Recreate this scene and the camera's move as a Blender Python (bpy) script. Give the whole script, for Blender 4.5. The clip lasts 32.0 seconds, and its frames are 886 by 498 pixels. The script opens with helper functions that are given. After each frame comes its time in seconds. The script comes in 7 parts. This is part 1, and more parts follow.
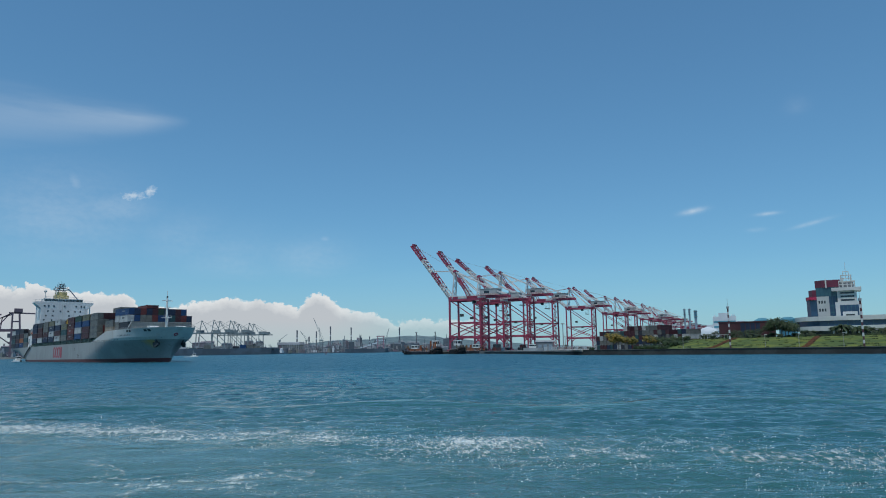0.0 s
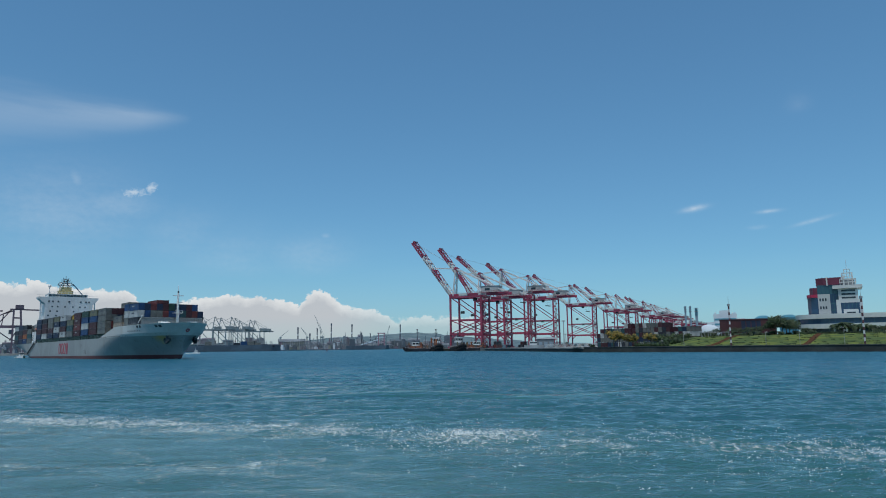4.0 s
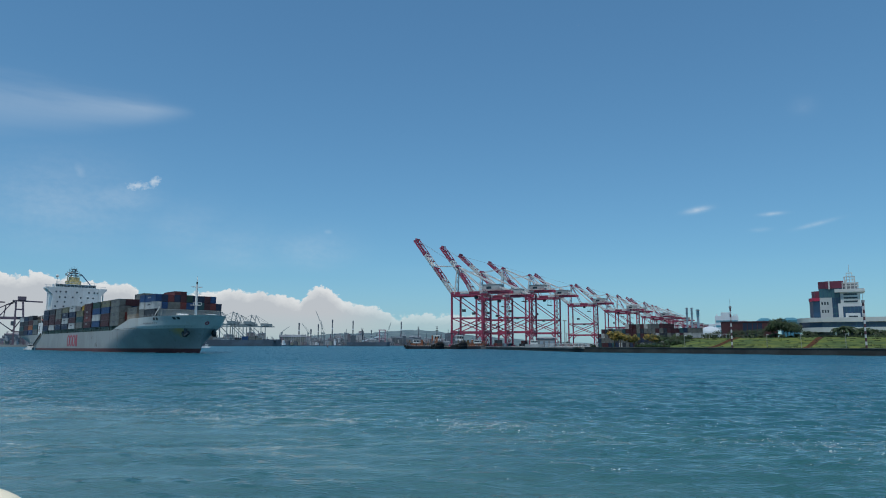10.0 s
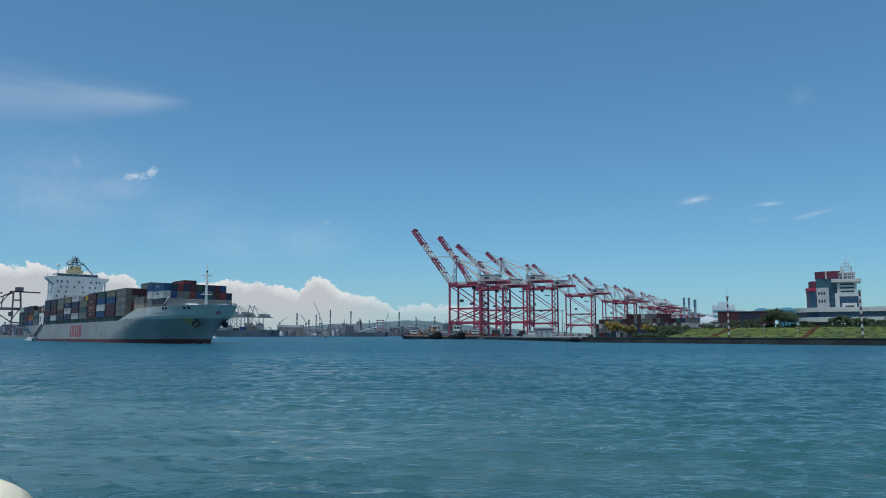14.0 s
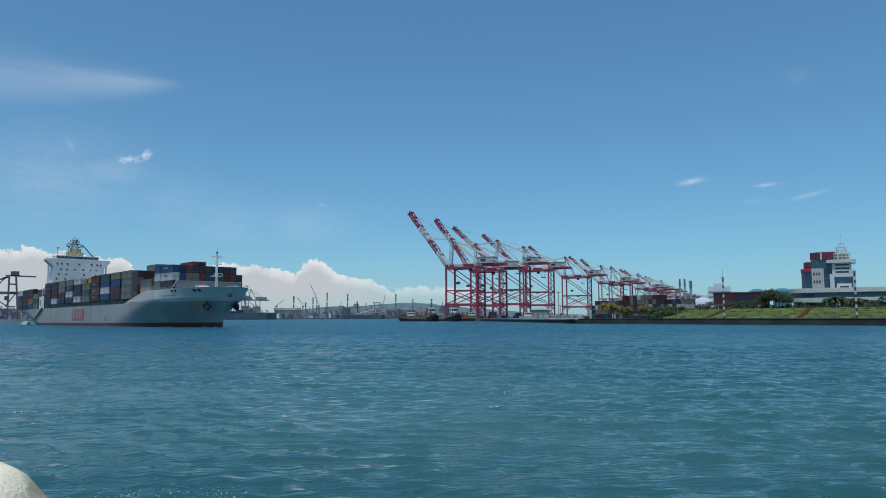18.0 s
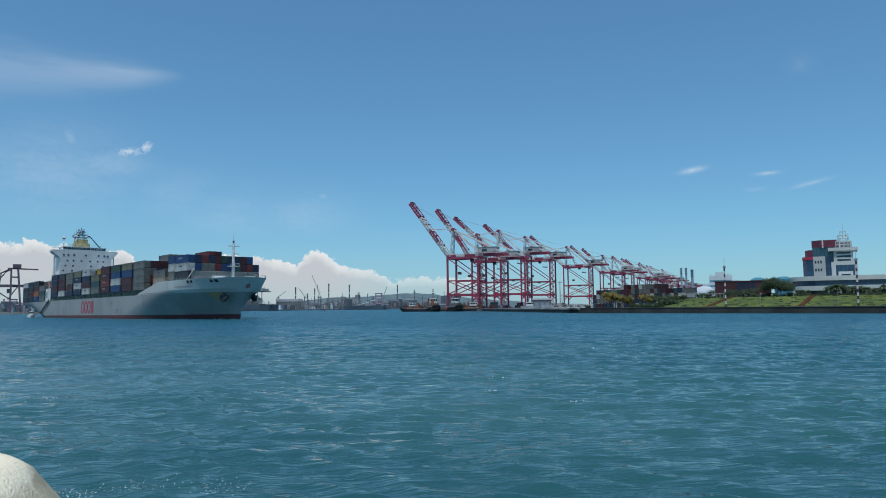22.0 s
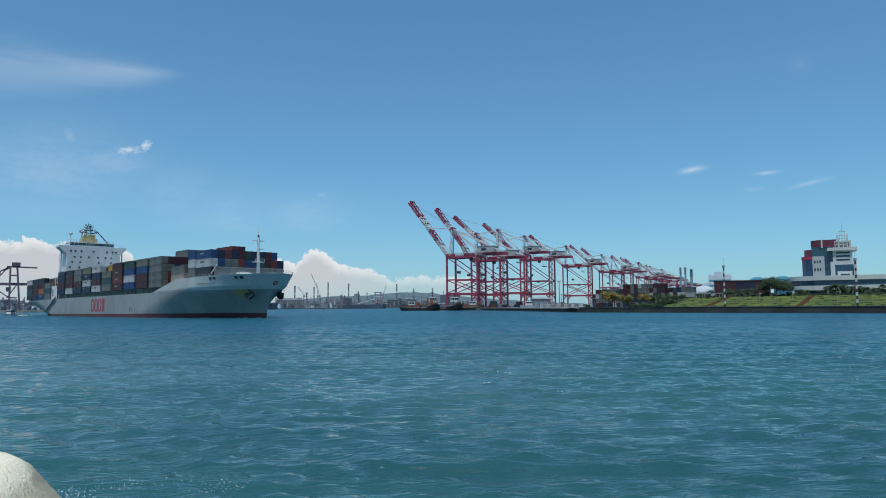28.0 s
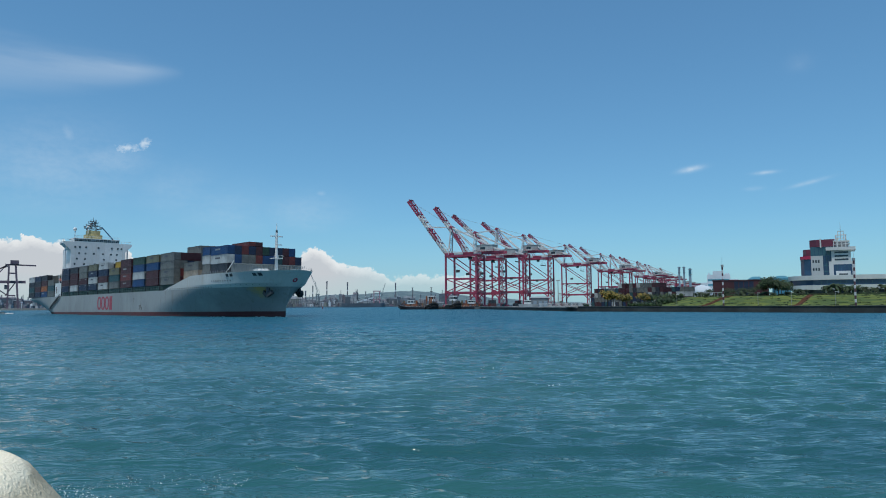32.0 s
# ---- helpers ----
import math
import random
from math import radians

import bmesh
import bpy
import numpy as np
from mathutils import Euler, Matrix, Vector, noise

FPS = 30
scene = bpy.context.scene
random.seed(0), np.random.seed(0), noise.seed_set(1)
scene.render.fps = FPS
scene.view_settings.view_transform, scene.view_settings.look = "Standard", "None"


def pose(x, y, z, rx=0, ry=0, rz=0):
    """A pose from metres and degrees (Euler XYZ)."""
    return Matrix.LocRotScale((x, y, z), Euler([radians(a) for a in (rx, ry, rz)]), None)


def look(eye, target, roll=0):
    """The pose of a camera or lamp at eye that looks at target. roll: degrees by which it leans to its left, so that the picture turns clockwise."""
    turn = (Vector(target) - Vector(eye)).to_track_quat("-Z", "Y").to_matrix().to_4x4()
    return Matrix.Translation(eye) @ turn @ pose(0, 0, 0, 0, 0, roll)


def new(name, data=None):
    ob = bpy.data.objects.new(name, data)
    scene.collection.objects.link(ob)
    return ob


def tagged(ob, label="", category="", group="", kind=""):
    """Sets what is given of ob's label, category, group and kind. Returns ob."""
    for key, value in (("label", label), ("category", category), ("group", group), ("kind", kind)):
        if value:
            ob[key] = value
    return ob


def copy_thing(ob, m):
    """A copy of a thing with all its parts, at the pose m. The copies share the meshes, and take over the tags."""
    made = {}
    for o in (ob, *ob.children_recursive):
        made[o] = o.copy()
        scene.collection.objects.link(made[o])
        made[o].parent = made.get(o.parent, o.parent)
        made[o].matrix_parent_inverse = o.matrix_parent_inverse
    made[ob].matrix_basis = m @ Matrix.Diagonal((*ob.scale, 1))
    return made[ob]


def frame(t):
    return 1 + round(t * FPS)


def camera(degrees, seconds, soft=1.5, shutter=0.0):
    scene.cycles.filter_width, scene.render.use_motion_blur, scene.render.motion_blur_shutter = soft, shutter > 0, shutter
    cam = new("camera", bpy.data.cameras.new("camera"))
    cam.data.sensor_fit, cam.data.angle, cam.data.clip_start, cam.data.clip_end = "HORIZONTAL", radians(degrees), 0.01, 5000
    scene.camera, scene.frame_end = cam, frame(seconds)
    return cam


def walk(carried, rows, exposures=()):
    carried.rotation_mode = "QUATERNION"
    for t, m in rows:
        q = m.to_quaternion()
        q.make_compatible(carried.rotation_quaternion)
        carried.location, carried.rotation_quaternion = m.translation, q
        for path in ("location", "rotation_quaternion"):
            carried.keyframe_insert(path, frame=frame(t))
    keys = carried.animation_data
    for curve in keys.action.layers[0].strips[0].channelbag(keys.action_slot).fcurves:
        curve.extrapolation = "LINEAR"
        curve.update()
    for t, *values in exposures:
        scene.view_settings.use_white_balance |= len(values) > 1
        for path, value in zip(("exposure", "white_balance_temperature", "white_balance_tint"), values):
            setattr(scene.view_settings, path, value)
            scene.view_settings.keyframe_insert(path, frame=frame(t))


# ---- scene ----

# The camera: a phone held by somebody on a low quay, turning slightly
EYE = (0.0, 0.0, 3.34)
cam = camera(65.47, 32.0, soft=1.0)
# seconds, heading to the right of north, upward tilt, lean (degrees)
HEADING = [
    (0, 0.24, 8.35, -0.83), (1, 0.23, 8.29, -0.83), (2, 0.20, 8.23, -0.80), (3, 0.19, 8.16, -0.78),
    (3.5, 0.18, 8.14, -0.77), (5.5, 0.12, 8.03, -0.58), (6, 0.10, 8.03, -0.54), (7, 0.05, 8.01, -0.36),
    (8, 0.03, 7.99, -0.17), (9, 0.01, 7.96, 0.03), (10, -0.02, 7.93, 0.13), (11, -0.03, 7.91, 0.12),
    (12, 0.02, 7.79, 0.06), (12.5, 0.06, 7.67, 0.07), (13, 0.10, 7.50, 0.08), (14, 0.17, 7.13, 0.06),
    (14.5, 0.18, 7.03, 0.05), (16.5, 0.38, 6.13, -0.04), (17, 0.39, 6.03, -0.07), (18, 0.47, 5.66, -0.20),
    (18.5, 0.49, 5.48, -0.24), (19, 0.50, 5.32, -0.28), (20, 0.45, 5.06, -0.39), (20.5, 0.43, 4.97, -0.45),
    (21, 0.41, 4.92, -0.49), (22, 0.36, 4.86, -0.54), (23, 0.30, 4.80, -0.63), (24, 0.26, 4.76, -0.68),
    (25, 0.24, 4.73, -0.73), (25.5, 0.23, 4.72, -0.75), (27.5, 0.38, 4.77, -0.46), (28, 0.41, 4.78, -0.43),
    (29, 0.47, 4.78, -0.33), (30, 0.50, 4.76, -0.27), (31, 0.52, 4.73, -0.26), (32, 0.50, 4.68, -0.31),
]


def aim(yaw, tilt, lean):
    a, b = radians(yaw), radians(tilt)
    way = Vector((math.sin(a) * math.cos(b), math.cos(a) * math.cos(b), math.sin(b)))
    return look(EYE, Vector(EYE) + way * 10, lean)


# the phone's own exposure creeps up as more of the dark water comes into view
walk(cam, [(t, aim(a, b, c)) for t, a, b, c in HEADING], ((0, -0.02), (11, -0.04), (18, 0.02), (24, 0.08), (32, 0.12)))

# ---- light ----
SUN_HIGH, SUN_TURN = 67.0, 198.0      # degrees above the horizon; compass bearing, 0 = +y, clockwise
world = bpy.data.worlds.new("world")
scene.world = world
world.use_nodes = True
wn = world.node_tree.nodes
sky = wn.new("ShaderNodeTexSky")
sky.sky_type = 'NISHITA'
sky.sun_disc = False
sky.sun_elevation = radians(SUN_HIGH)
sky.sun_rotation = radians(SUN_TURN)
sky.altitude = 0
sky.air_density, sky.dust_density, sky.ozone_density = 1.0, 0.3, 3.0
wn["Background"].inputs["Strength"].default_value = 0.134
tint = wn.new("ShaderNodeMixRGB")
tint.blend_type = 'MULTIPLY'
tint.inputs[0].default_value = 1.0
tint.inputs[2].default_value = (0.568, 1.0, 1.238, 1)
soften = wn.new("ShaderNodeGamma")
soften.inputs[1].default_value = 0.75
world.node_tree.links.new(sky.outputs[0], soften.inputs[0])
world.node_tree.links.new(soften.outputs[0], tint.inputs[1])
world.node_tree.links.new(tint.outputs[0], wn["Background"].inputs[0])
sun_data = bpy.data.lights.new("sun", 'SUN')
sun_data.energy, sun_data.angle, sun_data.color = 2.65, radians(0.53), (1.0, 0.96, 0.9)
sun = new("sun", sun_data)
sa, sh = radians(SUN_TURN), radians(SUN_HIGH)
sun.matrix_world = look((math.sin(sa) * math.cos(sh) * 900, math.cos(sa) * math.cos(sh) * 900, math.sin(sh) * 900), (0, 0, 0))


# ---- materials ----
def material(name, colour, rough=0.6, metal=0.0, vary=0.25, scale=1.0, fine=12.0, bump=0.0, second=None, patch=(0.45, 0.6), coords="Object"):
    """A painted or mineral surface: broad patches and fine grain in colour, some relief."""
    m = bpy.data.materials.new(name)
    m.use_nodes = True
    n, l = m.node_tree.nodes, m.node_tree.links
    p = n["Principled BSDF"]
    p.inputs["Roughness"].default_value, p.inputs["Metallic"].default_value = rough, metal
    tc = n.new("ShaderNodeTexCoord")
    big, small = n.new("ShaderNodeTexNoise"), n.new("ShaderNodeTexNoise")
    big.inputs["Scale"].default_value, small.inputs["Scale"].default_value = scale, scale * fine
    big.inputs["Detail"].default_value, small.inputs["Detail"].default_value = 5, 4
    for t in (big, small):
        l.new(tc.outputs[coords], t.inputs["Vector"])
    c = Vector(colour)
    other = Vector(second) if second else c * (1 - vary)
    ramp = n.new("ShaderNodeValToRGB")
    ramp.color_ramp.elements[0].position, ramp.color_ramp.elements[1].position = patch
    ramp.color_ramp.elements[0].color, ramp.color_ramp.elements[1].color = (*other, 1), (*c, 1)
    l.new(big.outputs["Fac"], ramp.inputs["Fac"])
    grain = n.new("ShaderNodeMixRGB")
    grain.blend_type = 'MULTIPLY'
    grain.inputs[0].default_value = vary
    l.new(ramp.outputs[0], grain.inputs[1])
    l.new(small.outputs["Fac"], grain.inputs[2])
    l.new(grain.outputs[0], p.inputs["Base Color"])
    if bump:
        b = n.new("ShaderNodeBump")
        b.inputs["Strength"].default_value, b.inputs["Distance"].default_value = 0.6, bump
        l.new(small.outputs["Fac"], b.inputs["Height"])
        l.new(b.outputs[0], p.inputs["Normal"])
    return m


M = {}
for name, colour, kw in (
        ("hull_grey", (0.40, 0.44, 0.44), dict(rough=0.45, scale=0.08, vary=0.2)),
        ("ship_white", (0.80, 0.81, 0.80), dict(rough=0.4, scale=0.15, vary=0.12)),
        ("boot_red", (0.17, 0.045, 0.04), dict(rough=0.6, scale=0.1, vary=0.35)),
        ("deck_green", (0.10, 0.17, 0.15), dict(rough=0.7, scale=0.3)),
        ("dark_steel", (0.045, 0.055, 0.06), dict(rough=0.55, scale=0.5)),
        ("logo_red", (0.50, 0.04, 0.08), dict(rough=0.45, scale=0.5)),
        ("funnel_yellow", (0.55, 0.46, 0.22), dict(rough=0.5, scale=0.3)),
        ("orange", (0.65, 0.14, 0.05), dict(rough=0.45, scale=0.5)),
        ("glass_dark", (0.03, 0.045, 0.06), dict(rough=0.12, scale=0.3, vary=0.1)),
        # red lifted towards pink, with the haze over the berth mixed in
        ("crane_red", (0.40, 0.060, 0.115), dict(rough=0.45, scale=0.12, vary=0.3)),
        ("crane_white", (0.72, 0.72, 0.70), dict(rough=0.45, scale=0.12, vary=0.2)),
        ("crane_grey", (0.40, 0.42, 0.42), dict(rough=0.5, scale=0.1)),
        ("mast_steel", (0.17, 0.19, 0.21), dict(rough=0.5, scale=0.5)),
        ("concrete", (0.36, 0.35, 0.32), dict(rough=0.9, scale=0.05, vary=0.3, bump=0.05)),
        ("seawall", (0.058, 0.066, 0.062), dict(rough=0.9, scale=0.12, vary=0.45, bump=0.08)),
        ("coping", (0.13, 0.14, 0.13), dict(rough=0.9, scale=0.1, vary=0.4, bump=0.03)),
        ("apron", (0.30, 0.30, 0.28), dict(rough=0.9, scale=0.03, vary=0.3)),
        ("lawn_green", (0.165, 0.200, 0.020), dict(rough=0.95, scale=0.13, vary=0.5, fine=18, bump=0.1, second=(0.068, 0.115, 0.016))),
        ("shrub_green", (0.035, 0.075, 0.022), dict(rough=0.8, scale=0.4, vary=0.5)),
        ("leaf_dark", (0.055, 0.10, 0.032), dict(rough=0.7, scale=0.5, vary=0.5)),
        ("leaf_mid", (0.07, 0.12, 0.035), dict(rough=0.7, scale=0.5, vary=0.5)),
        ("leaf_gold", (0.38, 0.25, 0.04), dict(rough=0.7, scale=0.5, vary=0.4, second=(0.14, 0.14, 0.03))),
        ("bark", (0.16, 0.12, 0.09), dict(rough=0.95, scale=1.5, vary=0.4)),
        ("brick_path", (0.26, 0.11, 0.06), dict(rough=0.9, scale=0.4, vary=0.3)),
        ("tower_white", (0.57, 0.60, 0.595), dict(rough=0.6, scale=0.1, vary=0.12)),
        # the tower's white again, darkened to hold the shade on the stair core
        ("core_shaded_white", (0.40, 0.43, 0.43), dict(rough=0.6, scale=0.1, vary=0.12)),
        ("tower_teal", (0.045, 0.13, 0.17), dict(rough=0.25, scale=0.2, vary=0.2)),
        ("tower_blue", (0.03, 0.075, 0.15), dict(rough=0.15, scale=0.2, vary=0.2)),
        ("tower_red", (0.18, 0.032, 0.062), dict(rough=0.4, scale=0.15, vary=0.25)),
        ("sign_red", (0.50, 0.035, 0.10), dict(rough=0.4, scale=0.5)),
        ("shed_red", (0.105, 0.028, 0.036), dict(rough=0.6, scale=0.08, vary=0.35)),
        # distant paints, paled and blued: aerial haze is put into their colour
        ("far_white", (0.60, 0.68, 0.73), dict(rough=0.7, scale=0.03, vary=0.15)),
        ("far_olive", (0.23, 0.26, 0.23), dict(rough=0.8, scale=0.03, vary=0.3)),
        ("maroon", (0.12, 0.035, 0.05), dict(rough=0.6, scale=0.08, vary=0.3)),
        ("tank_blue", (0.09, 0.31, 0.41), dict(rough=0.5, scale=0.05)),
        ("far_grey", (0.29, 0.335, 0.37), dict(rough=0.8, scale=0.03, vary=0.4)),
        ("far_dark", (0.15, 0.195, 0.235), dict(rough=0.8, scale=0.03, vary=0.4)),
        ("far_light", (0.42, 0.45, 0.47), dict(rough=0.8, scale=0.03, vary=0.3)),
        ("hazed_rust", (0.25, 0.235, 0.27), dict(rough=0.85, scale=0.03, vary=0.4)),
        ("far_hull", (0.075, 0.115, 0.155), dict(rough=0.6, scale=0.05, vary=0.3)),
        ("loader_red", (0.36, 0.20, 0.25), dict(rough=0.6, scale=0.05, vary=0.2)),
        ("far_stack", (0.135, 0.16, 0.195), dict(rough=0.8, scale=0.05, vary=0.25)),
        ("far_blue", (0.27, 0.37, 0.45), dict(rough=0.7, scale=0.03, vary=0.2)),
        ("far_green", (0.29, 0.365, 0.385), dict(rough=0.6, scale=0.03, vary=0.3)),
        ("hazed_crane_red", (0.19, 0.14, 0.185), dict(rough=0.6, scale=0.03, vary=0.3)),
        ("hazed_hill_green", (0.155, 0.225, 0.235), dict(rough=0.95, scale=0.02, vary=0.4, second=(0.105, 0.165, 0.185))),
        ("tug_hull", (0.09, 0.05, 0.04), dict(rough=0.6, scale=0.3, vary=0.4)),
        ("rubber", (0.02, 0.02, 0.022), dict(rough=0.8, scale=1.0)),
        ("tug_red", (0.34, 0.12, 0.06), dict(rough=0.5, scale=0.3)),
        ("rope_white", (0.7, 0.7, 0.68), dict(rough=0.6, scale=1.0)),
        ("buoy_red", (0.30, 0.035, 0.04), dict(rough=0.5, scale=1.0)),
        ("block_concrete", (0.80, 0.68, 0.47), dict(rough=0.95, scale=2.4, vary=0.45, fine=26, bump=0.02, second=(0.60, 0.50, 0.34)))):
    M[name] = material(name, colour, **kw)


def streaked(name, colour, stain, amount, rough=0.45):
    """Ship's paint with rain and rust streaks running down it, plate seams faintly showing."""
    m = material(name, colour, rough=rough, scale=0.07, vary=0.18)
    n, l = m.node_tree.nodes, m.node_tree.links
    p = n["Principled BSDF"]
    base = p.inputs["Base Color"].links[0].from_socket
    tc, mp, t = n.new("ShaderNodeTexCoord"), n.new("ShaderNodeMapping"), n.new("ShaderNodeTexNoise")
    mp.inputs["Scale"].default_value = (0.9, 0.9, 0.06)
    t.inputs["Scale"].default_value, t.inputs["Detail"].default_value, t.inputs["Roughness"].default_value = 1.0, 6, 0.65
    l.new(tc.outputs["Object"], mp.inputs["Vector"])
    l.new(mp.outputs[0], t.inputs["Vector"])
    r = n.new("ShaderNodeValToRGB")
    r.color_ramp.elements[0].position, r.color_ramp.elements[1].position = 0.56, 0.78
    r.color_ramp.elements[1].color = (amount, amount, amount, 1)
    l.new(t.outputs["Fac"], r.inputs["Fac"])
    mix = n.new("ShaderNodeMixRGB")
    mix.inputs[2].default_value = (*stain, 1)
    l.new(r.outputs[0], mix.inputs[0])
    l.new(base, mix.inputs[1])
    l.new(mix.outputs[0], p.inputs["Base Color"])
    return m


def stained(m, centre, radius, colour):
    """A rust stain of uneven outline round a point, in the mesh's own space."""
    n, l = m.node_tree.nodes, m.node_tree.links
    p = n["Principled BSDF"]
    base = p.inputs["Base Color"].links[0].from_socket
    tc, d, t = n.new("ShaderNodeTexCoord"), n.new("ShaderNodeVectorMath"), n.new("ShaderNodeTexNoise")
    d.operation = 'DISTANCE'
    d.inputs[1].default_value = centre
    l.new(tc.outputs["Object"], d.inputs[0])
    l.new(tc.outputs["Object"], t.inputs["Vector"])
    t.inputs["Scale"].default_value, t.inputs["Detail"].default_value = 0.7, 5
    add = n.new("ShaderNodeMath")
    add.operation = 'MULTIPLY_ADD'
    add.inputs[1].default_value = radius * 1.1
    l.new(t.outputs["Fac"], add.inputs[0])
    l.new(d.outputs["Value"], add.inputs[2])
    r = n.new("ShaderNodeMapRange")
    r.inputs["From Min"].default_value, r.inputs["From Max"].default_value = radius * 0.7, radius * 1.6
    r.inputs["To Min"].default_value, r.inputs["To Max"].default_value = 0.95, 0.0
    l.new(add.outputs[0], r.inputs["Value"])
    mix = n.new("ShaderNodeMixRGB")
    mix.inputs[2].default_value = (*colour, 1)
    l.new(r.outputs[0], mix.inputs[0])
    l.new(base, mix.inputs[1])
    l.new(mix.outputs[0], p.inputs["Base Color"])
    return m


M["hull_grey"] = streaked("hull_grey", (0.305, 0.33, 0.325), (0.15, 0.125, 0.10), 0.8)
stained(M["hull_grey"], (-3.6, -7.4, 9.0), 4.4, (0.42, 0.29, 0.09))
M["boot_red"] = streaked("boot_red", (0.13, 0.032, 0.032), (0.07, 0.06, 0.05), 0.9, 0.6)
M["bow_white"] = streaked("bow_white", (0.60, 0.62, 0.59), (0.36, 0.29, 0.19), 0.6, 0.45)
M["ship_white"] = streaked("ship_white", (0.80, 0.81, 0.79), (0.45, 0.36, 0.25), 0.5, 0.4)


# ---- building blocks ----
def box(bm, x0, y0, z0, x1, y1, z1):
    v = [bm.verts.new(p) for p in ((x0, y0, z0), (x1, y0, z0), (x1, y1, z0), (x0, y1, z0), (x0, y0, z1), (x1, y0, z1), (x1, y1, z1), (x0, y1, z1))]
    for f in ((3, 2, 1, 0), (4, 5, 6, 7), (0, 1, 5, 4), (1, 2, 6, 5), (2, 3, 7, 6), (3, 0, 4, 7)):
        bm.faces.new([v[i] for i in f])


def beam(bm, p, q, w, d=None):
    """A square bar from p to q, w wide and d deep."""
    p, q = Vector(p), Vector(q)
    a = (q - p).normalized()
    s = a.cross(Vector((0, 0, 1)))
    s = s.normalized() if s.length > 1e-3 else Vector((0, 1, 0))
    u = s.cross(a)
    s, u = s * w / 2, u * (d or w) / 2
    v = [bm.verts.new(e + i * s + j * u) for e in (p, q) for i, j in ((-1, -1), (1, -1), (1, 1), (-1, 1))]
    for f in ((3, 2, 1, 0), (4, 5, 6, 7), (0, 1, 5, 4), (1, 2, 6, 5), (2, 3, 7, 6), (3, 0, 4, 7)):
        bm.faces.new([v[i] for i in f])


def tube(bm, p, q, r0, r1=None, n=8):
    """A round bar from p to q, tapering from r0 to r1."""
    p, q = Vector(p), Vector(q)
    r1 = r0 if r1 is None else r1
    a = (q - p).normalized()
    s = a.cross(Vector((0, 0, 1)))
    s = s.normalized() if s.length > 1e-3 else Vector((1, 0, 0))
    u = s.cross(a)
    ring = [[bm.verts.new(e + (s * math.cos(k * math.tau / n) + u * math.sin(k * math.tau / n)) * r) for k in range(n)] for e, r in ((p, r0), (q, max(r1, 0.01)))]
    for k in range(n):
        bm.faces.new((ring[0][k], ring[0][(k + 1) % n], ring[1][(k + 1) % n], ring[1][k]))
    bm.faces.new(ring[0][::-1])
    bm.faces.new(ring[1])


def prism(bm, outline, z0, z1):
    """An upright prism over an outline of (x, y) corners."""
    lo = [bm.verts.new((x, y, z0)) for x, y in outline]
    hi = [bm.verts.new((x, y, z1)) for x, y in outline]
    k = len(outline)
    for i in range(k):
        bm.faces.new((lo[i], lo[(i + 1) % k], hi[(i + 1) % k], hi[i]))
    bm.faces.new(lo[::-1])
    bm.faces.new(hi)


def ball(bm, at, r, squash=1.0, sub=1):
    bmesh.ops.create_icosphere(bm, subdivisions=sub, radius=1, matrix=Matrix.Translation(at) @ Matrix.Diagonal((r, r, r * squash, 1)))


def mesh_of(name, bm, mat, smooth=False):
    bmesh.ops.recalc_face_normals(bm, faces=bm.faces)
    me = bpy.data.meshes.new(name)
    bm.to_mesh(me)
    bm.free()
    me.materials.append(M[mat] if isinstance(mat, str) else mat)
    if smooth:
        me.shade_smooth()
    return me


def part(name, bm, mat, parent, label="", smooth=False):
    ob = new(name, mesh_of(name, bm, mat, smooth))
    ob.parent = parent
    return tagged(ob, label)


def thing(name, label, category, at=None, group="", kind=""):
    ob = new(name)
    if at is not None:
        ob.matrix_basis = at
    return tagged(ob, label, category, group, kind)


def single(name, bm, mat, label, category="", group="", kind="", at=None, smooth=False):
    ob = new(name, mesh_of(name, bm, mat, smooth))
    if at is not None:
        ob.matrix_basis = at
    return tagged(ob, label, category, group, kind)


def B():
    return bmesh.new()


def at_bearing(az, dist):
    return dist * math.sin(radians(az)), dist * math.cos(radians(az))


def height(el, dist):
    return EYE[2] + dist * math.tan(radians(el))


# ---- sky backdrop: a bank of cumulus over the far shore, and thin clouds ----
def sky_backdrop():
    r, a0, a1, z1 = 4700.0, -75.0, 75.0, 2600.0
    cols, rows = 60, 16
    me = bpy.data.meshes.new("backdrop")
    verts, faces, uv = [], [], []
    for j in range(rows + 1):
        for i in range(cols + 1):
            az = a0 + (a1 - a0) * i / cols
            x, y = at_bearing(az, r)
            z = -40 + (z1 + 40) * j / rows
            verts.append((x, y, z))
            uv.append((az, math.degrees(math.atan2(z - EYE[2], r))))
    for j in range(rows):
        for i in range(cols):
            a = j * (cols + 1) + i
            faces.append((a, a + 1, a + cols + 2, a + cols + 1))
    me.from_pydata(verts, [], faces)
    layer = me.uv_layers.new(name="bearing")
    for lp in me.loops:
        layer.data[lp.index].uv = uv[lp.vertex_index]
    me.materials.append(cloud_material())
    ob = new("backdrop", me)
    ob.visible_shadow = False
    return tagged(ob, "white cumulus bank and thin wisps far behind the harbour", "clouds", kind="structure")


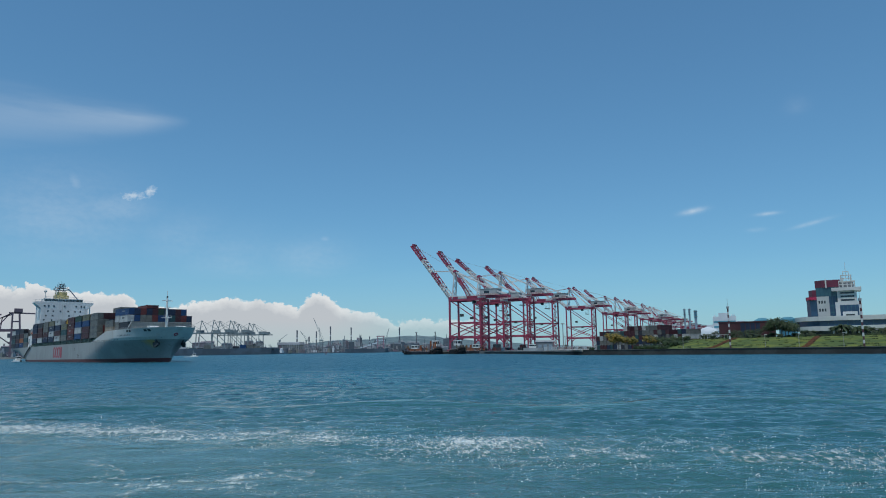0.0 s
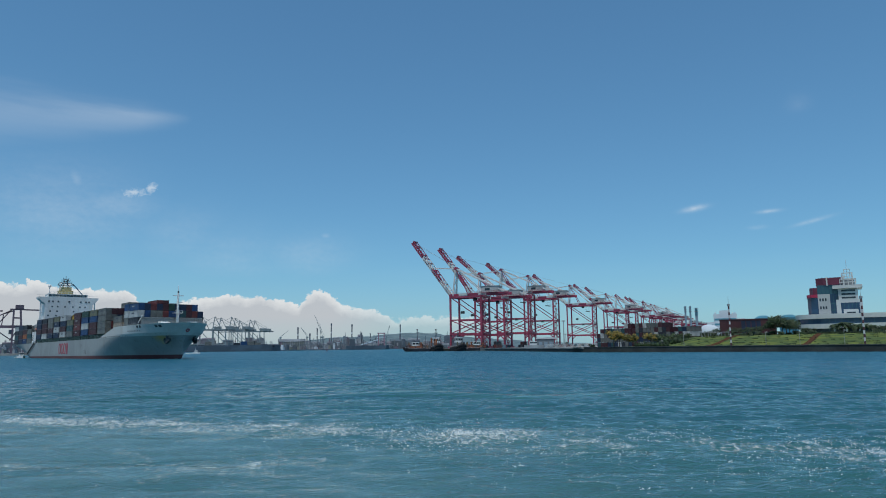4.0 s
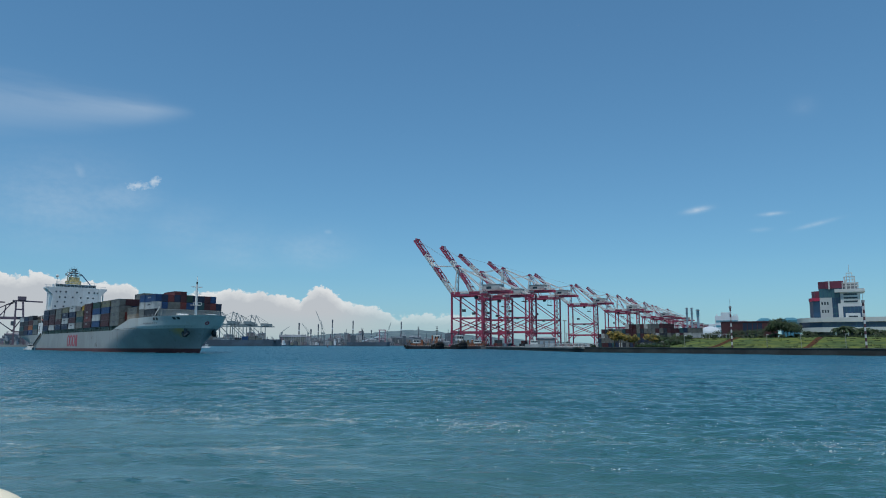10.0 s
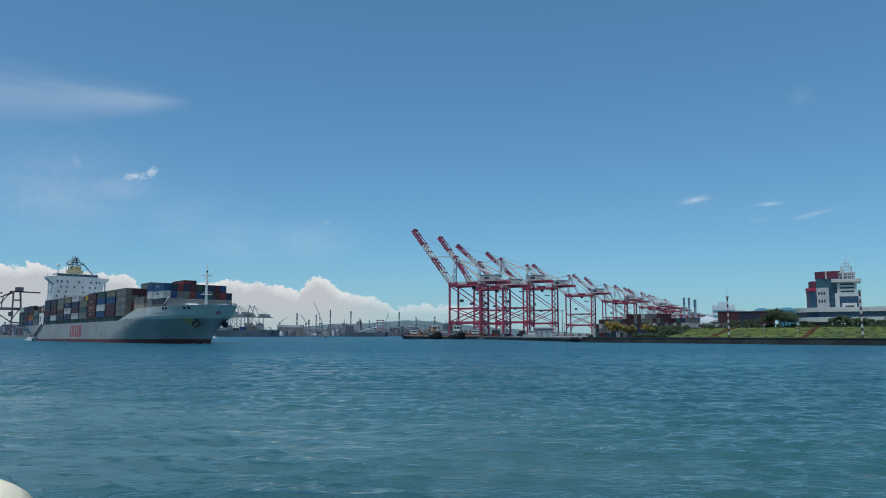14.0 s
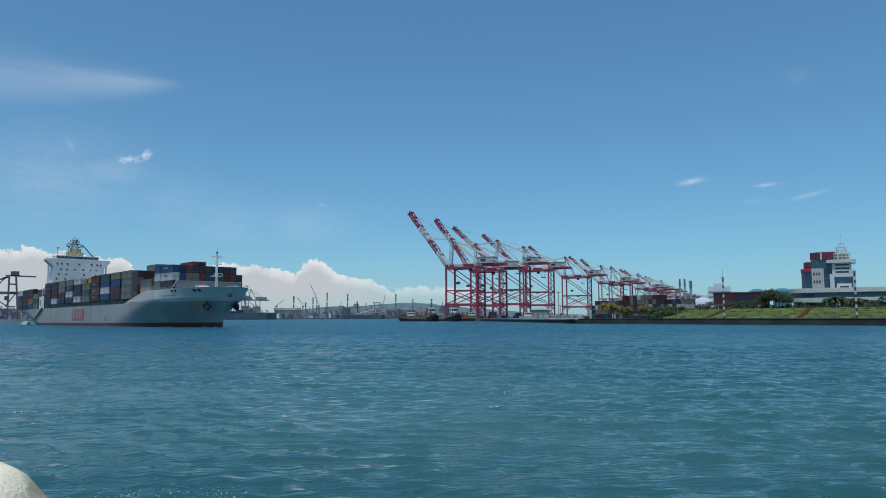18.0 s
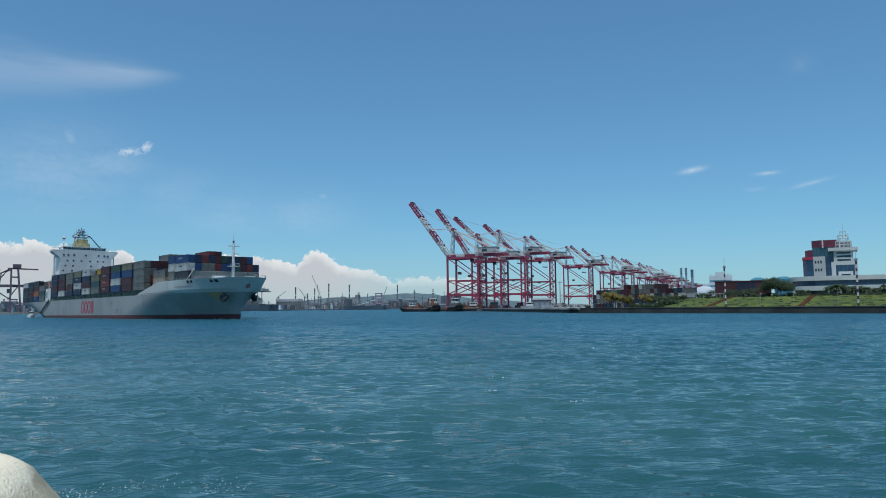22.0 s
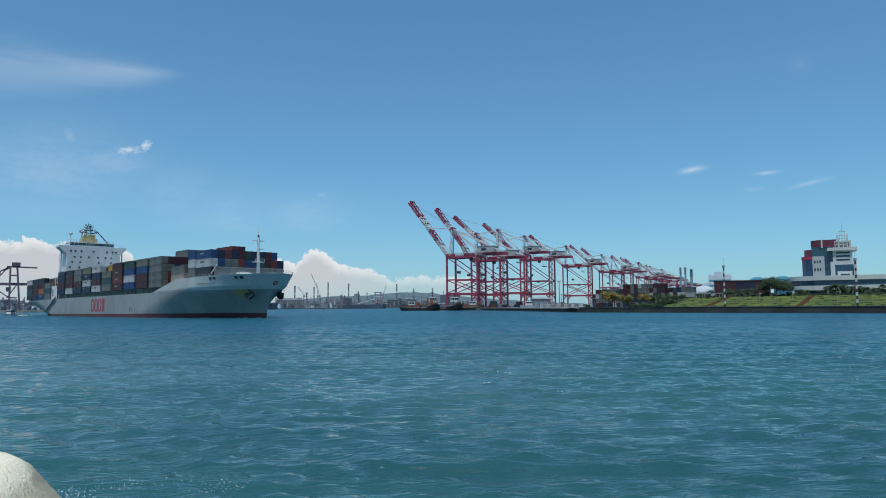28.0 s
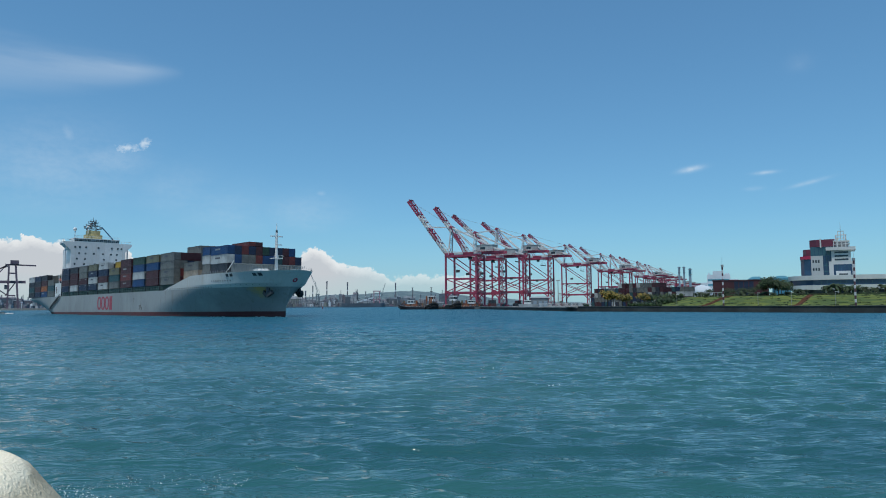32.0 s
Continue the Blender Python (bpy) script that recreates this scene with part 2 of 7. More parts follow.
def cloud_material():
    m = bpy.data.materials.new("clouds")
    m.use_nodes = True
    n, l = m.node_tree.nodes, m.node_tree.links
    n.clear()

    def val(x):
        return x.outputs[0] if hasattr(x, "outputs") else x

    def op(kind, a, b=0.0, c=None, clamp=False):
        k = n.new("ShaderNodeMath")
        k.operation, k.use_clamp = kind, clamp
        for s, x in zip(k.inputs, (a, b) if c is None else (a, b, c)):
            if isinstance(x, (int, float)):
                s.default_value = x
            else:
                l.new(val(x), s)
        return k

    uvn = n.new("ShaderNodeUVMap")
    uvn.uv_map = "bearing"
    sep = n.new("ShaderNodeSeparateXYZ")
    l.new(uvn.outputs[0], sep.inputs[0])
    az, el = sep.outputs[0], sep.outputs[1]

    def fbm(sx, sy, detail, rough=0.55, seed=0.0):
        comb = n.new("ShaderNodeCombineXYZ")
        l.new(val(op('MULTIPLY', az, sx)), comb.inputs[0])
        l.new(val(op('MULTIPLY', el, sy)), comb.inputs[1])
        comb.inputs[2].default_value = seed
        t = n.new("ShaderNodeTexNoise")
        t.inputs["Scale"].default_value, t.inputs["Detail"].default_value, t.inputs["Roughness"].default_value = 1, detail, rough
        l.new(comb.outputs[0], t.inputs["Vector"])
        return t.outputs["Fac"]

    # the bank's upper edge by bearing, in degrees
    span = op('DIVIDE', op('ADD', az, 40), 48)
    ramp = n.new("ShaderNodeValToRGB")
    ramp.color_ramp.interpolation = 'LINEAR'
    tops = ((-40, 5.0), (-33, 5.0), (-31.8, 4.85), (-30.5, 5.1), (-29.7, 5.0), (-27.5, 4.55), (-26.0, 4.55), (-24.9, 4.6), (-24.1, 4.4), (-23.5, 3.6), (-21.6, 3.5),
            (-20.0, 3.9), (-17.9, 4.2), (-17.1, 4.4), (-15.8, 4.15), (-14.7, 4.5), (-13.1, 3.9), (-11.7, 3.6), (-11.1, 4.35), (-10.5, 4.75), (-9.7, 4.6), (-9.0, 4.2),
            (-8.3, 3.5), (-6.7, 3.25), (-5.5, 3.1), (-4.4, 2.75), (-3.7, 2.3), (-3.0, 2.6), (0.8, 2.5), (3.0, 2.4), (5.4, 1.9), (7.9, 1.3))
    e = ramp.color_ramp.elements
    for k, (a, h) in enumerate(tops):
        s = e[k] if k < 2 else e.new((a + 40) / 48)
        s.position = (a + 40) / 48
        s.color = (h / 8,) * 3 + (1,)
    l.new(val(span), ramp.inputs["Fac"])
    top = op('MULTIPLY', ramp.outputs[0], 8)
    def billow(scale, seed):
        comb = n.new("ShaderNodeCombineXYZ")
        warp = op('MULTIPLY', fbm(scale * 1.4, scale * 1.4, 4, 0.6, seed), 0.9)
        l.new(val(op('ADD', op('MULTIPLY', az, scale), warp)), comb.inputs[0])
        l.new(val(op('ADD', op('MULTIPLY', el, scale * 1.15), warp)), comb.inputs[1])
        comb.inputs[2].default_value = seed
        t = n.new("ShaderNodeTexVoronoi")
        t.inputs["Scale"].default_value = 1.0
        l.new(comb.outputs[0], t.inputs["Vector"])
        return op('SUBTRACT', 0.55, t.outputs["Distance"])

    heads, knobs = billow(1.1, 3.0), billow(3.0, 7.0)
    lumps = op('ADD', op('MULTIPLY', heads, 0.55), op('ADD', op('MULTIPLY', knobs, 0.28), op('MULTIPLY', op('SUBTRACT', fbm(7.0, 7.5, 4, 0.6, 8.0), 0.5), 0.22)))
    edge = op('SUBTRACT', op('ADD', top, lumps), el)
    crisp = op('ADD', op('MULTIPLY', op('SUBTRACT', fbm(0.4, 0.3, 3, 0.5, 6.0), 0.35, clamp=True), 0.8), 0.07)
    bank = op('DIVIDE', edge, crisp, clamp=True)
    low = op('DIVIDE', el, 2.6, clamp=True)
    bank = op('MULTIPLY', bank, op('ADD', op('MULTIPLY', low, 0.42), 0.5))
    right = op('MULTIPLY', op('DIVIDE', op('SUBTRACT', 8.0, az), 6.0, clamp=True), op('SUBTRACT', 1.0, op('MULTIPLY', op('DIVIDE', op('ADD', az, 9.0), 6.0, clamp=True), 0.38)))
    bank = op('MULTIPLY', bank, right)
    bright = op('DIVIDE', op('SUBTRACT', edge, 0.12), 0.95, clamp=True)
    # thin clouds: bearing, height, widths, lean, strength
    total = bank
    wisps = ((-25.6, 11.0, 2.6, 1.1, 0.0, 0.20), (20.6, 10.52, 0.8, 0.2, 0.12, 0.62), (25.9, 9.84, 0.7, 0.13, 0.02, 0.45),
             (28.8, 8.87, 1.1, 0.14, 0.20, 0.32), (25.0, 8.7, 0.6, 0.15, 0.0, 0.15), (-28.4, 12.6, 0.5, 0.7, -0.6, 0.18), (-9.6, 9.2, 0.4, 0.2, 0, 0.18), (-29.5, 10.2, 5.5, 3.2, 0, 0.15), (-11.0, 7.6, 3.4, 1.6, 0, 0.13),
             (-17.0, 7.4, 4.0, 2.2, 0, 0.10), (28.5, 17.5, 0.8, 0.6, 0, 0.06), (-21.0, 9.0, 3.0, 2.0, 0.1, 0.10))
    frill = op('ADD', op('MULTIPLY', fbm(0.22, 0.8, 4, 0.45, 5.0), 0.55), op('MULTIPLY', fbm(1.7, 2.6, 5, 0.6, 2.0), 0.45))
    # a torn puff of cumulus
    torn = fbm(2.6, 3.6, 6, 0.66, 4.0)
    for wa, we, sa_, se, lean in ((-24.4, 11.95, 1.15, 0.36, 0.16), (-23.2, 12.4, 0.5, 0.5, 0.5)):
        dx = op('SUBTRACT', az, wa)
        dy = op('SUBTRACT', op('SUBTRACT', el, we), op('MULTIPLY', dx, lean))
        q = op('ADD', op('POWER', op('ABSOLUTE', op('DIVIDE', dx, sa_)), 2), op('POWER', op('ABSOLUTE', op('DIVIDE', dy, se)), 2))
        g = op('ADD', op('POWER', 2.718, op('MULTIPLY', q, -1)), op('MULTIPLY', op('SUBTRACT', torn, 0.5), 1.9))
        g = op('MULTIPLY', op('DIVIDE', op('SUBTRACT', g, 0.38), 0.7, clamp=True), 0.60)
        total = op('MAXIMUM', total, g)
    # one long veil, a wedge with its thin end to the east
    along = op('DIVIDE', op('SUBTRACT', -20.4, az), 13.0, clamp=True)
    across = op('DIVIDE', op('SUBTRACT', el, op('SUBTRACT', 17.95, op('MULTIPLY', along, 1.3))), op('ADD', op('MULTIPLY', along, 1.35), 0.34))
    fibre = fbm(0.16, 1.1, 4, 0.5, 9.0)
    streak = op('POWER', 2.718, op('MULTIPLY', op('POWER', op('ABSOLUTE', op('SUBTRACT', across, op('MULTIPLY', op('SUBTRACT', fibre, 0.5), 1.1))), 2.0), -1.0))
    streak = op('MULTIPLY', op('MULTIPLY', streak, op('MULTIPLY', along, 3.5, clamp=True)), op('SUBTRACT', 0.27, op('MULTIPLY', along, 0.10)))
    total = op('MAXIMUM', total, op('MULTIPLY', streak, op('ADD', op('MULTIPLY', fibre, 1.0), 0.45)))
    for wa, we, sa_, se, lean, power in wisps:
        dx = op('SUBTRACT', az, wa)
        dy = op('SUBTRACT', op('SUBTRACT', el, we), op('MULTIPLY', dx, lean))
        q = op('ADD', op('POWER', op('ABSOLUTE', op('DIVIDE', dx, sa_)), 2), op('POWER', op('ABSOLUTE', op('DIVIDE', dy, se)), 2))
        g = op('POWER', 2.718, op('MULTIPLY', q, -1))
        g = op('MULTIPLY', g, op('MULTIPLY', op('SUBTRACT', frill, 0.18, clamp=True), 2.6 * power), clamp=True)
        total = op('MAXIMUM', total, g)
    haze = op('MULTIPLY', op('POWER', op('SUBTRACT', 1.0, op('DIVIDE', el, 7.0, clamp=True), clamp=True), 1.6), op('SUBTRACT', 0.46, op('MULTIPLY', op('DIVIDE', op('ADD', az, 5.0), 35.0, clamp=True), 0.22)))
    total = op('MAXIMUM', total, haze)
    solid = op('DIVIDE', bank, op('ADD', haze, 0.25), clamp=True)
    tone = n.new("ShaderNodeMixRGB")
    tone.inputs[1].default_value, tone.inputs[2].default_value = (0.77, 0.775, 0.775, 1), (0.525, 0.54, 0.572, 1)
    relief = op('ADD', op('MULTIPLY', heads, 0.7), op('ADD', op('MULTIPLY', knobs, 0.55), op('MULTIPLY', op('SUBTRACT', fbm(1.3, 1.7, 5, 0.6, 1.0), 0.5), 1.2)))
    shade = op('SUBTRACT', op('MULTIPLY', bright, 1.15), op('MULTIPLY', relief, op('SUBTRACT', 1.1, bright)), clamp=True)
    l.new(val(shade), tone.inputs[0])
    em, tr, mix, out = n.new("ShaderNodeEmission"), n.new("ShaderNodeBsdfTransparent"), n.new("ShaderNodeMixShader"), n.new("ShaderNodeOutputMaterial")
    veil = n.new("ShaderNodeMixRGB")
    veil.inputs[1].default_value = (0.32, 0.445, 0.615, 1)
    thin = op('MAXIMUM', solid, op('MULTIPLY', op('SUBTRACT', el, 5.5, clamp=True), 1.0))
    l.new(val(thin), veil.inputs[0])
    ice = n.new("ShaderNodeMixRGB")
    ice.inputs[2].default_value = (0.67, 0.76, 0.84, 1)
    l.new(val(op('MULTIPLY', op('SUBTRACT', el, 5.5, clamp=True), 0.9)), ice.inputs[0])
    l.new(tone.outputs[0], ice.inputs[1])
    l.new(ice.outputs[0], veil.inputs[2])
    l.new(veil.outputs[0], em.inputs["Color"])
    em.inputs["Strength"].default_value = 1.0
    l.new(val(total), mix.inputs[0])
    l.new(tr.outputs[0], mix.inputs[1])
    l.new(em.outputs[0], mix.inputs[2])
    l.new(mix.outputs[0], out.inputs["Surface"])
    return m


sky_backdrop()

# ---- water ----
rng = np.random.default_rng(7)
WAVES = []
for k in range(64):
    lam = 0.62 * (12.0 / 0.62) ** (k / 63)
    turn = radians(266 + rng.normal(0, 24))
    steep = 0.060 if lam < 1.2 else 0.036 * (lam / 1.2) ** -0.6 if lam < 2.4 else 0.013 * (lam / 2.4) ** -0.5
    WAVES.append((lam, math.cos(turn), math.sin(turn), steep * lam / math.tau, rng.uniform(0, math.tau)))


def swell(x, y, step):
    """Height of the water at x, y (arrays), with what is too short for the grid's step left out."""
    z = np.zeros_like(x)
    for lam, cx, cy, amp, ph in WAVES:
        k = math.tau / lam
        fade = np.clip(lam / (2.5 * step) - 1, 0, 1)
        z += fade * amp * (1.25 * np.abs(np.sin((k * (cx * x + cy * y) + ph) / 2)) ** 1.3 * -2 + 1.2)
    return z


def water():
    cx, cy, s0 = 0.0, -60.0, 0.16
    radii = [44.0]
    while radii[-1] < 5200:
        r = radii[-1]
        radii.append(r + s0 * max(1, r / 88) ** 1.6)
    radii = np.array(radii)
    ang = np.radians(np.concatenate([np.linspace(-62, -34.5, 14), np.linspace(-33.5, 33.5, 600), np.linspace(34.5, 62, 14)]))
    cols = len(ang)
    rr, aa = np.meshgrid(radii, ang, indexing="ij")
    x, y = cx + rr * np.sin(aa), cy + rr * np.cos(aa)
    step = s0 * np.maximum(1, rr / 88) ** 1.6
    step = np.maximum(step, rr * np.gradient(ang)[None, :] * 0.7)
    z = swell(x, y, step)
    z[-1, :] = 0
    nr = len(radii)
    co = np.stack([x, y, z], -1).reshape(-1, 3).astype(np.float32)
    i = np.arange(nr * cols).reshape(nr, cols)
    quads = np.stack([i[:-1, :-1], i[:-1, 1:], i[1:, 1:], i[1:, :-1]], -1).reshape(-1, 4)
    me = bpy.data.meshes.new("water")
    me.vertices.add(len(co))
    me.vertices.foreach_set("co", co.ravel())
    me.loops.add(quads.size)
    me.loops.foreach_set("vertex_index", quads[:, ::-1].ravel().astype(np.int32))
    me.polygons.add(len(quads))
    me.polygons.foreach_set("loop_start", np.arange(0, quads.size, 4, dtype=np.int32))
    me.update(calc_edges=True)
    me.shade_smooth()
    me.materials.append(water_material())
    return tagged(new("water", me), "rippled blue-green harbour water", "water", kind="structure")


def water_material():
    m = M["sea_water"] = bpy.data.materials.new("sea_water")
    m.use_nodes = True
    n, l = m.node_tree.nodes, m.node_tree.links
    p = n["Principled BSDF"]
    p.inputs["Roughness"].default_value = 0.08
    p.inputs["IOR"].default_value = 1.333
    tc = n.new("ShaderNodeTexCoord")

    def noise(scale, detail, stretch=(1, 1, 1)):
        mp = n.new("ShaderNodeMapping")
        mp.inputs["Scale"].default_value = stretch
        l.new(tc.outputs["Object"], mp.inputs["Vector"])
        t = n.new("ShaderNodeTexNoise")
        t.inputs["Scale"].default_value, t.inputs["Detail"].default_value = scale, detail
        l.new(mp.outputs[0], t.inputs["Vector"])
        return t.outputs["Fac"]

    ramp = n.new("ShaderNodeValToRGB")
    ramp.color_ramp.elements[0].position, ramp.color_ramp.elements[1].position = 0.35, 0.7
    ramp.color_ramp.elements[0].color, ramp.color_ramp.elements[1].color = (0.017, 0.080, 0.094, 1), (0.031, 0.126, 0.118, 1)
    l.new(noise(0.06, 4, (0.5, 1, 1)), ramp.inputs["Fac"])
    # the base turns bluer with distance, standing in for the reflected high sky
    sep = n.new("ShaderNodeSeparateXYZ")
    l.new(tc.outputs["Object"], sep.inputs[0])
    deep, sky_tint = n.new("ShaderNodeMapRange"), n.new("ShaderNodeMixRGB")
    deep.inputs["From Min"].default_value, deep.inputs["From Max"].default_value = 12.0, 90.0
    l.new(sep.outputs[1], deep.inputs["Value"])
    l.new(deep.outputs[0], sky_tint.inputs[0])
    l.new(ramp.outputs[0], sky_tint.inputs[1])
    sky_tint.inputs[2].default_value = (0.015, 0.110, 0.163, 1)
    # pale milky water off the quay, lightened further to paint in sky reflection
    milk_sheen, away = n.new("ShaderNodeMixRGB"), n.new("ShaderNodeMapRange")
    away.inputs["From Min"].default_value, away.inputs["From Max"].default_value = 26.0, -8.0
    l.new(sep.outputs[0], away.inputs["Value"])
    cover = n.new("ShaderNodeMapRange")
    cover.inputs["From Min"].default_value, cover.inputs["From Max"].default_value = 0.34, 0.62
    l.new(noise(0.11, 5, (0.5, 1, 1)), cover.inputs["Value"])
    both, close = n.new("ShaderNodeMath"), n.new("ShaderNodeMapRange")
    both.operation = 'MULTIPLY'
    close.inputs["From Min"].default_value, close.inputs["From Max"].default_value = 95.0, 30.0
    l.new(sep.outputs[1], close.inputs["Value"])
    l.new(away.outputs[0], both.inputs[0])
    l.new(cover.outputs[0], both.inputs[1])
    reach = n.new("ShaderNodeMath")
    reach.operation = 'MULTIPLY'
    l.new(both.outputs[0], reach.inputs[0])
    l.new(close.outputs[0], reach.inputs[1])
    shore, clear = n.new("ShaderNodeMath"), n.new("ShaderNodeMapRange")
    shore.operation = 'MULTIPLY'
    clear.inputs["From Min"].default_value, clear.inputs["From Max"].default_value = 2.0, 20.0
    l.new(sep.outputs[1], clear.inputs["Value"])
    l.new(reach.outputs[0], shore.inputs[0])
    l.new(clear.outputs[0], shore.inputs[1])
    l.new(shore.outputs[0], milk_sheen.inputs[0])
    l.new(sky_tint.outputs[0], milk_sheen.inputs[1])
    milk_sheen.inputs[2].default_value = (0.060, 0.146, 0.160, 1)
    l.new(milk_sheen.outputs[0], p.inputs["Base Color"])
    # smoothed water near the quay, ruffled beyond it
    mix = n.new("ShaderNodeMath")
    mix.operation = 'MULTIPLY_ADD'
    l.new(noise(0.05, 4, (0.35, 1, 1)), mix.inputs[0])
    mix.inputs[1].default_value = 34.0
    l.new(sep.outputs[1], mix.inputs[2])
    ruffle = n.new("ShaderNodeMapRange")
    ruffle.inputs["From Min"].default_value, ruffle.inputs["From Max"].default_value = 36.0, 52.0
    ruffle.inputs["To Min"].default_value, ruffle.inputs["To Max"].default_value = 0.8, 1.0
    l.new(mix.outputs[0], ruffle.inputs["Value"])
    b1, b2, b3 = n.new("ShaderNodeBump"), n.new("ShaderNodeBump"), n.new("ShaderNodeBump")
    b2.inputs["Distance"].default_value = 1.3
    far = n.new("ShaderNodeMapRange")
    far.inputs["From Min"].default_value, far.inputs["From Max"].default_value = 28.0, 95.0
    far.inputs["To Min"].default_value, far.inputs["To Max"].default_value = 0.04, 1.0
    l.new(sep.outputs[1], far.inputs["Value"])
    l.new(far.outputs[0], b2.inputs["Strength"])
    b1.inputs["Distance"].default_value, b3.inputs["Distance"].default_value = 0.22, 0.085
    gloss = n.new("ShaderNodeMapRange")
    gloss.inputs["From Min"].default_value, gloss.inputs["From Max"].default_value = 26.0, 150.0
    gloss.inputs["To Min"].default_value, gloss.inputs["To Max"].default_value = 0.045, 0.34
    l.new(sep.outputs[1], gloss.inputs["Value"])
    l.new(gloss.outputs[0], p.inputs["Roughness"])
    for b in (b1, b3):
        l.new(ruffle.outputs[0], b.inputs["Strength"])
    l.new(noise(0.55, 4, (0.55, 1, 1)), b2.inputs["Height"])
    l.new(noise(2.3, 4, (0.24, 1, 1)), b1.inputs["Height"])
    l.new(noise(6.5, 3, (0.26, 1, 1)), b3.inputs["Height"])
    # short crests lying across the wind, told apart by their width only
    b4 = n.new("ShaderNodeBump")
    b4.inputs["Distance"].default_value = 1.8
    crest = n.new("ShaderNodeMapRange")
    crest.inputs["From Min"].default_value, crest.inputs["From Max"].default_value = 22.0, 60.0
    crest.inputs["To Min"].default_value, crest.inputs["To Max"].default_value = 0.0, 0.9
    l.new(sep.outputs[1], crest.inputs["Value"])
    l.new(crest.outputs[0], b4.inputs["Strength"])
    l.new(noise(0.62, 5, (1, 0.24, 1)), b4.inputs["Height"])
    l.new(b2.outputs[0], b4.inputs["Normal"])
    l.new(b4.outputs[0], b1.inputs["Normal"])
    l.new(b1.outputs[0], b3.inputs["Normal"])
    l.new(b3.outputs[0], p.inputs["Normal"])
    return m


WATER = water()
bm = B()
box(bm, -5500, -3000, -9, 5500, 5200, -8)
single("seabed", bm, "far_dark", "dark muddy harbour bed under the water", "seabed", kind="structure")

# the quay underfoot and the concrete block at its edge
bm = B()
box(bm, -60, -40, -8, 60, 0.9, 1.7)
single("quay", bm, "concrete", "plain concrete quay at the water's edge", "quay", kind="structure")


# ---- land on the far side of the fairway ----
U, V = Vector((0.472, 0.882)), Vector((0.882, -0.472))     # along the crane berth, and inland from it
LAND = [(-14, 604), (30, 604), (36, 580), (70, 343), (153, 238), (420, -100), (2600, -100), (2600, 2600), (1000, 2600), (-14 + 1300 * U.x, 604 + 1300 * U.y)]
bm = B()
prism(bm, LAND, -8, 2.2)
single("ground", bm, "apron", "pale concrete apron of the container terminal", "ground", kind="structure")


def wall_line(s, back=0.0, z=0.0):
    """A point s metres along the seawall from its far end, back metres behind it."""
    a, d = Vector((70, 343)), Vector((83, -105)).normalized()
    nrm = Vector((-d.y, d.x))
    q = a + d * s + nrm * back
    return Vector((q.x, q.y, z))


def seawall():
    w = thing("seawall", "dark weathered concrete seawall along the lawn", "seawall", kind="structure")
    for k in range(34):
        bm = B()
        lo = [wall_line(k * 11 + o, b, -2) for o, b in ((0.04, -0.5), (10.96, -0.5), (10.96, 0.6), (0.04, 0.6))]
        prism(bm, [(p.x, p.y) for p in lo], -4, 2.3)
        part("panel", bm, "seawall", w)
    for k in range(34):
        bm = B()
        lo = [wall_line(k * 11 + o, b, 0) for o, b in ((0.04, -0.7), (10.96, -0.7), (10.96, 0.7), (0.04, 0.7))]
        prism(bm, [(p.x, p.y) for p in lo], 2.3, 2.55)
        part("coping", bm, "coping", w)


seawall()


def quay_face(a, b, n):
    w = thing("quay_face", "stained concrete quay face with a pale kerb", "quay wall", kind="structure")
    a, b = Vector(a), Vector(b)
    d = (b - a).normalized()
    nr = Vector((d.y, -d.x))
    if nr.y > 0:
        nr = -nr
    step = (b - a).length / n
    for k in range(n):
        for nm, z0, z1, o, mt in (("panel", -4, 1.7, 0.5, "seawall"), ("kerb", 1.7, 2.35, 0.7, "concrete")):
            q = [a + d * (k * step + e) + nr * f for e, f in ((0.03, o), (step - 0.03, o), (step - 0.03, -0.4), (0.03, -0.4))]
            bm = B()
            prism(bm, [tuple(p) for p in q], z0, z1)
            part(nm, bm, mt, w)


quay_face((-14, 604), (30, 604), 5)
quay_face((36, 580), (70, 343), 20)


def lawn():
    me = bpy.data.meshes.new("lawn")
    verts, faces = [], []
    ns, nb = 120, 24
    for i in range(ns + 1):
        for j in range(nb + 1):
            s, b = -14 + i * 1.6, 0.8 + j * 3.4
            t = min(1, max(0, (b - 2) / 68))
            rise = 4.9 * (t * t * (3 - 2 * t))
            ease = min(1, max(0, (s - 46 + 0.672 * b) / 18))
            q = wall_line(s, b)
            verts.append((q.x, q.y, 2.35 + rise * ease ** 0.8 + 0.15 * noise.noise((q.x * 0.08, q.y * 0.08, 0))))
    for i in range(ns):
        for j in range(nb):
            a = i * (nb + 1) + j
            faces.append((a, a + nb + 1, a + nb + 2, a + 1))
    me.from_pydata(verts, [], faces)
    me.shade_smooth()
    me.materials.append(M["lawn_green"])
    return tagged(new("lawn", me), "bright green sloping lawn above the seawall", "lawn", kind="structure")


lawn()
bm = B()
prism(bm, [tuple(wall_line(s, b).xy) for s, b in ((12, 81), (420, 81), (420, 420), (12, 420))], 1.5, 7.15)
single("terrace", bm, "lawn_green", "level grass terrace behind the lawn", "terrace", kind="structure")


def lawn_height(s, b):
    t = min(1, max(0, (b - 2) / 68))
    return 2.35 + 4.9 * (t * t * (3 - 2 * t)) * min(1, max(0, (s - 46 + 0.672 * b) / 18)) ** 0.8


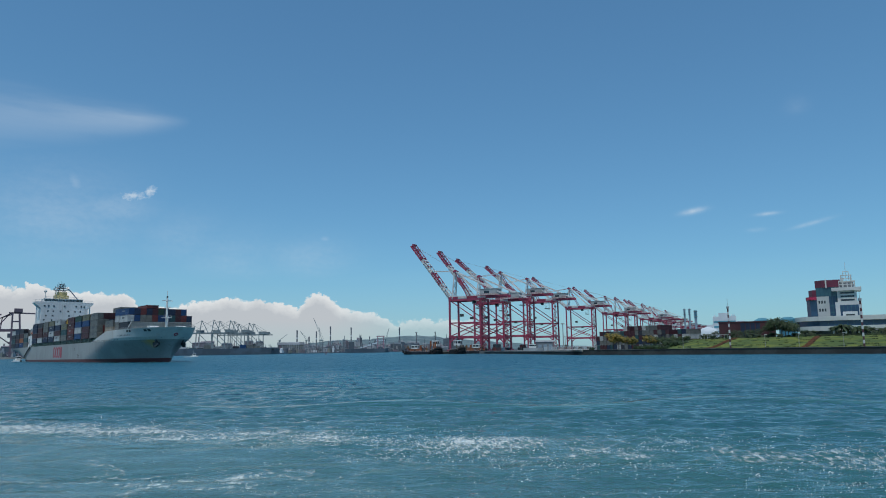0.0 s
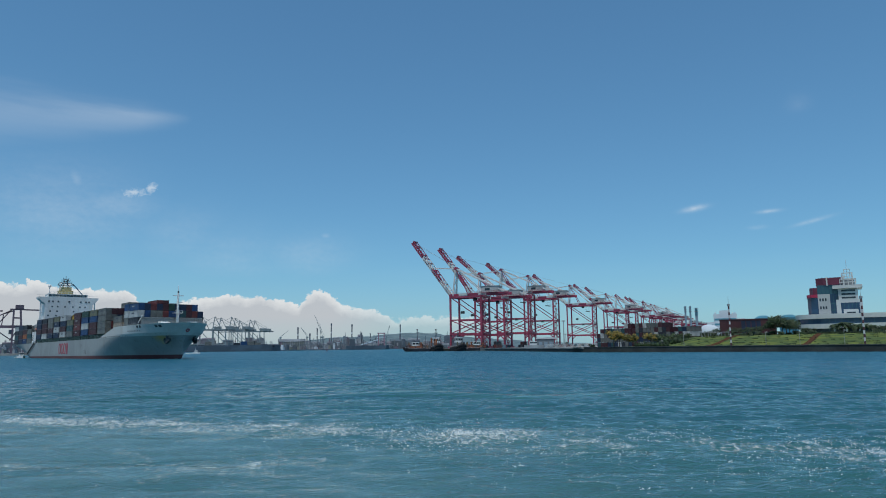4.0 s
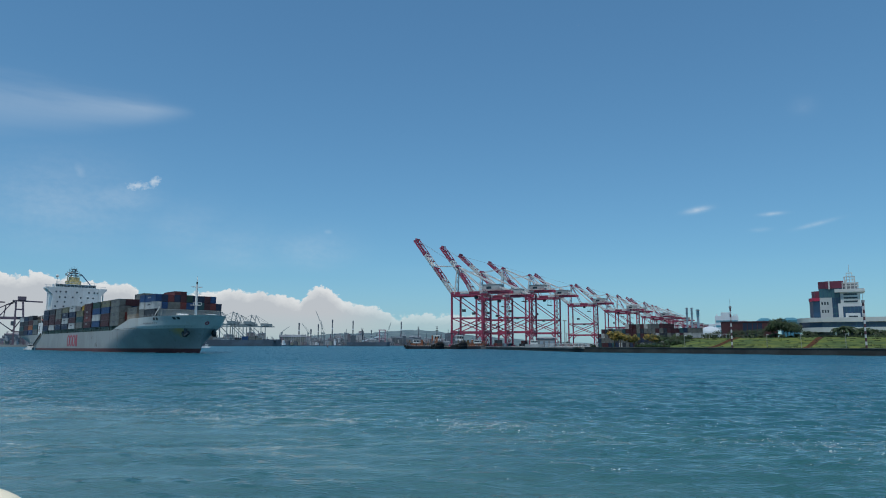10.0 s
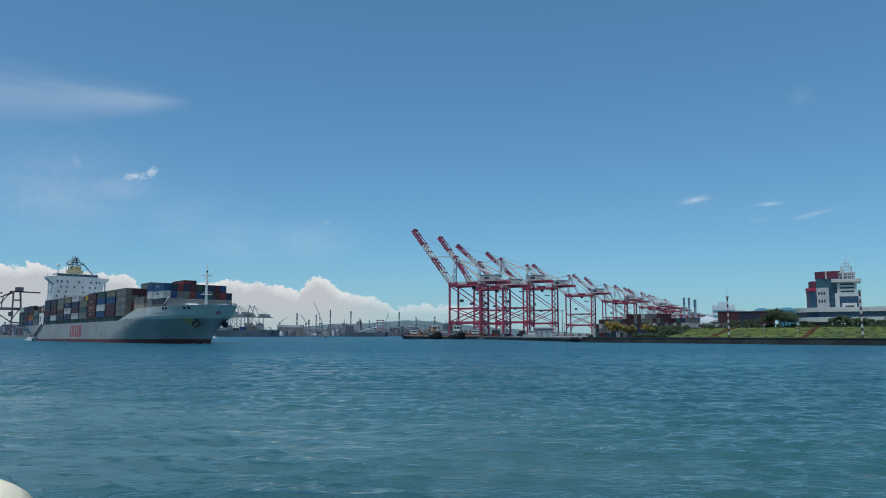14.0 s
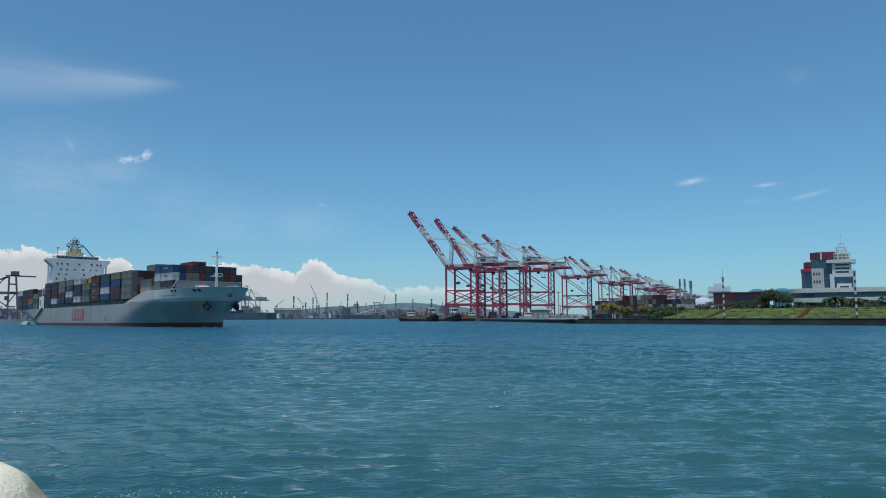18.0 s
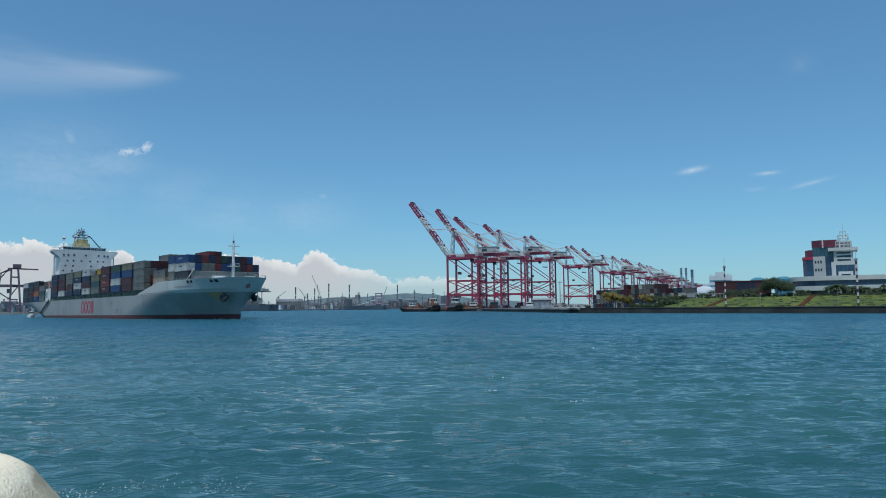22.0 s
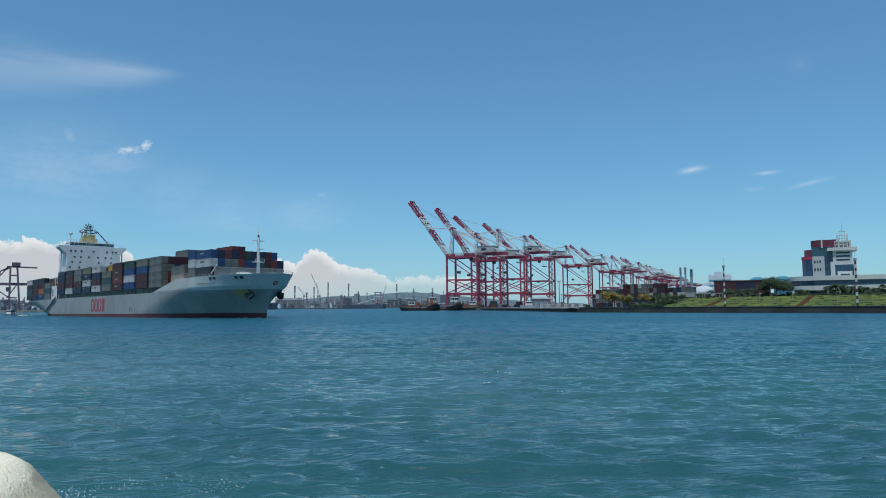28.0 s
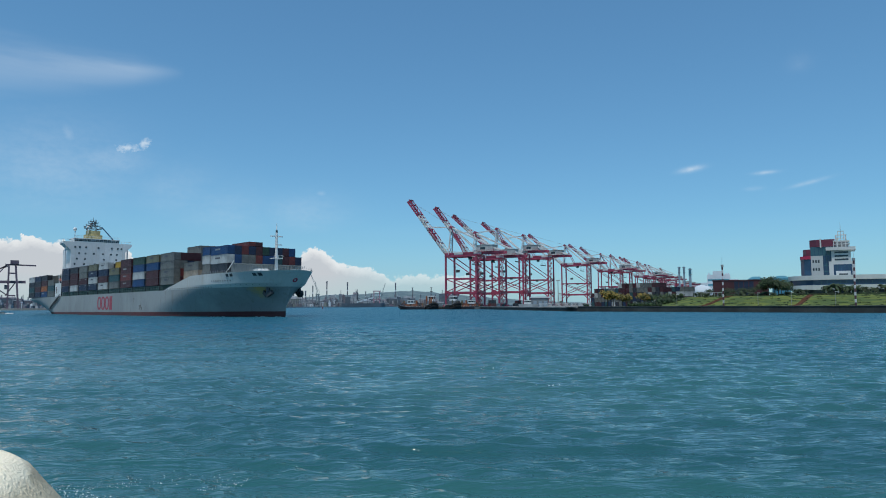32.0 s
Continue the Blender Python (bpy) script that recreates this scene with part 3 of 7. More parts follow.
# ---- ship-to-shore cranes ----
def sts_crane(at, G=31.0, D=18.0, top=47.5, lift=52.3, peak=74.0, L=66.5):
    """Local x runs inland, y along the berth; the origin is at the foot of the first waterside leg."""
    c = thing("quay_crane", "red and white ship-to-shore container crane with raised boom", "crane", at, "quay cranes")
    g, pz, tz = top, top * 0.265, top * 0.53      # girder, portal and tie heights
    for x in (0, G):
        for y in (0, D):
            bm = B()
            beam(bm, (x, y, 1.6), (x, y, top), 1.5, 1.5)
            part("leg", bm, "crane_red", c)
            bm = B()
            box(bm, x - 0.8, y - 4.5 if y == 0 else y - 3.5, 0, x + 0.8, y + 3.5 if y == 0 else y + 4.5, 1.6)
            part("bogie", bm, "crane_red", c)
    for x in (0, G):
        for z, w in ((pz + 0.4, 2.0), (g - 0.9, 1.8)):
            bm = B()
            beam(bm, (x, -1, z), (x, D + 1, z), 1.4, w)
            part("cross_beam", bm, "crane_red", c)
    for y in (0, D):
        bm = B()
        beam(bm, (-1, y, pz), (G + 1, y, pz), 1.5, 2.0)
        part("portal_beam", bm, "crane_red", c)
        bm = B()
        beam(bm, (0, y, tz + 0.4), (G, y, tz + 0.4), 0.9, 1.1)
        part("tie_beam", bm, "crane_red", c)
        bm = B()
        beam(bm, (0, y, g - 1), (G, y, g - 1), 1.2, 1.6)
        part("head_beam", bm, "crane_red", c)
        for p, q in (((0.5, tz), (G - 0.5, pz + 0.9)), ((G - 0.5, tz), (0.5, pz + 0.9)), ((1, g - 1.5), (G - 0.5, tz + 1))):
            bm = B()
            beam(bm, (p[0], y, p[1]), (q[0], y, q[1]), 0.75)
            part("brace", bm, "crane_red", c)
    # fixed girder, white and red
    for y in (D / 2 - 3.2, D / 2 + 3.2):
        for x0, x1, mt in ((-4, 6, "crane_red"), (6, 15, "crane_white"), (15, 26, "crane_red"), (26, G + 3, "crane_white"), (G + 3, G + 25, "crane_red")):
            bm = B()
            box(bm, x0, y - 0.6, g + 0.1, x1, y + 0.6, g + 2.5)
            part("girder", bm, mt, c)
    # raised boom in bands, a truss of two chords
    hx, hz, ang = -4.0, g + 1.5, radians(lift)
    bands = (("crane_white", 0, L * 0.24), ("crane_red", L * 0.24, L * 0.45), ("crane_white", L * 0.45, L * 0.71), ("crane_red", L * 0.71, L))

    def on_boom(s, y, up=0.0):
        return (hx - math.cos(ang) * s + math.sin(ang) * up, y, hz + math.sin(ang) * s + math.cos(ang) * up)

    for mt, s0, s1 in bands:
        bm = B()
        for y in (D / 2 - 3.2, D / 2 + 3.2):
            beam(bm, on_boom(s0, y, 0.2), on_boom(s1, y, 0.2), 0.9, 1.6)
            beam(bm, on_boom(s0, y, 2.9), on_boom(s1, y, 2.9), 0.5, 0.6)
            kk = s0
            while kk < s1:
                beam(bm, on_boom(kk, y, 0.2), on_boom(min(kk + 3.5, s1), y, 2.9), 0.4)
                beam(bm, on_boom(min(kk + 3.5, s1), y, 2.9), on_boom(min(kk + 7, s1), y, 0.2), 0.4)
                kk += 7
        k = s0
        while k < s1:
            beam(bm, on_boom(k, D / 2 - 3.2), on_boom(min(k + 5, s1), D / 2 + 3.2), 0.4)
            beam(bm, on_boom(k, D / 2 - 3.2), on_boom(k, D / 2 + 3.2), 0.5)
            k += 5
        part("boom", bm, mt, c)
    bm = B()
    beam(bm, on_boom(1, D / 2 - 4.4, 1.6), on_boom(L * 0.7, D / 2 - 4.4, 1.6), 0.2)
    beam(bm, on_boom(1, D / 2 - 4.4, 0.2), on_boom(L * 0.7, D / 2 - 4.4, 0.2), 0.5, 0.2)
    for k in range(int(L * 0.7 / 4)):
        beam(bm, on_boom(1 + k * 4, D / 2 - 4.4, 0.2), on_boom(1 + k * 4, D / 2 - 4.4, 1.6), 0.16)
    part("boom_walkway", bm, "crane_grey", c, "grey boom walkway with handrail")
    for s in (12, 24, 38, 44, 60):
        bm = B()
        beam(bm, on_boom(s, D / 2 - 3.8, 2.6), on_boom(s, D / 2 + 3.8, 2.6), 1.1, 0.9)
        part("sheave_block", bm, "crane_red", c)
    bm = B()
    for up in (0.2, 3.2):
        beam(bm, on_boom(L - 0.4, D / 2 - 3.4, up), on_boom(L - 0.4, D / 2 + 3.4, up), 0.9)
    beam(bm, on_boom(L - 0.6, D / 2 - 3.2, 1.7), on_boom(L - 0.6, D / 2 + 3.2, 1.7), 0.5, 3.4)
    part("boom_end", bm, "crane_red", c)
    for s in (L * 0.45, L * 0.74):
        bm = B()
        beam(bm, on_boom(s, D / 2 - 3.8, 1.5), on_boom(s, D / 2 + 3.8, 1.5), 1.8)
        part("boom_bracket", bm, "crane_red", c)
    # mast over the waterside legs
    apex = (2.0, D / 2, peak)
    for y in (D / 2 - 4, D / 2 + 4):
        bm = B()
        beam(bm, (0, y, g + 0.5), (apex[0], D / 2 + (y - D / 2) * 0.5, apex[2]), 0.9)
        part("mast_leg", bm, "crane_white", c)
        bm = B()
        beam(bm, (16, y, g + 1.5), (apex[0] + 0.5, D / 2 + (y - D / 2) * 0.5, apex[2] - 1), 0.6)
        part("mast_stay", bm, "crane_red", c)
        bm = B()
        beam(bm, (apex[0], D / 2 + (y - D / 2) * 0.5, apex[2]), (G + 21, y, g + 3), 1.15)
        part("back_stay", bm, "crane_white", c)
        bm = B()
        beam(bm, (apex[0], D / 2 + (y - D / 2) * 0.5, apex[2]), on_boom(33, y, 1.5), 0.55)
        part("fore_stay", bm, "crane_white", c)
    bm = B()
    box(bm, apex[0] - 1.5, D / 2 - 2.8, apex[2] - 0.9, apex[0] + 1.9, D / 2 + 2.8, apex[2] + 0.7)
    for y in (D / 2 - 2.2, D / 2, D / 2 + 2.2):
        tube(bm, (apex[0], y - 0.2, apex[2] + 0.8), (apex[0], y + 0.2, apex[2] + 0.8), 0.9, n=10)
    part("mast_head", bm, "crane_red", c)
    for z in (g + (peak - g) * 0.32, g + (peak - g) * 0.62):
        bm = B()
        beam(bm, (1, D / 2 - 3, z), (1, D / 2 + 3, z), 0.5)
        part("mast_rung", bm, "crane_white", c)
    tall = peak - g
    for k in range(3):
        lo, hi = (0.04 + 0.29 * k), (0.04 + 0.29 * (k + 1))
        for flip in (-1, 1):
            bm = B()
            beam(bm, (2 * lo, D / 2 + flip * 4 * (1 - lo * 0.5), g + 0.5 + tall * lo), (2 * hi, D / 2 - flip * 4 * (1 - hi * 0.5), g + 0.5 + tall * hi), 0.4)
            part("mast_brace", bm, "crane_white", c)
    bm = B()
    box(bm, G - 2, D / 2 - 4.5, g + 2.5, G + 15, D / 2 + 4.5, g + 8)
    for k in range(6):
        box(bm, G - 1.6 + k * 3.2, D / 2 - 4.56, g + 2.7, G - 1.45 + k * 3.2, D / 2 - 4.5, g + 7.9)
    box(bm, G - 2.4, D / 2 - 4.9, g + 8, G + 15.4, D / 2 + 4.9, g + 8.35)
    box(bm, G + 3, D / 2 - 1.5, g + 8.35, G + 6, D / 2 + 1.5, g + 9.6)
    house = part("machinery_house", bm, "crane_grey", c, "pale grey machinery house")
    bm = B()
    for k in range(9):
        beam(bm, (G - 3.2 + k * 2.4, D / 2 - 5.4, g + 2.5), (G - 3.2 + k * 2.4, D / 2 - 5.4, g + 3.7), 0.14)
    beam(bm, (G - 3.2, D / 2 - 5.4, g + 3.7), (G + 16, D / 2 - 5.4, g + 3.7), 0.14)
    box(bm, G - 3.4, D / 2 - 5.6, g + 2.3, G + 16.2, D / 2 - 4.4, g + 2.48)
    part("house_walkway", bm, "crane_red", c)
    bm = B()
    box(bm, G + 2, D / 2 - 4.58, g + 4.2, G + 7, D / 2 - 4.5, g + 6.4)
    part("nameplate", bm, "glass_dark", house)
    bm = B()
    box(bm, 17, D / 2 + 3.8, g - 4, 20, D / 2 + 6.2, g - 1.5)
    part("cab", bm, "glass_dark", c, "glazed operator's cab")
    bm = B()
    box(bm, 21, -0.9, 28.5, 24, 0.9, 30.5)
    part("cable_box", bm, "dark_steel", c)
    for y in (D / 2 - 3.2, D / 2 + 3.2):
        bm = B()
        beam(bm, (apex[0] + 0.5, D / 2 + (y - D / 2) * 0.4, apex[2] - 0.5), (30, y, g + 2.7), 0.85)
        part("mid_stay", bm, "crane_white", c)
        bm = B()
        beam(bm, on_boom(L - 5, y, 3.4), (apex[0], D / 2, apex[2] + 1.0), 0.16)
        part("hoist_rope", bm, "crane_grey", c)
    bm = B()
    for y in (D / 2 - 5.0, D / 2 + 5.0):
        beam(bm, (-3, y, g + 3.6), (G + 24, y, g + 3.6), 0.14)
        beam(bm, (-3, y, g + 2.6), (G + 24, y, g + 2.6), 0.5, 0.14)
        for k in range(20):
            beam(bm, (-3 + k * 3, y, g + 2.6), (-3 + k * 3, y, g + 3.6), 0.12)
    tagged(part("catwalk", bm, "crane_white", c), kind="stuff")
    bm = B()
    box(bm, 24, D / 2 - 3.6, g - 1.9, 29, D / 2 + 3.6, g - 0.1)
    part("trolley", bm, "crane_white", c)
    bm = B()
    for x in (24.6, 28.4):
        for y in (D / 2 - 2, D / 2 + 2):
            beam(bm, (x, y, g - 1.9), (x, y, g - 8.5), 0.1)
    box(bm, 25.2, D / 2 - 6, g - 9.3, 27.8, D / 2 + 6, g - 8.5)
    part("spreader", bm, "dark_steel", c)
    for y in (0, D):
        for x, s2 in ((0, 1), (G, -1)):
            bm = B()
            beam(bm, (x + 0.5 * s2, y, pz - 4.6), (x + 5.0 * s2, y, pz - 0.4), 1.0)
            part("haunch", bm, "crane_red", c)
    # zigzag stairs on the landside leg
    bm = B()
    z, flip = 2.0, 1
    while z < top - 2.5:
        for x in (G + 1.2, G + 2.6):
            beam(bm, (x, 3 - 1.9 * flip, z), (x, 3 + 1.9 * flip, z + 3), 0.35, 0.3)
            beam(bm, (x, 3 - 1.9 * flip, z + 1.0), (x, 3 + 1.9 * flip, z + 4.0), 0.14)
        box(bm, G + 0.8, 3 + 1.9 * flip - 0.9, z + 2.8, G + 3.3, 3 + 1.9 * flip + 0.9, z + 3.15)
        for x in (G + 1.0, G + 3.1):
            beam(bm, (x, 3 + 1.9 * flip, z + 3), (x, 3 + 1.9 * flip, z + 4.1), 0.3)
        beam(bm, (G + 0.9, 3 + 1.9 * flip, z + 4.1), (G + 3.2, 3 + 1.9 * flip, z + 4.1), 0.16)
        z, flip = z + 3.2, -flip
    tagged(part("stairs", bm, "crane_red", c), kind="stuff")
    bm = B()
    box(bm, G * 0.35, -0.9, tz + 6, G * 0.35 + 3.2, 0.9, tz + 8.4)
    part("signboard", bm, "dark_steel", c)
    return c


def berth(s, peak_x=2.0, deep=18.0):
    """The place of a crane whose mast stands s metres along the berth."""
    foot = Vector((11.5, 657.0)) + U * (s - deep / 2) - V * peak_x
    return Matrix.Translation((foot.x, foot.y, 2.2)) @ Matrix.Rotation(math.atan2(V.y, V.x), 4, 'Z')


def tip_berth(az, d):
    foot = Vector(at_bearing(az, d)) + V * 44.6 - U * 9
    return Matrix.Translation((foot.x, foot.y, 2.2)) @ Matrix.Rotation(math.atan2(V.y, V.x), 4, 'Z')


first = sts_crane(tip_berth(-2.32, 667))
copy_thing(first, tip_berth(-0.15, 716))
big = sts_crane(berth(117, deep=20.0), 36.0, 20.0, 57.0, 41.8, 85.0, 65.5)
for s in (198, 361, 554, 622, 835, 915, 955, 1090):
    copy_thing(big, berth(s, deep=20.0))
low = sts_crane(berth(1210, deep=20.0), 36.0, 20.0, 50.0, 20.0, 66.0, 58.0)
for s in (1310, 1420):
    copy_thing(low, berth(s, deep=20.0))


# ---- the container ship: x forward from the stem at the waterline, y to port ----
SHIP = thing("container_ship", "grey and white container ship under way with a full deck load", "ship")


def stem_x(z):
    return 0.3 * z / 1.8 if z < 1.8 else 0.3 + 0.065 * (z - 1.8) ** 1.3 + 0.042 * (z - 1.8) ** 2.0


def half_breadth(x, z):
    xs = stem_x(max(z, 0))
    t = min(1, max(0, z / 10.5)) ** 1.3
    run = 78 - 34 * t
    w = 16.1
    if x > xs - run:
        k = min(1, (x - (xs - run)) / run)
        w *= max(0, 1 - k ** (1.9 + 1.0 * t)) ** (0.95 - 0.3 * t)
    aft = -256 + 24 * (1 - min(1, max(0, z / 8)))
    if x < aft + 40:
        k = min(1, (aft + 40 - x) / 40)
        w *= 1 - (0.75 - 0.65 * min(1, max(0, z / 8.5))) * k ** 2.2
    return max(w, 0.12)


def top_edge(x):
    if x < -58:
        return 9.6
    if x < -38:
        return 9.6 + 4.4 * (x + 58) / 20
    return 14.0 + 0.9 * max(0, (x + 38) / 52) ** 1.5


def hull_strip(zlo, zhi, x_aft, n=80, layers=6, mat="hull_grey", name="hull", label=""):
    """A shell between two heights (functions of x), both sides and the transom."""
    bm = B()
    rows = []
    for j in range(layers + 1):
        row = []
        for i in range(n + 1):
            t = i / n
            xr = x_aft + (0 - x_aft) * (1 - (1 - t) ** 1.5)
            lo, hi = zlo(xr), zhi(xr)
            z = lo + (hi - lo) * j / layers
            xs = stem_x(max(z, 0))
            x = x_aft + (xs - x_aft) * (1 - (1 - t) ** 1.5)
            if x_aft < -230:
                rake = -256 + 24 * (1 - min(1, max(0, z / 8)))
                x = rake + (xs - rake) * (1 - (1 - t) ** 1.5)
            row.append((x, half_breadth(x, z) if i < n else 0.12, z))
        rows.append(row)
    grid = {}
    for side in (-1, 1):
        for j, row in enumerate(rows):
            for i, (x, w, z) in enumerate(row):
                grid[side, j, i] = bm.verts.new((x, side * w, z))
        for j in range(layers):
            for i in range(n):
                bm.faces.new((grid[side, j, i], grid[side, j, i + 1], grid[side, j + 1, i + 1], grid[side, j + 1, i]))
    for j in range(layers):
        bm.faces.new((grid[-1, j, 0], grid[-1, j + 1, 0], grid[1, j + 1, 0], grid[1, j, 0]))
        bm.faces.new((grid[-1, j, n], grid[1, j, n], grid[1, j + 1, n], grid[-1, j + 1, n]))
    for i in range(n):
        bm.faces.new((grid[-1, 0, i], grid[1, 0, i], grid[1, 0, i + 1], grid[-1, 0, i + 1]))
        bm.faces.new((grid[-1, layers, i], grid[-1, layers, i + 1], grid[1, layers, i + 1], grid[1, layers, i]))
    return part(name, bm, mat, SHIP, label, smooth=False)


hull = hull_strip(lambda x: 1.75, lambda x: 9.55, -256, layers=8, mat="hull_grey", name="hull", label="light grey painted hull side")
hull_strip(lambda x: -3.0, lambda x: 1.75, -256, layers=5, mat="boot_red", name="boot_top", label="dull red boot-topping at the waterline")
hull_strip(lambda x: 9.55, lambda x: max(9.6, top_edge(x)), -58.0, n=50, layers=4, mat="bow_white", name="forecastle", label="white raised forecastle bulwark")
bm = B()
for i in range(62):
    x0, x1 = -254 + i * 3.13, -254 + (i + 1) * 3.13
    w = min(half_breadth(x0, 9.5), half_breadth(x1, 9.5)) - 0.3
    box(bm, x0, -w, 9.55, x1, w, 9.75)
part("deck", bm, "deck_green", SHIP)
for i in range(19):
    x0, x1 = -190 + i * 7.4, -190 + (i + 1) * 7.4
    w = min(15.2, half_breadth(x1, 9.6) - 1.2)
    bm = B()
    box(bm, x0, -w, 9.75, x1 - 0.2, w, 11.55)
    part("hatch_coaming", bm, "deck_green", SHIP)

CONTAINER_COLOURS = dict(navy=(0.010, 0.024, 0.066), blue=(0.008, 0.055, 0.17), maroon=(0.068, 0.014, 0.018), brick=(0.16, 0.030, 0.026), grey=(0.160, 0.166, 0.152), pale=(0.49, 0.51, 0.50),
                         teal=(0.022, 0.082, 0.092), green=(0.018, 0.058, 0.040), olive=(0.17, 0.165, 0.10), yellow=(0.459, 0.296, 0.030), orange=(0.370, 0.111, 0.030), dark=(0.026, 0.030, 0.041), tan=(0.370, 0.311, 0.237))
for k, c in CONTAINER_COLOURS.items():
    M["box_" + k] = material("container_" + k, c, rough=0.5, scale=0.35, vary=0.3, fine=8)
BOXES = {}
M["mark_pale"] = material("mark_pale", (0.36, 0.37, 0.36), rough=0.6, scale=1, vary=0.3)
M["mark_dark"] = material("mark_dark", (0.10, 0.11, 0.13), rough=0.6, scale=1, vary=0.3)
MARKS = random.Random(4)


def container_mesh(colour, length=12.19, mark=0):
    key = colour, length, mark
    if key not in BOXES:
        bm = B()
        w, h, e = 2.44, 2.84, 0.16
        ribs = int(length / 0.85)
        for side in (-1, 1):
            prev = None
            for k in range(ribs * 2 + 1):
                x = e + (length - 2 * e) * k / (ribs * 2)
                y = side * (w / 2 - (0.02 if k % 2 else 0.10))
                cur = (bm.verts.new((x, y, e)), bm.verts.new((x, y, h - e)))
                if prev:
                    bm.faces.new((prev[0], cur[0], cur[1], prev[1]))
                prev = cur
        for x in (0, length - e):
            for y in (-w / 2, w / 2 - e):
                box(bm, x, y, 0, x + e, y + e, h)
        for y in (-w / 2, w / 2 - e):
            for z in (0, h - e):
                box(bm, e, y, z, length - e, y + e, z + e)
        box(bm, 0.05, -w / 2 + e, 0.05, length - 0.05, w / 2 - e, h - 0.05)
        for y in (-0.75, -0.3, 0.3, 0.75):
            box(bm, length - 0.06, y - 0.04, 0.15, length - 0.01, y + 0.04, h - 0.15)
        first_mark = len(bm.faces)
        if mark:
            bars = {1: ((length * 0.28, 1.5, 3.4, 0.55),), 2: ((length * 0.35, 1.3, 4.6, 0.9), (length * 0.38, 0.8, 3.0, 0.25)), 3: ((length * 0.08, 1.9, 1.6, 0.5), (length * 0.75, 2.1, 1.8, 0.3))}[mark]
            for bx, bz, bw, bh in bars:
                for side in (-1, 1):
                    box(bm, bx, side * (w / 2 + 0.005) - 0.01, bz, bx + bw, side * (w / 2 + 0.005) + 0.01, bz + bh)
        bm.faces.ensure_lookup_table()
        for f in bm.faces[first_mark:]:
            f.material_index = 1
        me = mesh_of("container", bm, "box_" + colour)
        me.materials.append(M["mark_dark" if colour in ("pale", "grey", "tan", "olive", "yellow") else "mark_pale"])
        BOXES[key] = me
    return BOXES[key]


def put_container(x, y, z, colour, parent, length=12.19, turn=0):
    ob = new("container", container_mesh(colour, length, MARKS.choice((0, 0, 0, 1, 1, 3)) if length > 10 else 0))
    ob.parent = parent
    ob.matrix_basis = pose(x, y, z, 0, 0, turn)
    return ob


TIER = 2.9
MIXED = ["navy", "navy", "blue", "maroon", "maroon", "brick", "grey", "grey", "grey", "pale", "teal", "dark", "green"]
# bays from aft: start, base, colours of the starboard row from the top down, tiers further in
BAYS = ((-254.0, 9.6, ("pale", "dark", "teal", "dark"), 4), (-241.0, 9.7, ("navy", "dark", "maroon", "navy"), 4), (-228.0, 9.8, ("dark", "maroon", "orange", "blue"), 4), (-215.0, 9.8, ("grey", "teal", "grey"), 4),
        (-188.8, 11.6, ("navy", "navy", "maroon", "navy"), 4), (-174.7, 11.6, ("dark", "maroon", "maroon", "pale"), 4), (-160.6, 11.6, ("grey", "grey", "maroon", "navy"), 4), (-146.4, 11.6, ("olive", "navy", "pale", "navy"), 4),
        (-132.3, 11.6, ("pale", "navy", "maroon", "pale"), 4), (-118.1, 11.6, ("olive", "teal", "grey"), 4), (-104.0, 11.6, ("maroon", "maroon", "brick", "maroon"), 4), (-89.8, 11.6, ("green", "blue", "pale", "blue"), 4),
        (-75.7, 11.6, ("olive", "blue", "maroon", "maroon"), 4), (-61.5, 11.6, ("grey", "grey", "grey", "grey"), 5))
pick = random.Random(11)
rest = {}
for x, base, column, tiers in BAYS:
    n = 13
    for r in range(n):
        y = -15.0 + 2.5 * r
        k = len(column) if r == 0 else tiers - (pick.random() < 0.2)
        if x == -61.5 and 0 < r < 4 or x == -118.1 and r == 1:
            k = 4
        for t in range(k):
            colour = column[len(column) - 1 - t] if r == 0 else pick.choice(MIXED)
            if x == -118.1 and r == 1 and t == 3:
                colour = "yellow"
            elif x == -61.5 and t >= 3 and r > 0:
                colour = "maroon" if r < 4 else "grey" if r < 8 else "brick"
            if r == 0 or (r < 3 and t >= len(column) - 1) or (x == -61.5 and t >= 2 and r < 6):
                put_container(x, y, base + t * TIER, colour, SHIP)
            elif t >= 3 or r >= n - 1 or x < -250 or x == -61.5:
                rest.setdefault(colour, []).append((x, y, base + t * TIER, 12.19))
# forward bays, eleven across, on the forecastle
for x, length, cols in ((-46.6, 12.19, ("grey", "tan", "grey")), (-31.4, 6.06, ("blue", "pale", "grey", "grey"))):
    for r in range(11):
        y = -12.5 + 2.5 * r
        col = cols if r == 0 else [pick.choice(MIXED) for _ in range(4)]
        if length > 10 and 0 < r < 4:
            col = ["grey", "tan", "grey"]
        elif length > 10 and r == 4:
            col[0] = "blue"
        for t in range(len(col)):
            if r < 3 or t > 2:
                put_container(x, y, 10.4 + t * TIER if length > 10 else 12.0 + t * TIER, col[len(col) - 1 - t], SHIP, length)
FRONT = (("blue", "navy", "brick", "navy", "maroon", "green", "navy", "navy", "maroon", "blue", None),
         ("pale", "blue", "grey", "grey", "brick", "blue", "blue", "teal", "maroon", "brick", "navy"),
         ("dark", "grey", "grey", "grey", "grey", "grey", "grey", "grey", "grey", "grey", "dark"),
         ("grey", "grey", "grey", "grey", "grey", "grey", "grey", "grey", "grey", "grey", "grey"))
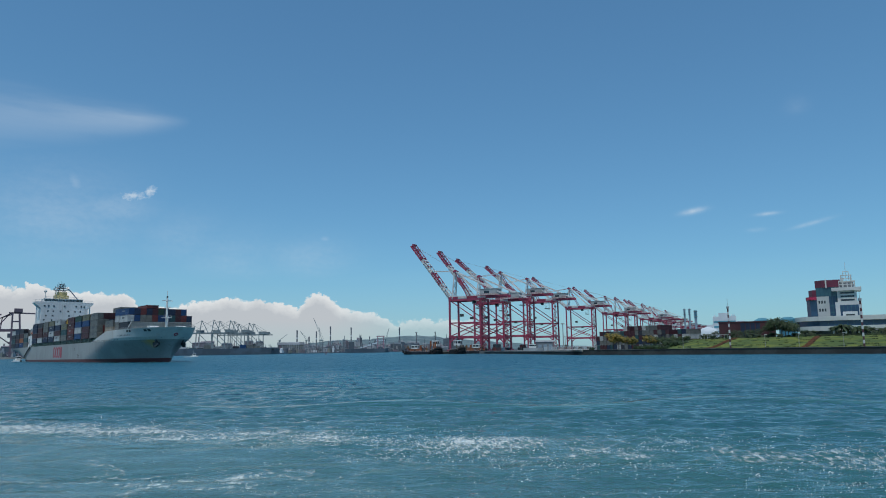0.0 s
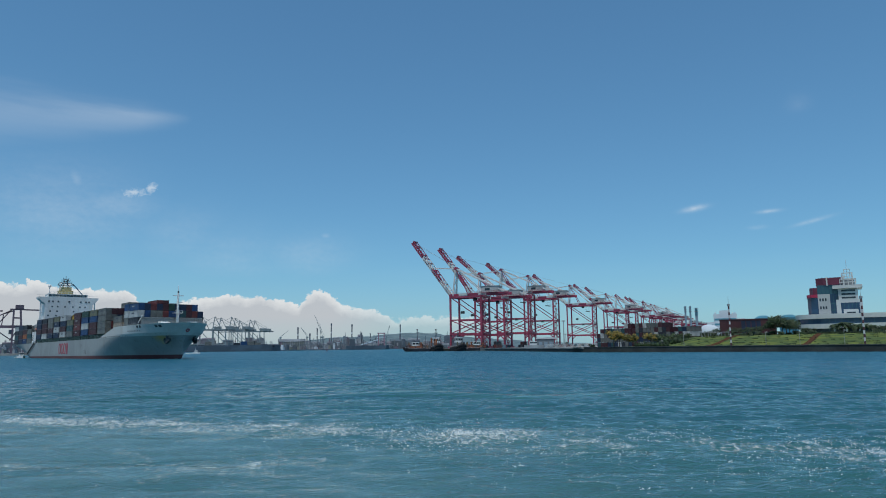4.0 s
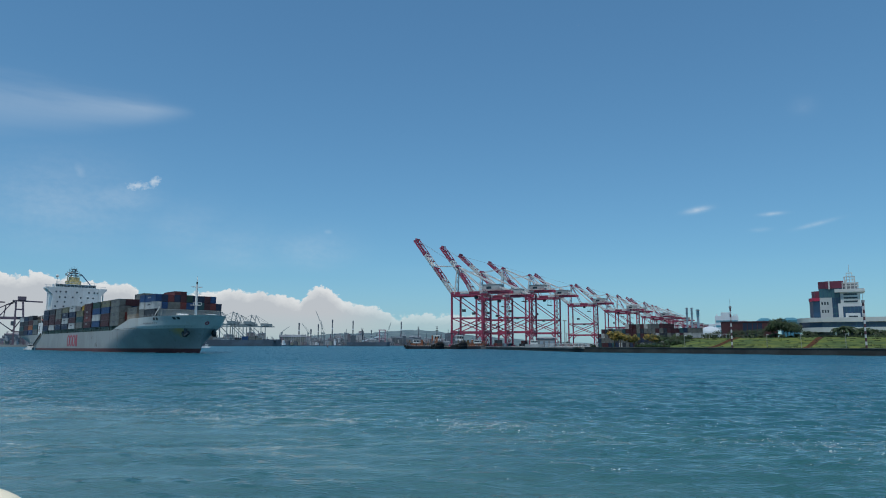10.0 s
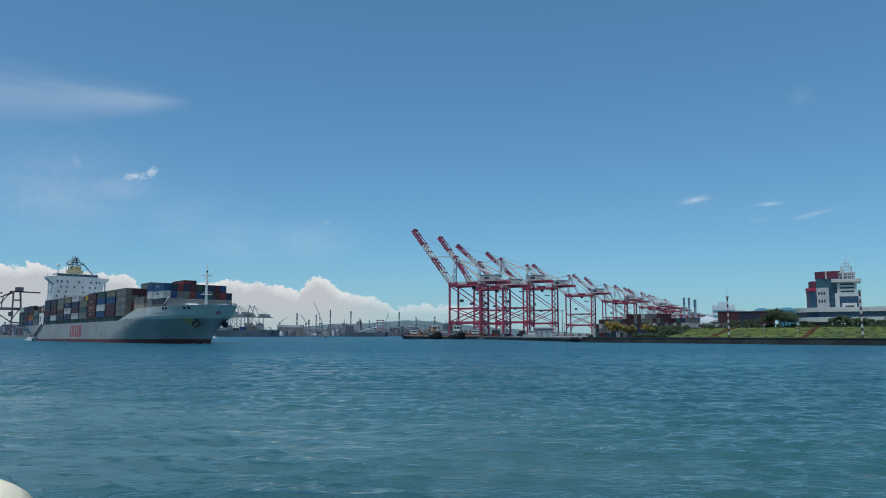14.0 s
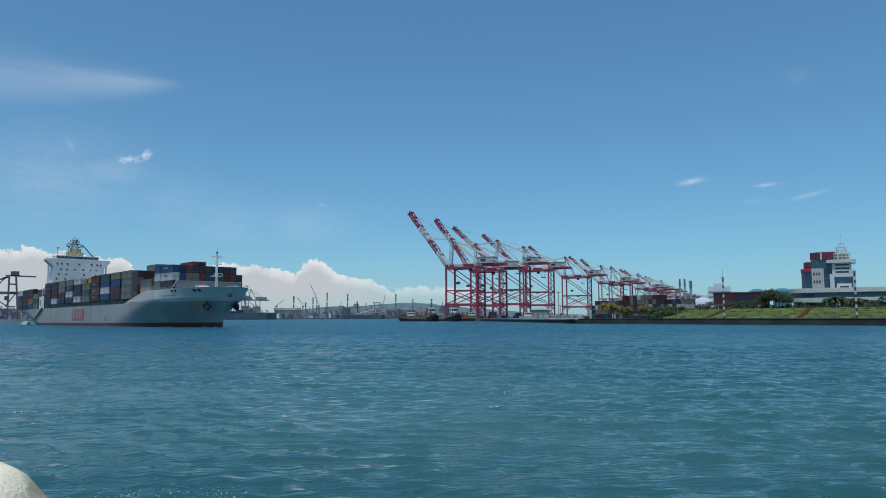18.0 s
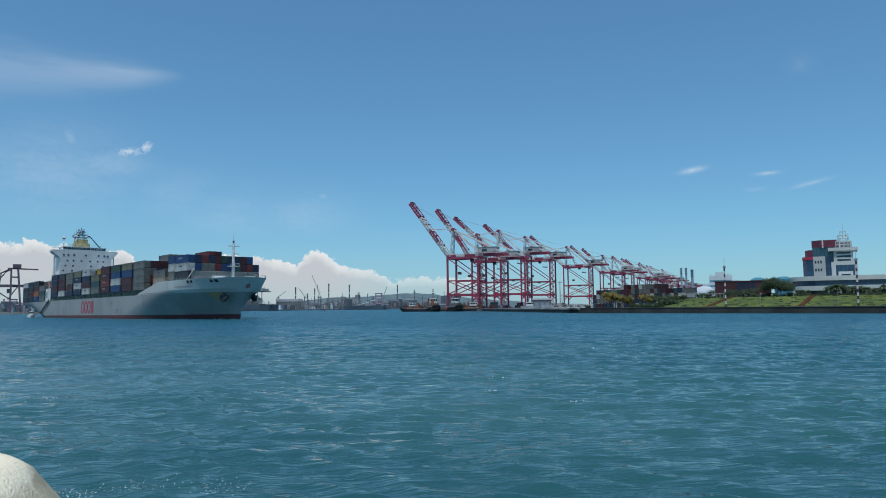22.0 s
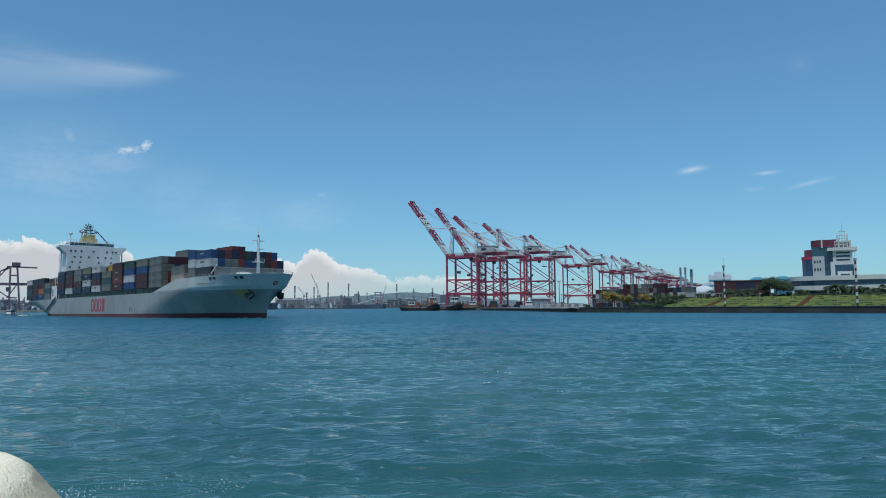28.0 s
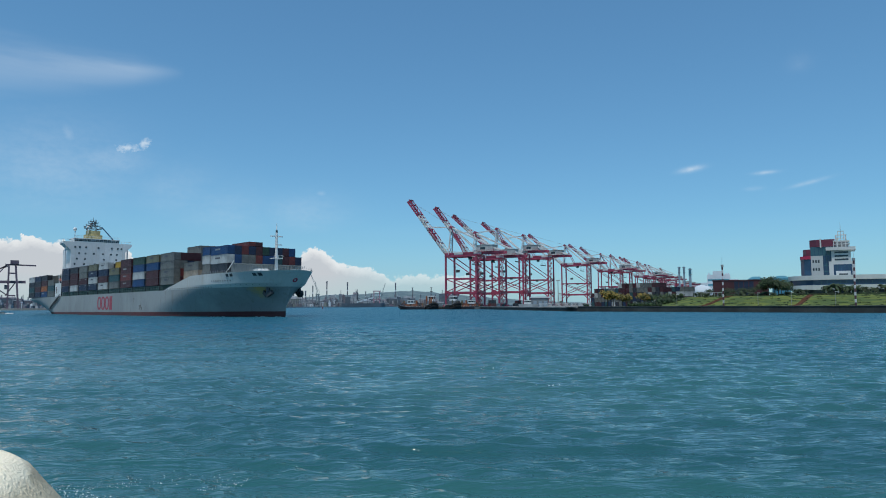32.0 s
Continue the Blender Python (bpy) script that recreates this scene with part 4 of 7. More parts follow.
for t, row in enumerate(FRONT[::-1]):
    for r, colour in enumerate(row):
        if colour:
            put_container(-25.0, -12.5 + 2.5 * r, 11.7 + t * TIER, colour, SHIP)
for r, colour in ((3, "brick"), (4, "maroon")):
    # half-height open containers on top
    put_container(-25.0, -12.5 + 2.5 * r, 11.7 + 4 * TIER, colour, SHIP).matrix_basis @= Matrix.Diagonal((1, 1, 0.5, 1))
for colour, places in rest.items():
    bm = B()
    for x, y, z, ln in places:
        box(bm, x, y - 1.21, z, x + ln, y + 1.21, z + 2.84)
    tagged(part("container_stack", bm, "box_" + colour, SHIP), kind="stuff")

# lashing bridges and the passage along the deck edge
for x, *_ in BAYS[4:]:
    bm = B()
    for y in (-15.9, -13.4, 13.4, 15.9):
        beam(bm, (x - 1.1, y, 9.6), (x - 1.1, y, 16.8), 0.35)
    for z in (12.0, 16.5):
        beam(bm, (x - 1.1, -16, z), (x - 1.1, 16, z), 0.3)
    part("lashing_bridge", bm, "dark_steel", SHIP)
bm = B()
x = -186.0
while x < -60:
    beam(bm, (x, -15.95, 9.6), (x, -15.95, 11.2), 0.22)
    beam(bm, (x + 2.36, -15.95, 11.2), (x, -15.95, 11.2), 0.18)
    beam(bm, (x + 2.36, -15.95, 10.4), (x, -15.95, 10.4), 0.1)
    x += 2.36
part("deck_railing", bm, "deck_green", SHIP)

# deckhouse, bridge and funnel
bm = B()
box(bm, -203, -12.4, 9.7, -189.1, 14.2, 34.2)
house = part("deckhouse", bm, "ship_white", SHIP, "white accommodation block")
bm = B()
prof = [(-16.2, 37.6), (-16.2, 36.6), (-12.4, 33.2), (14.2, 33.2), (17.4, 36.6), (17.4, 37.6)]
va = [bm.verts.new((-195.5, y, z)) for y, z in prof]
vb = [bm.verts.new((-189.11, y, z)) for y, z in prof]
for i in range(6):
    bm.faces.new((va[i], va[(i + 1) % 6], vb[(i + 1) % 6], vb[i]))
bm.faces.new(va)
bm.faces.new(vb[::-1])
part("bridge_wing", bm, "ship_white", SHIP, "white flared bridge wings")
bm = B()
box(bm, -198, -11, 37.6, -189.2, 11, 38.0)
box(bm, -198.2, -11.2, 39.2, -188.9, 11.2, 39.6)
part("wheelhouse", bm, "ship_white", SHIP)
for k in range(11):
    bm = B()
    box(bm, -197.8, -10.8 + k * 1.97, 38.0, -189.35, -10.8 + k * 1.97 + 1.75, 39.2)
    part("bridge_window", bm, "glass_dark", house)
bm = B()
for k in range(12):
    y = -10.9 + k * 1.975
    box(bm, -197.7, y - 0.14, 38.0, -189.3, y + 0.14, 39.2)
part("mullions", bm, "ship_white", house)
for z, ys in ((20.6, (-9.8, -5.2, 1.4, 8.2)), (23.4, (-9.4, -6.2, 3.2, 9.0)), (26.2, (-10.6, -6.2, -1.0, 6.4, 8.8)), (28.9, (-9.6, -5.8, 3.4, 9.6)), (31.7, (-8.6, -5.6, -1.6, 2.8, 6.8, 9.8)), (34.9, (-10.6, -8.4, -5.4, 0.6, 7.2, 10.2, 12.0))):
    for y in ys:
        bm = B()
        box(bm, -189.12 if z < 33 else -189.02, y - 0.42, z - 0.45, -189.04 if z < 33 else -188.94, y + 0.42, z + 0.45)
        part("porthole", bm, "glass_dark", house)
bm = B()
x0 = -206
prism(bm, [(-212, -5.2), (-203.2, -6.2), (-203.2, 3.2), (-212, 2.6)], 9.7, 40.5)
part("funnel", bm, "funnel_yellow", SHIP, "dull yellow funnel casing")
bm = B()
box(bm, -197, -4.6, 39.6, -192.6, 3.4, 42.0)
box(bm, -196.6, -3.7, 42.0, -193.2, 2.5, 44.3)
for y in (-4.0, -2.4, 1.2, 2.8):
    box(bm, -192.6, y - 0.15, 39.6, -192.4, y + 0.15, 41.9)
part("mast_house", bm, "funnel_yellow", SHIP, "pale yellow mast house above the bridge")
bm = B()
for dy in (-1.5, 1.5):
    for dx in (-1.2, 1.2):
        beam(bm, (-195 + dx, -0.6 + dy, 44.3), (-195 + dx * 0.4, -0.6 + dy * 0.4, 49.0), 0.22)
for z, w in ((45.4, 4.4), (46.8, 3.4), (48.2, 2.4), (49.2, 1.6)):
    beam(bm, (-195, -0.6 - w, z), (-195, -0.6 + w, z), 0.3)
    box(bm, -196.2, -0.6 - w * 0.45, z - 0.1, -193.8, -0.6 + w * 0.45, z + 0.1)
    for f in (-1, -0.7, 0.7, 1):
        beam(bm, (-195, -0.6 + w * f, z), (-195, -0.6 + w * f, z + 1.1), 0.16)
    beam(bm, (-194, -0.6 - w * 0.45, z + 0.8), (-194, -0.6 + w * 0.45, z + 0.8), 0.12)
tube(bm, (-195, -0.6, 49.0), (-195, -0.6, 51.4), 0.16, 0.08)
for yy, zz in ((-3.6, 44.6), (1.8, 44.9), (-2.6, 46.3), (1.3, 46.6), (-1.7, 47.6), (0.4, 48.4), (-4.6, 45.8), (3.2, 45.8)):
    box(bm, -195.5, yy - 0.35, zz, -194.5, yy + 0.35, zz + 0.7)
for dz in (0, 1.4, 2.8):
    beam(bm, (-193.8, -2.1 + dz * 0.2, 44.3 + dz), (-193.8, 0.9 - dz * 0.2, 45.7 + dz), 0.14)
    beam(bm, (-193.8, 0.9 - dz * 0.2, 44.3 + dz), (-193.8, -2.1 + dz * 0.2, 45.7 + dz), 0.14)
part("radar_mast", bm, "mast_steel", SHIP, "grey lattice radar mast with aerials")
bm = B()
box(bm, -194.3, -4.4, 47.0, -193.9, 0.6, 47.35)
part("radar_scanner", bm, "crane_white", SHIP)
for y, z, r in ((-9.8, 44.4, 0.9), (-3.6, 45.9, 0.6)):
    bm = B()
    ball(bm, (-193, y, z), r, 1.1, 2)
    tube(bm, (-193, y, 39.6), (-193, y, z), 0.2)
    part("radome", bm, "ship_white", SHIP, smooth=True)
bm = B()
beam(bm, (-190.5, 8.2, 39.6), (-193.5, 3.4, 46.2), 0.5)
part("deck_crane_jib", bm, "tower_blue", SHIP, "blue provision crane jib")
for y in (-15.0, 16.2):
    bm = B()
    tube(bm, (-191, y * 0.97, 24.0), (-191, y * 0.97, 36.0), 0.35, n=8)
    beam(bm, (-191, y * 0.97, 28.0), (-191, y * 0.88, 28.0), 0.3)
    box(bm, -194, min(y, y * 0.86), 23.6, -190, max(y, y * 0.86), 24.0)
    part("wing_strut", bm, "ship_white", SHIP)
bm = B()
for y in range(-16, 17, 2):
    beam(bm, (-189.2, y, 37.6), (-189.2, y, 38.7), 0.12)
beam(bm, (-189.2, -17, 38.7), (-189.2, 17, 38.7), 0.12)
for y in range(-10, 11, 2):
    beam(bm, (-189.0, y, 39.6), (-189.0, y, 40.7), 0.12)
beam(bm, (-189.0, -11, 40.7), (-189.0, 11, 40.7), 0.12)
part("bridge_railing", bm, "ship_white", SHIP)
for y in (-15.6,):
    bm = B()
    box(bm, -201, y - 0.4, 9.6, -190, -13, 16.4)
    part("side_house", bm, "ship_white", SHIP)
    bm = B()
    box(bm, -199.5, y - 0.47, 11.2, -197.5, y - 0.4, 14.6)
    part("side_door", bm, "glass_dark", SHIP)
    bm = B()
    ball(bm, (-192.0, -15.2, 18.0), 1.0, 0.8, 2)
    for v in bm.verts:
        v.co.x = -193.0 + (v.co.x + 192.0) * 3.2
    part("lifeboat", bm, "orange", SHIP, "orange enclosed lifeboat", smooth=True)
    bm = B()
    for xx in (-195.5, -190.5):
        beam(bm, (xx, -15.6, 16.2), (xx, -15.9, 20.6), 0.35)
        beam(bm, (xx, -15.9, 20.6), (xx, -13.8, 21.4), 0.35)
    part("davit", bm, "ship_white", SHIP)
# hanging stairs on the side
bm = B()
for dz in (0, 0.9):
    beam(bm, (-190.5, -16.6, 9.6 + dz), (-207, -16.6, 3.4 + dz), 0.25)
for k in range(28):
    f = k / 27
    beam(bm, (-190.5 - 16.5 * f, -16.7, 9.6 - 6.2 * f), (-190.5 - 16.5 * f, -16.7, 10.5 - 6.2 * f), 0.2)
box(bm, -208.6, -17.2, 3.2, -206.6, -16.3, 3.5)
part("gangway", bm, "dark_steel", SHIP, "dark hanging accommodation ladder")
# the line's mark on the side, as plain red shapes
for k, (x0, x1) in enumerate(((-132.4, -127.6), (-127.4, -122.6), (-122.4, -117.6))):
    bm = B()
    ring = []
    for i in range(24):
        a = math.tau * i / 24
        ca, sn = math.copysign(abs(math.cos(a)) ** 0.8, math.cos(a)), math.copysign(abs(math.sin(a)) ** 0.8, math.sin(a))
        cx, hw = (x0 + x1) / 2, (x1 - x0) / 2
        ring.append([bm.verts.new((cx + ca * hw * q, -16.14 - dy, 5.55 + sn * 2.9 * qz)) for q, qz, dy in ((1, 1, 0), (0.58, 0.72, 0), (0.58, 0.72, 0.05), (1, 1, 0.05))])
    for i in range(24):
        a, b = ring[i], ring[(i + 1) % 24]
        for j in range(4):
            bm.faces.new((a[j], b[j], b[(j + 1) % 4], a[(j + 1) % 4]))
    part("mark", bm, "logo_red", hull)
bm = B()
box(bm, -116.6, -16.19, 2.7, -113.6, -16.11, 8.4)
part("mark", bm, "logo_red", hull)


def side_point(x, z, off=0.06):
    """A point on the starboard shell and the outward normal there."""
    w = half_breadth(x, z)
    dx = (half_breadth(x + 0.3, z) - half_breadth(x - 0.3, z)) / 0.6
    dz = (half_breadth(x, z + 0.3) - half_breadth(x, z - 0.3)) / 0.6
    nrm = Vector((-dx, -1, -dz)).normalized()
    return Vector((x, -w, z)) + nrm * off, nrm


def plate(bm, x, z, w, h, off=0.05, thick=0.08):
    """A small plate lying on the starboard shell."""
    quad = []
    for dx, dz in ((-w / 2, -h / 2), (w / 2, -h / 2), (w / 2, h / 2), (-w / 2, h / 2)):
        p, nn = side_point(x + dx, z + dz, off)
        quad.append((bm.verts.new(p), bm.verts.new(p + nn * thick)))
    bm.faces.new([q[1] for q in quad])
    for i in range(4):
        a, b = quad[i], quad[(i + 1) % 4]
        bm.faces.new((a[0], b[0], b[1], a[1]))


fore = bpy.data.objects["forecastle"]
M["scuff"] = material("scuff", (0.16, 0.12, 0.10), rough=0.8, scale=0.6, vary=0.5)
M["rust_stain"] = material("rust_stain", (0.30, 0.25, 0.13), rough=0.8, scale=0.5, vary=0.4)
for x in (-12.0, -10.2, -1.6, 0.1):
    bm = B()
    plate(bm, x, 13.4, 1.1, 0.9)
    part("fairlead", bm, "dark_steel", fore, "dark mooring opening")
bm = B()
for k in range(9):
    plate(bm, -20.4 + k * 1.15, 11.7, 0.65, 0.5, 0.04, 0.03)
part("lettering", bm, "mark_pale", fore, "faded grey bars of lettering")
for side in (-1, 1):
    p, nn = side_point(-1.2, 8.9, 0.3)
    bm = B()
    tube(bm, p + Vector((0, 0, 1.6)) - nn * 0.4, p + Vector((0, 0, -1.3)) + nn * 0.3, 0.7, 0.5)
    beam(bm, p + Vector((-1.9, 0, -0.4)) + nn * 0.5, p + Vector((0, 0, -1.6)) + nn * 0.6, 1.1)
    beam(bm, p + Vector((1.9, 0.6, -0.4)) + nn * 0.5, p + Vector((0, 0, -1.6)) + nn * 0.6, 1.1)
    if side > 0:
        for v in bm.verts:
            v.co.y *= -1
    part("anchor", bm, "dark_steel", SHIP, "black anchor in its hawse pipe")
def stem_disc(name, r0, r1, front, back, mat, label):
    """A round boss on the raked stem, facing ahead."""
    at, ahead, side = Vector((stem_x(11.6), 0, 11.6)), Vector((0.78, 0, -0.62)), Vector((0, 1, 0))
    up = ahead.cross(side)
    bm = B()
    rings = []
    for r, d in ((r1, front), (r0, front), (r0 * 0.9, back)):
        rings.append([bm.verts.new(at + ahead * d + (side * math.cos(math.tau * k / 20) + up * math.sin(math.tau * k / 20)) * r) for k in range(20)])
    for a, b in zip(rings, rings[1:]):
        for k in range(20):
            bm.faces.new((a[k], a[(k + 1) % 20], b[(k + 1) % 20], b[k]))
    bm.faces.new(rings[-1])
    part(name, bm, mat, fore, label)


stem_disc("stem_boss", 1.15, 0.01, 0.10, -1.3, "bow_white", "white rounded boss on the stem")
stem_disc("bow_emblem", 0.85, 0.36, 0.18, 0.08, "logo_red", "round red emblem on the bow")
for x in [-56 + 1.5 * k for k in range(24)]:
    bm = B()
    plate(bm, x, 9.9, 0.4, 0.35)
    part("scupper", bm, "dark_steel", fore)
for x, z, w2, h2 in ((-82.0, 3.4, 0.5, 1.9), (-80.6, 4.0, 0.35, 1.2), (-79.4, 3.1, 0.4, 1.5), (-88.0, 6.6, 0.3, 1.3)):
    bm = B()
    plate(bm, x, z, w2, h2, 0.012, 0.01)
    part("scuff", bm, "scuff", hull, "dark scuffed paint")
bm = B()
tube(bm, (-6, 0, 14.2), (-6, 0, 27.5), 0.58, 0.36, 12)
tube(bm, (-6, 0, 27.5), (-6, 0, 30.6), 0.18, 0.1)
beam(bm, (-6, -2.2, 26.3), (-6, 2.2, 26.3), 0.35)
box(bm, -7.4, -1.7, 18.9, -4.6, 1.7, 19.1)
for y in (-1.6, 0.0, 1.6):
    beam(bm, (-4.7, y, 19.0), (-4.7, y, 20.0), 0.1)
beam(bm, (-4.7, -1.6, 20.0), (-4.7, 1.6, 20.0), 0.1)
beam(bm, (-4.7, -1.3, 23.4), (-4.7, 1.3, 23.4), 0.3)
beam(bm, (-7, 0.6, 14.2), (-12, 3.0, 20), 0.12)
part("foremast", bm, "ship_white", SHIP, "white tubular foremast with a crosstree")
bm = B()
tube(bm, (-6, 0, 27.4), (-6, 0, 28.3), 0.35)
part("mast_light", bm, "dark_steel", SHIP)
for k in range(26):
    bm = B()
    beam(bm, (-11.6, -12.5 + k, 12.4), (-11.6, -12.5 + k, 17.05), 0.16)
    part("breakwater_post", bm, "hull_grey", SHIP)
bm = B()
beam(bm, (-11.6, -12.8, 17.2), (-11.6, 12.8, 17.2), 0.3)
part("breakwater_rail", bm, "hull_grey", SHIP)
bm = B()
box(bm, -12.1, -12.9, 12.4, -11.8, 12.9, 17.0)
part("breakwater", bm, "hull_grey", SHIP, "ribbed grey breakwater wall")
bm = B()
for k in range(21):
    x0 = -40 + k * 2.0
    w = min(half_breadth(x0, 10.5), half_breadth(x0 + 2, 10.5)) - 0.3
    box(bm, x0, -w, 10.2, x0 + 2, w, 12.5)
part("foredeck", bm, "deck_green", SHIP)
for y in (-6, 6):
    bm = B()
    box(bm, -7, y - 1.6, 12.5, -3.5, y + 1.6, 15.4)
    tube(bm, (-3.6, y - 2, 14.2), (-3.6, y + 2, 14.2), 0.9, n=10)
    part("windlass", bm, "ship_white", SHIP)
bm = B()
beam(bm, (-14.0, -13.7, 14.0), (-9.8, -13.0, 18.0), 0.26)
part("stay_pole", bm, "ship_white", SHIP)
for k in range(46):
    x = -34 + 45 * k / 45
    z = top_edge(x)
    w = half_breadth(x, z) - 0.15
    for y in (-w, w):
        bm = B()
        beam(bm, (x, y, z), (x, y, z + 0.8), 0.07)
        part("rail_post", bm, "crane_grey", SHIP)


def harbour_boat(name, label, length=14.0, mat="ship_white", wake=True):
    b = thing(name, label, "boat")
    bm = B()
    w = length * 0.28
    outline = [(-length / 2, -w / 2), (length * 0.2, -w / 2), (length / 2, 0), (length * 0.2, w / 2), (-length / 2, w / 2)]
    prism(bm, outline, -0.4, 1.3)
    part("hull", bm, mat, b)
    bm = B()
    box(bm, -length * 0.22, -w * 0.33, 1.3, length * 0.16, w * 0.33, 3.4)
    cabin = part("cabin", bm, "ship_white", b)
    bm = B()
    box(bm, -length * 0.20, -w * 0.345, 2.3, length * 0.165, w * 0.345, 3.0)
    part("window", bm, "glass_dark", cabin)
    bm = B()
    tube(bm, (-1, 0, 3.4), (-1, 0, 6.4), 0.09)
    beam(bm, (-1, -0.8, 5.2), (-1, 0.8, 5.2), 0.1)
    part("mast", bm, "ship_white", b)
    if not wake:
        return b
    bm = B()
    for k in range(5):
        x = -length / 2 - 1 - k * 1.5
        ball(bm, (x, math.sin(k * 2.1) * 0.8, 0.1), 0.9 + 0.1 * k, 0.4, 2)
        ball(bm, (x + 3, math.cos(k * 3.3) * 2.2, 0.1), 0.6, 0.5, 2)
    part("wake", bm, "rope_white", b, "white churned wake")
    return b


PILOT = harbour_boat("pilot_boat", "small white pilot boat running beside the ship's stern", 12, "ship_white")
LAUNCH = harbour_boat("launch", "small white launch crossing the fairway", 8)


def waterline_foam():
    """Broken white water along the ship's side."""
    r = random.Random(17)
    bm = B()
    for k in range(260):
        x = -236 + 238 * r.random()
        if noise.noise((x * 0.06, 3.0, 0)) < 0.05 and x < -12:
            continue
        w = half_breadth(x, 0.2) + r.uniform(0.0, 1.1)
        for y in (-w,):
            ball(bm, (x, y, 0.0), r.uniform(0.15, 0.5), 0.5, 1)
    tagged(part("bow_wave", bm, "foam_white", SHIP, "broken white water along the waterline"), kind="stuff")
    bm = B()
    for k in range(120):
        x = -234 - r.random() * 34
        ball(bm, (x, r.uniform(-11, 3), 0.0), r.uniform(0.2, 0.8), 0.35, 1)
    tagged(part("stern_wash", bm, "foam_white", SHIP, "white churned wash behind the stern"), kind="stuff")


M["foam_white"] = material("foam_white", (0.70, 0.75, 0.75), rough=0.9, scale=3, vary=0.15)
waterline_foam()


# ---- control tower building ----
def tower():
    d, c = thing("control_tower", "white, teal and red port control building on a round podium", "building"), None
    cx, cy = at_bearing(29.8, 425)
    d.matrix_basis = Matrix.Translation((cx, cy, 7.15)) @ Matrix.Rotation(radians(-29.8), 4, 'Z')
    # local x to the side as seen from the water, y away from it, z up

    def stadium(x0, x1, y0, y1, n=14):
        r = (y1 - y0) / 2
        pts = [(x0 + r + r * math.cos(a), (y0 + y1) / 2 + r * math.sin(a)) for a in [math.pi / 2 + math.pi * k / n for k in range(n + 1)]]
        return pts + [(x1, y0), (x1, y1)]

    bm = B()
    prism(bm, stadium(-17.5, 62, -17, 9), 0, 3.2)
    part("ground_floor", bm, "glass_dark", d, "dark recessed ground floor")
    bm = B()
    prism(bm, stadium(-19.6, 64, -19, 11), 3.2, 5.6)
    part("lower_band", bm, "tower_white", d, "white curved parapet band")
    bm = B()
    prism(bm, stadium(-19.2, 64, -18.6, 10.6), 5.6, 8.5)
    ribbon = part("window_ribbon", bm, "tower_blue", d, "dark blue ribbon glazing")
    bm = B()
    prism(bm, stadium(-20.0, 64, -19.4, 11.4), 8.3, 10.6)
    part("upper_band", bm, "tower_white", d, "white curved roof band")
    for k in range(24):
        bm = B()
        box(bm, -4 + k * 2.8, -18.72, 5.6, -3.82 + k * 2.8, -18.55, 8.5)
        part("mullion", bm, "tower_teal", ribbon)
    bm = B()
    for k in range(12):
        tube(bm, (-2 + k * 5.5, -18.0, 0), (-2 + k * 5.5, -18.0, 3.2), 0.4)
    part("column", bm, "tower_white", d)
    # main block: curved teal glass with a white stair core and a red crown
    bm = B()
    prism(bm, [(-13.5, -3), (-11.5, -6), (-7.5, -7), (-7.5, 9), (-13.5, 9)], 9.8, 20.6)
    part("glass_drum", bm, "tower_blue", d, "dark blue curved glazing")
    bm = B()
    prism(bm, [(-13.8, -3.2), (-11.7, -6.3), (-7.4, -7.3), (-7.4, 9), (-13.8, 9)], 20.6, 22.4)
    part("sign_band", bm, "sign_red", d, "bright red band with lettering")
    bm = B()
    prism(bm, [(-12.0, -2.8), (-10.0, -6.0), (-6.0, -7.0), (-6, 9), (-12, 9)], 22.4, 26.2)
    part("red_shoulder", bm, "tower_red", d, "dark red cladding")
    bm = B()
    for k in range(4):
        box(bm, -13.0 + k * 1.35, -7.6 + 0.5 * abs(2 - k), 20.9, -12.0 + k * 1.35, -7.3 + 0.5 * abs(2 - k), 22.2)
    part("lettering", bm, "sign_red", d, "red bars of lettering")
    bm = B()
    box(bm, -7.5, -8.2, 9.8, -0.8, 9, 22.3)
    core = part("stair_core", bm, "core_shaded_white", d, "white stair core, toned down for shade, with small square windows")
    for z in (14.8, 19.2):
        for x in (-6.2, -4.7, -3.2):
            bm = B()
            box(bm, x - 0.45, -8.3, z - 0.8, x + 0.45, -8.18, z + 0.8)
            part("window", bm, "glass_dark", core)
    bm = B()
    box(bm, -0.8, -7.6, 9.8, 5.0, 9, 22.3)
    part("glass_bay", bm, "tower_blue", d, "blue glass bay")
    bm = B()
    prism(bm, [(-7.5, -7.4), (6.5, -7.4), (6.5, 9), (-7.5, 9)], 22.3, 27.4)
    part("teal_band", bm, "tower_teal", d, "teal glass upper storey")
    bm = B()
    prism(bm, [(-8.0, -5), (-4.0, -7.8), (6.0, -7.8), (6.0, 9), (-8, 9)], 27.4, 31.4)
    part("red_crown", bm, "tower_red", d, "dark red rooftop storey")
    for x in (-2.2, 7.0):
        bm = B()
        box(bm, x, -8.2, 27.0, x + 0.8, -7.6, 31.8)
        part("fin", bm, "tower_white", d)
    # white stepped tower to the side
    bm = B()
    box(bm, 5.0, -9.4, 9.8, 19.0, 6, 20.2)
    w1 = part("white_block", bm, "tower_white", d, "white stepped block")
    bm = B()
    box(bm, 7.4, -9.5, 10.8, 17.4, -9.38, 18.2)
    part("blue_panel", bm, "tower_blue", w1)
    bm = B()
    box(bm, 8.6, -10.6, 9.8, 16.4, -9.5, 14.0)
    part("porch", bm, "tower_white", w1)
    bm = B()
    box(bm, 10.2, -10.7, 10.9, 15.0, -10.58, 12.4)
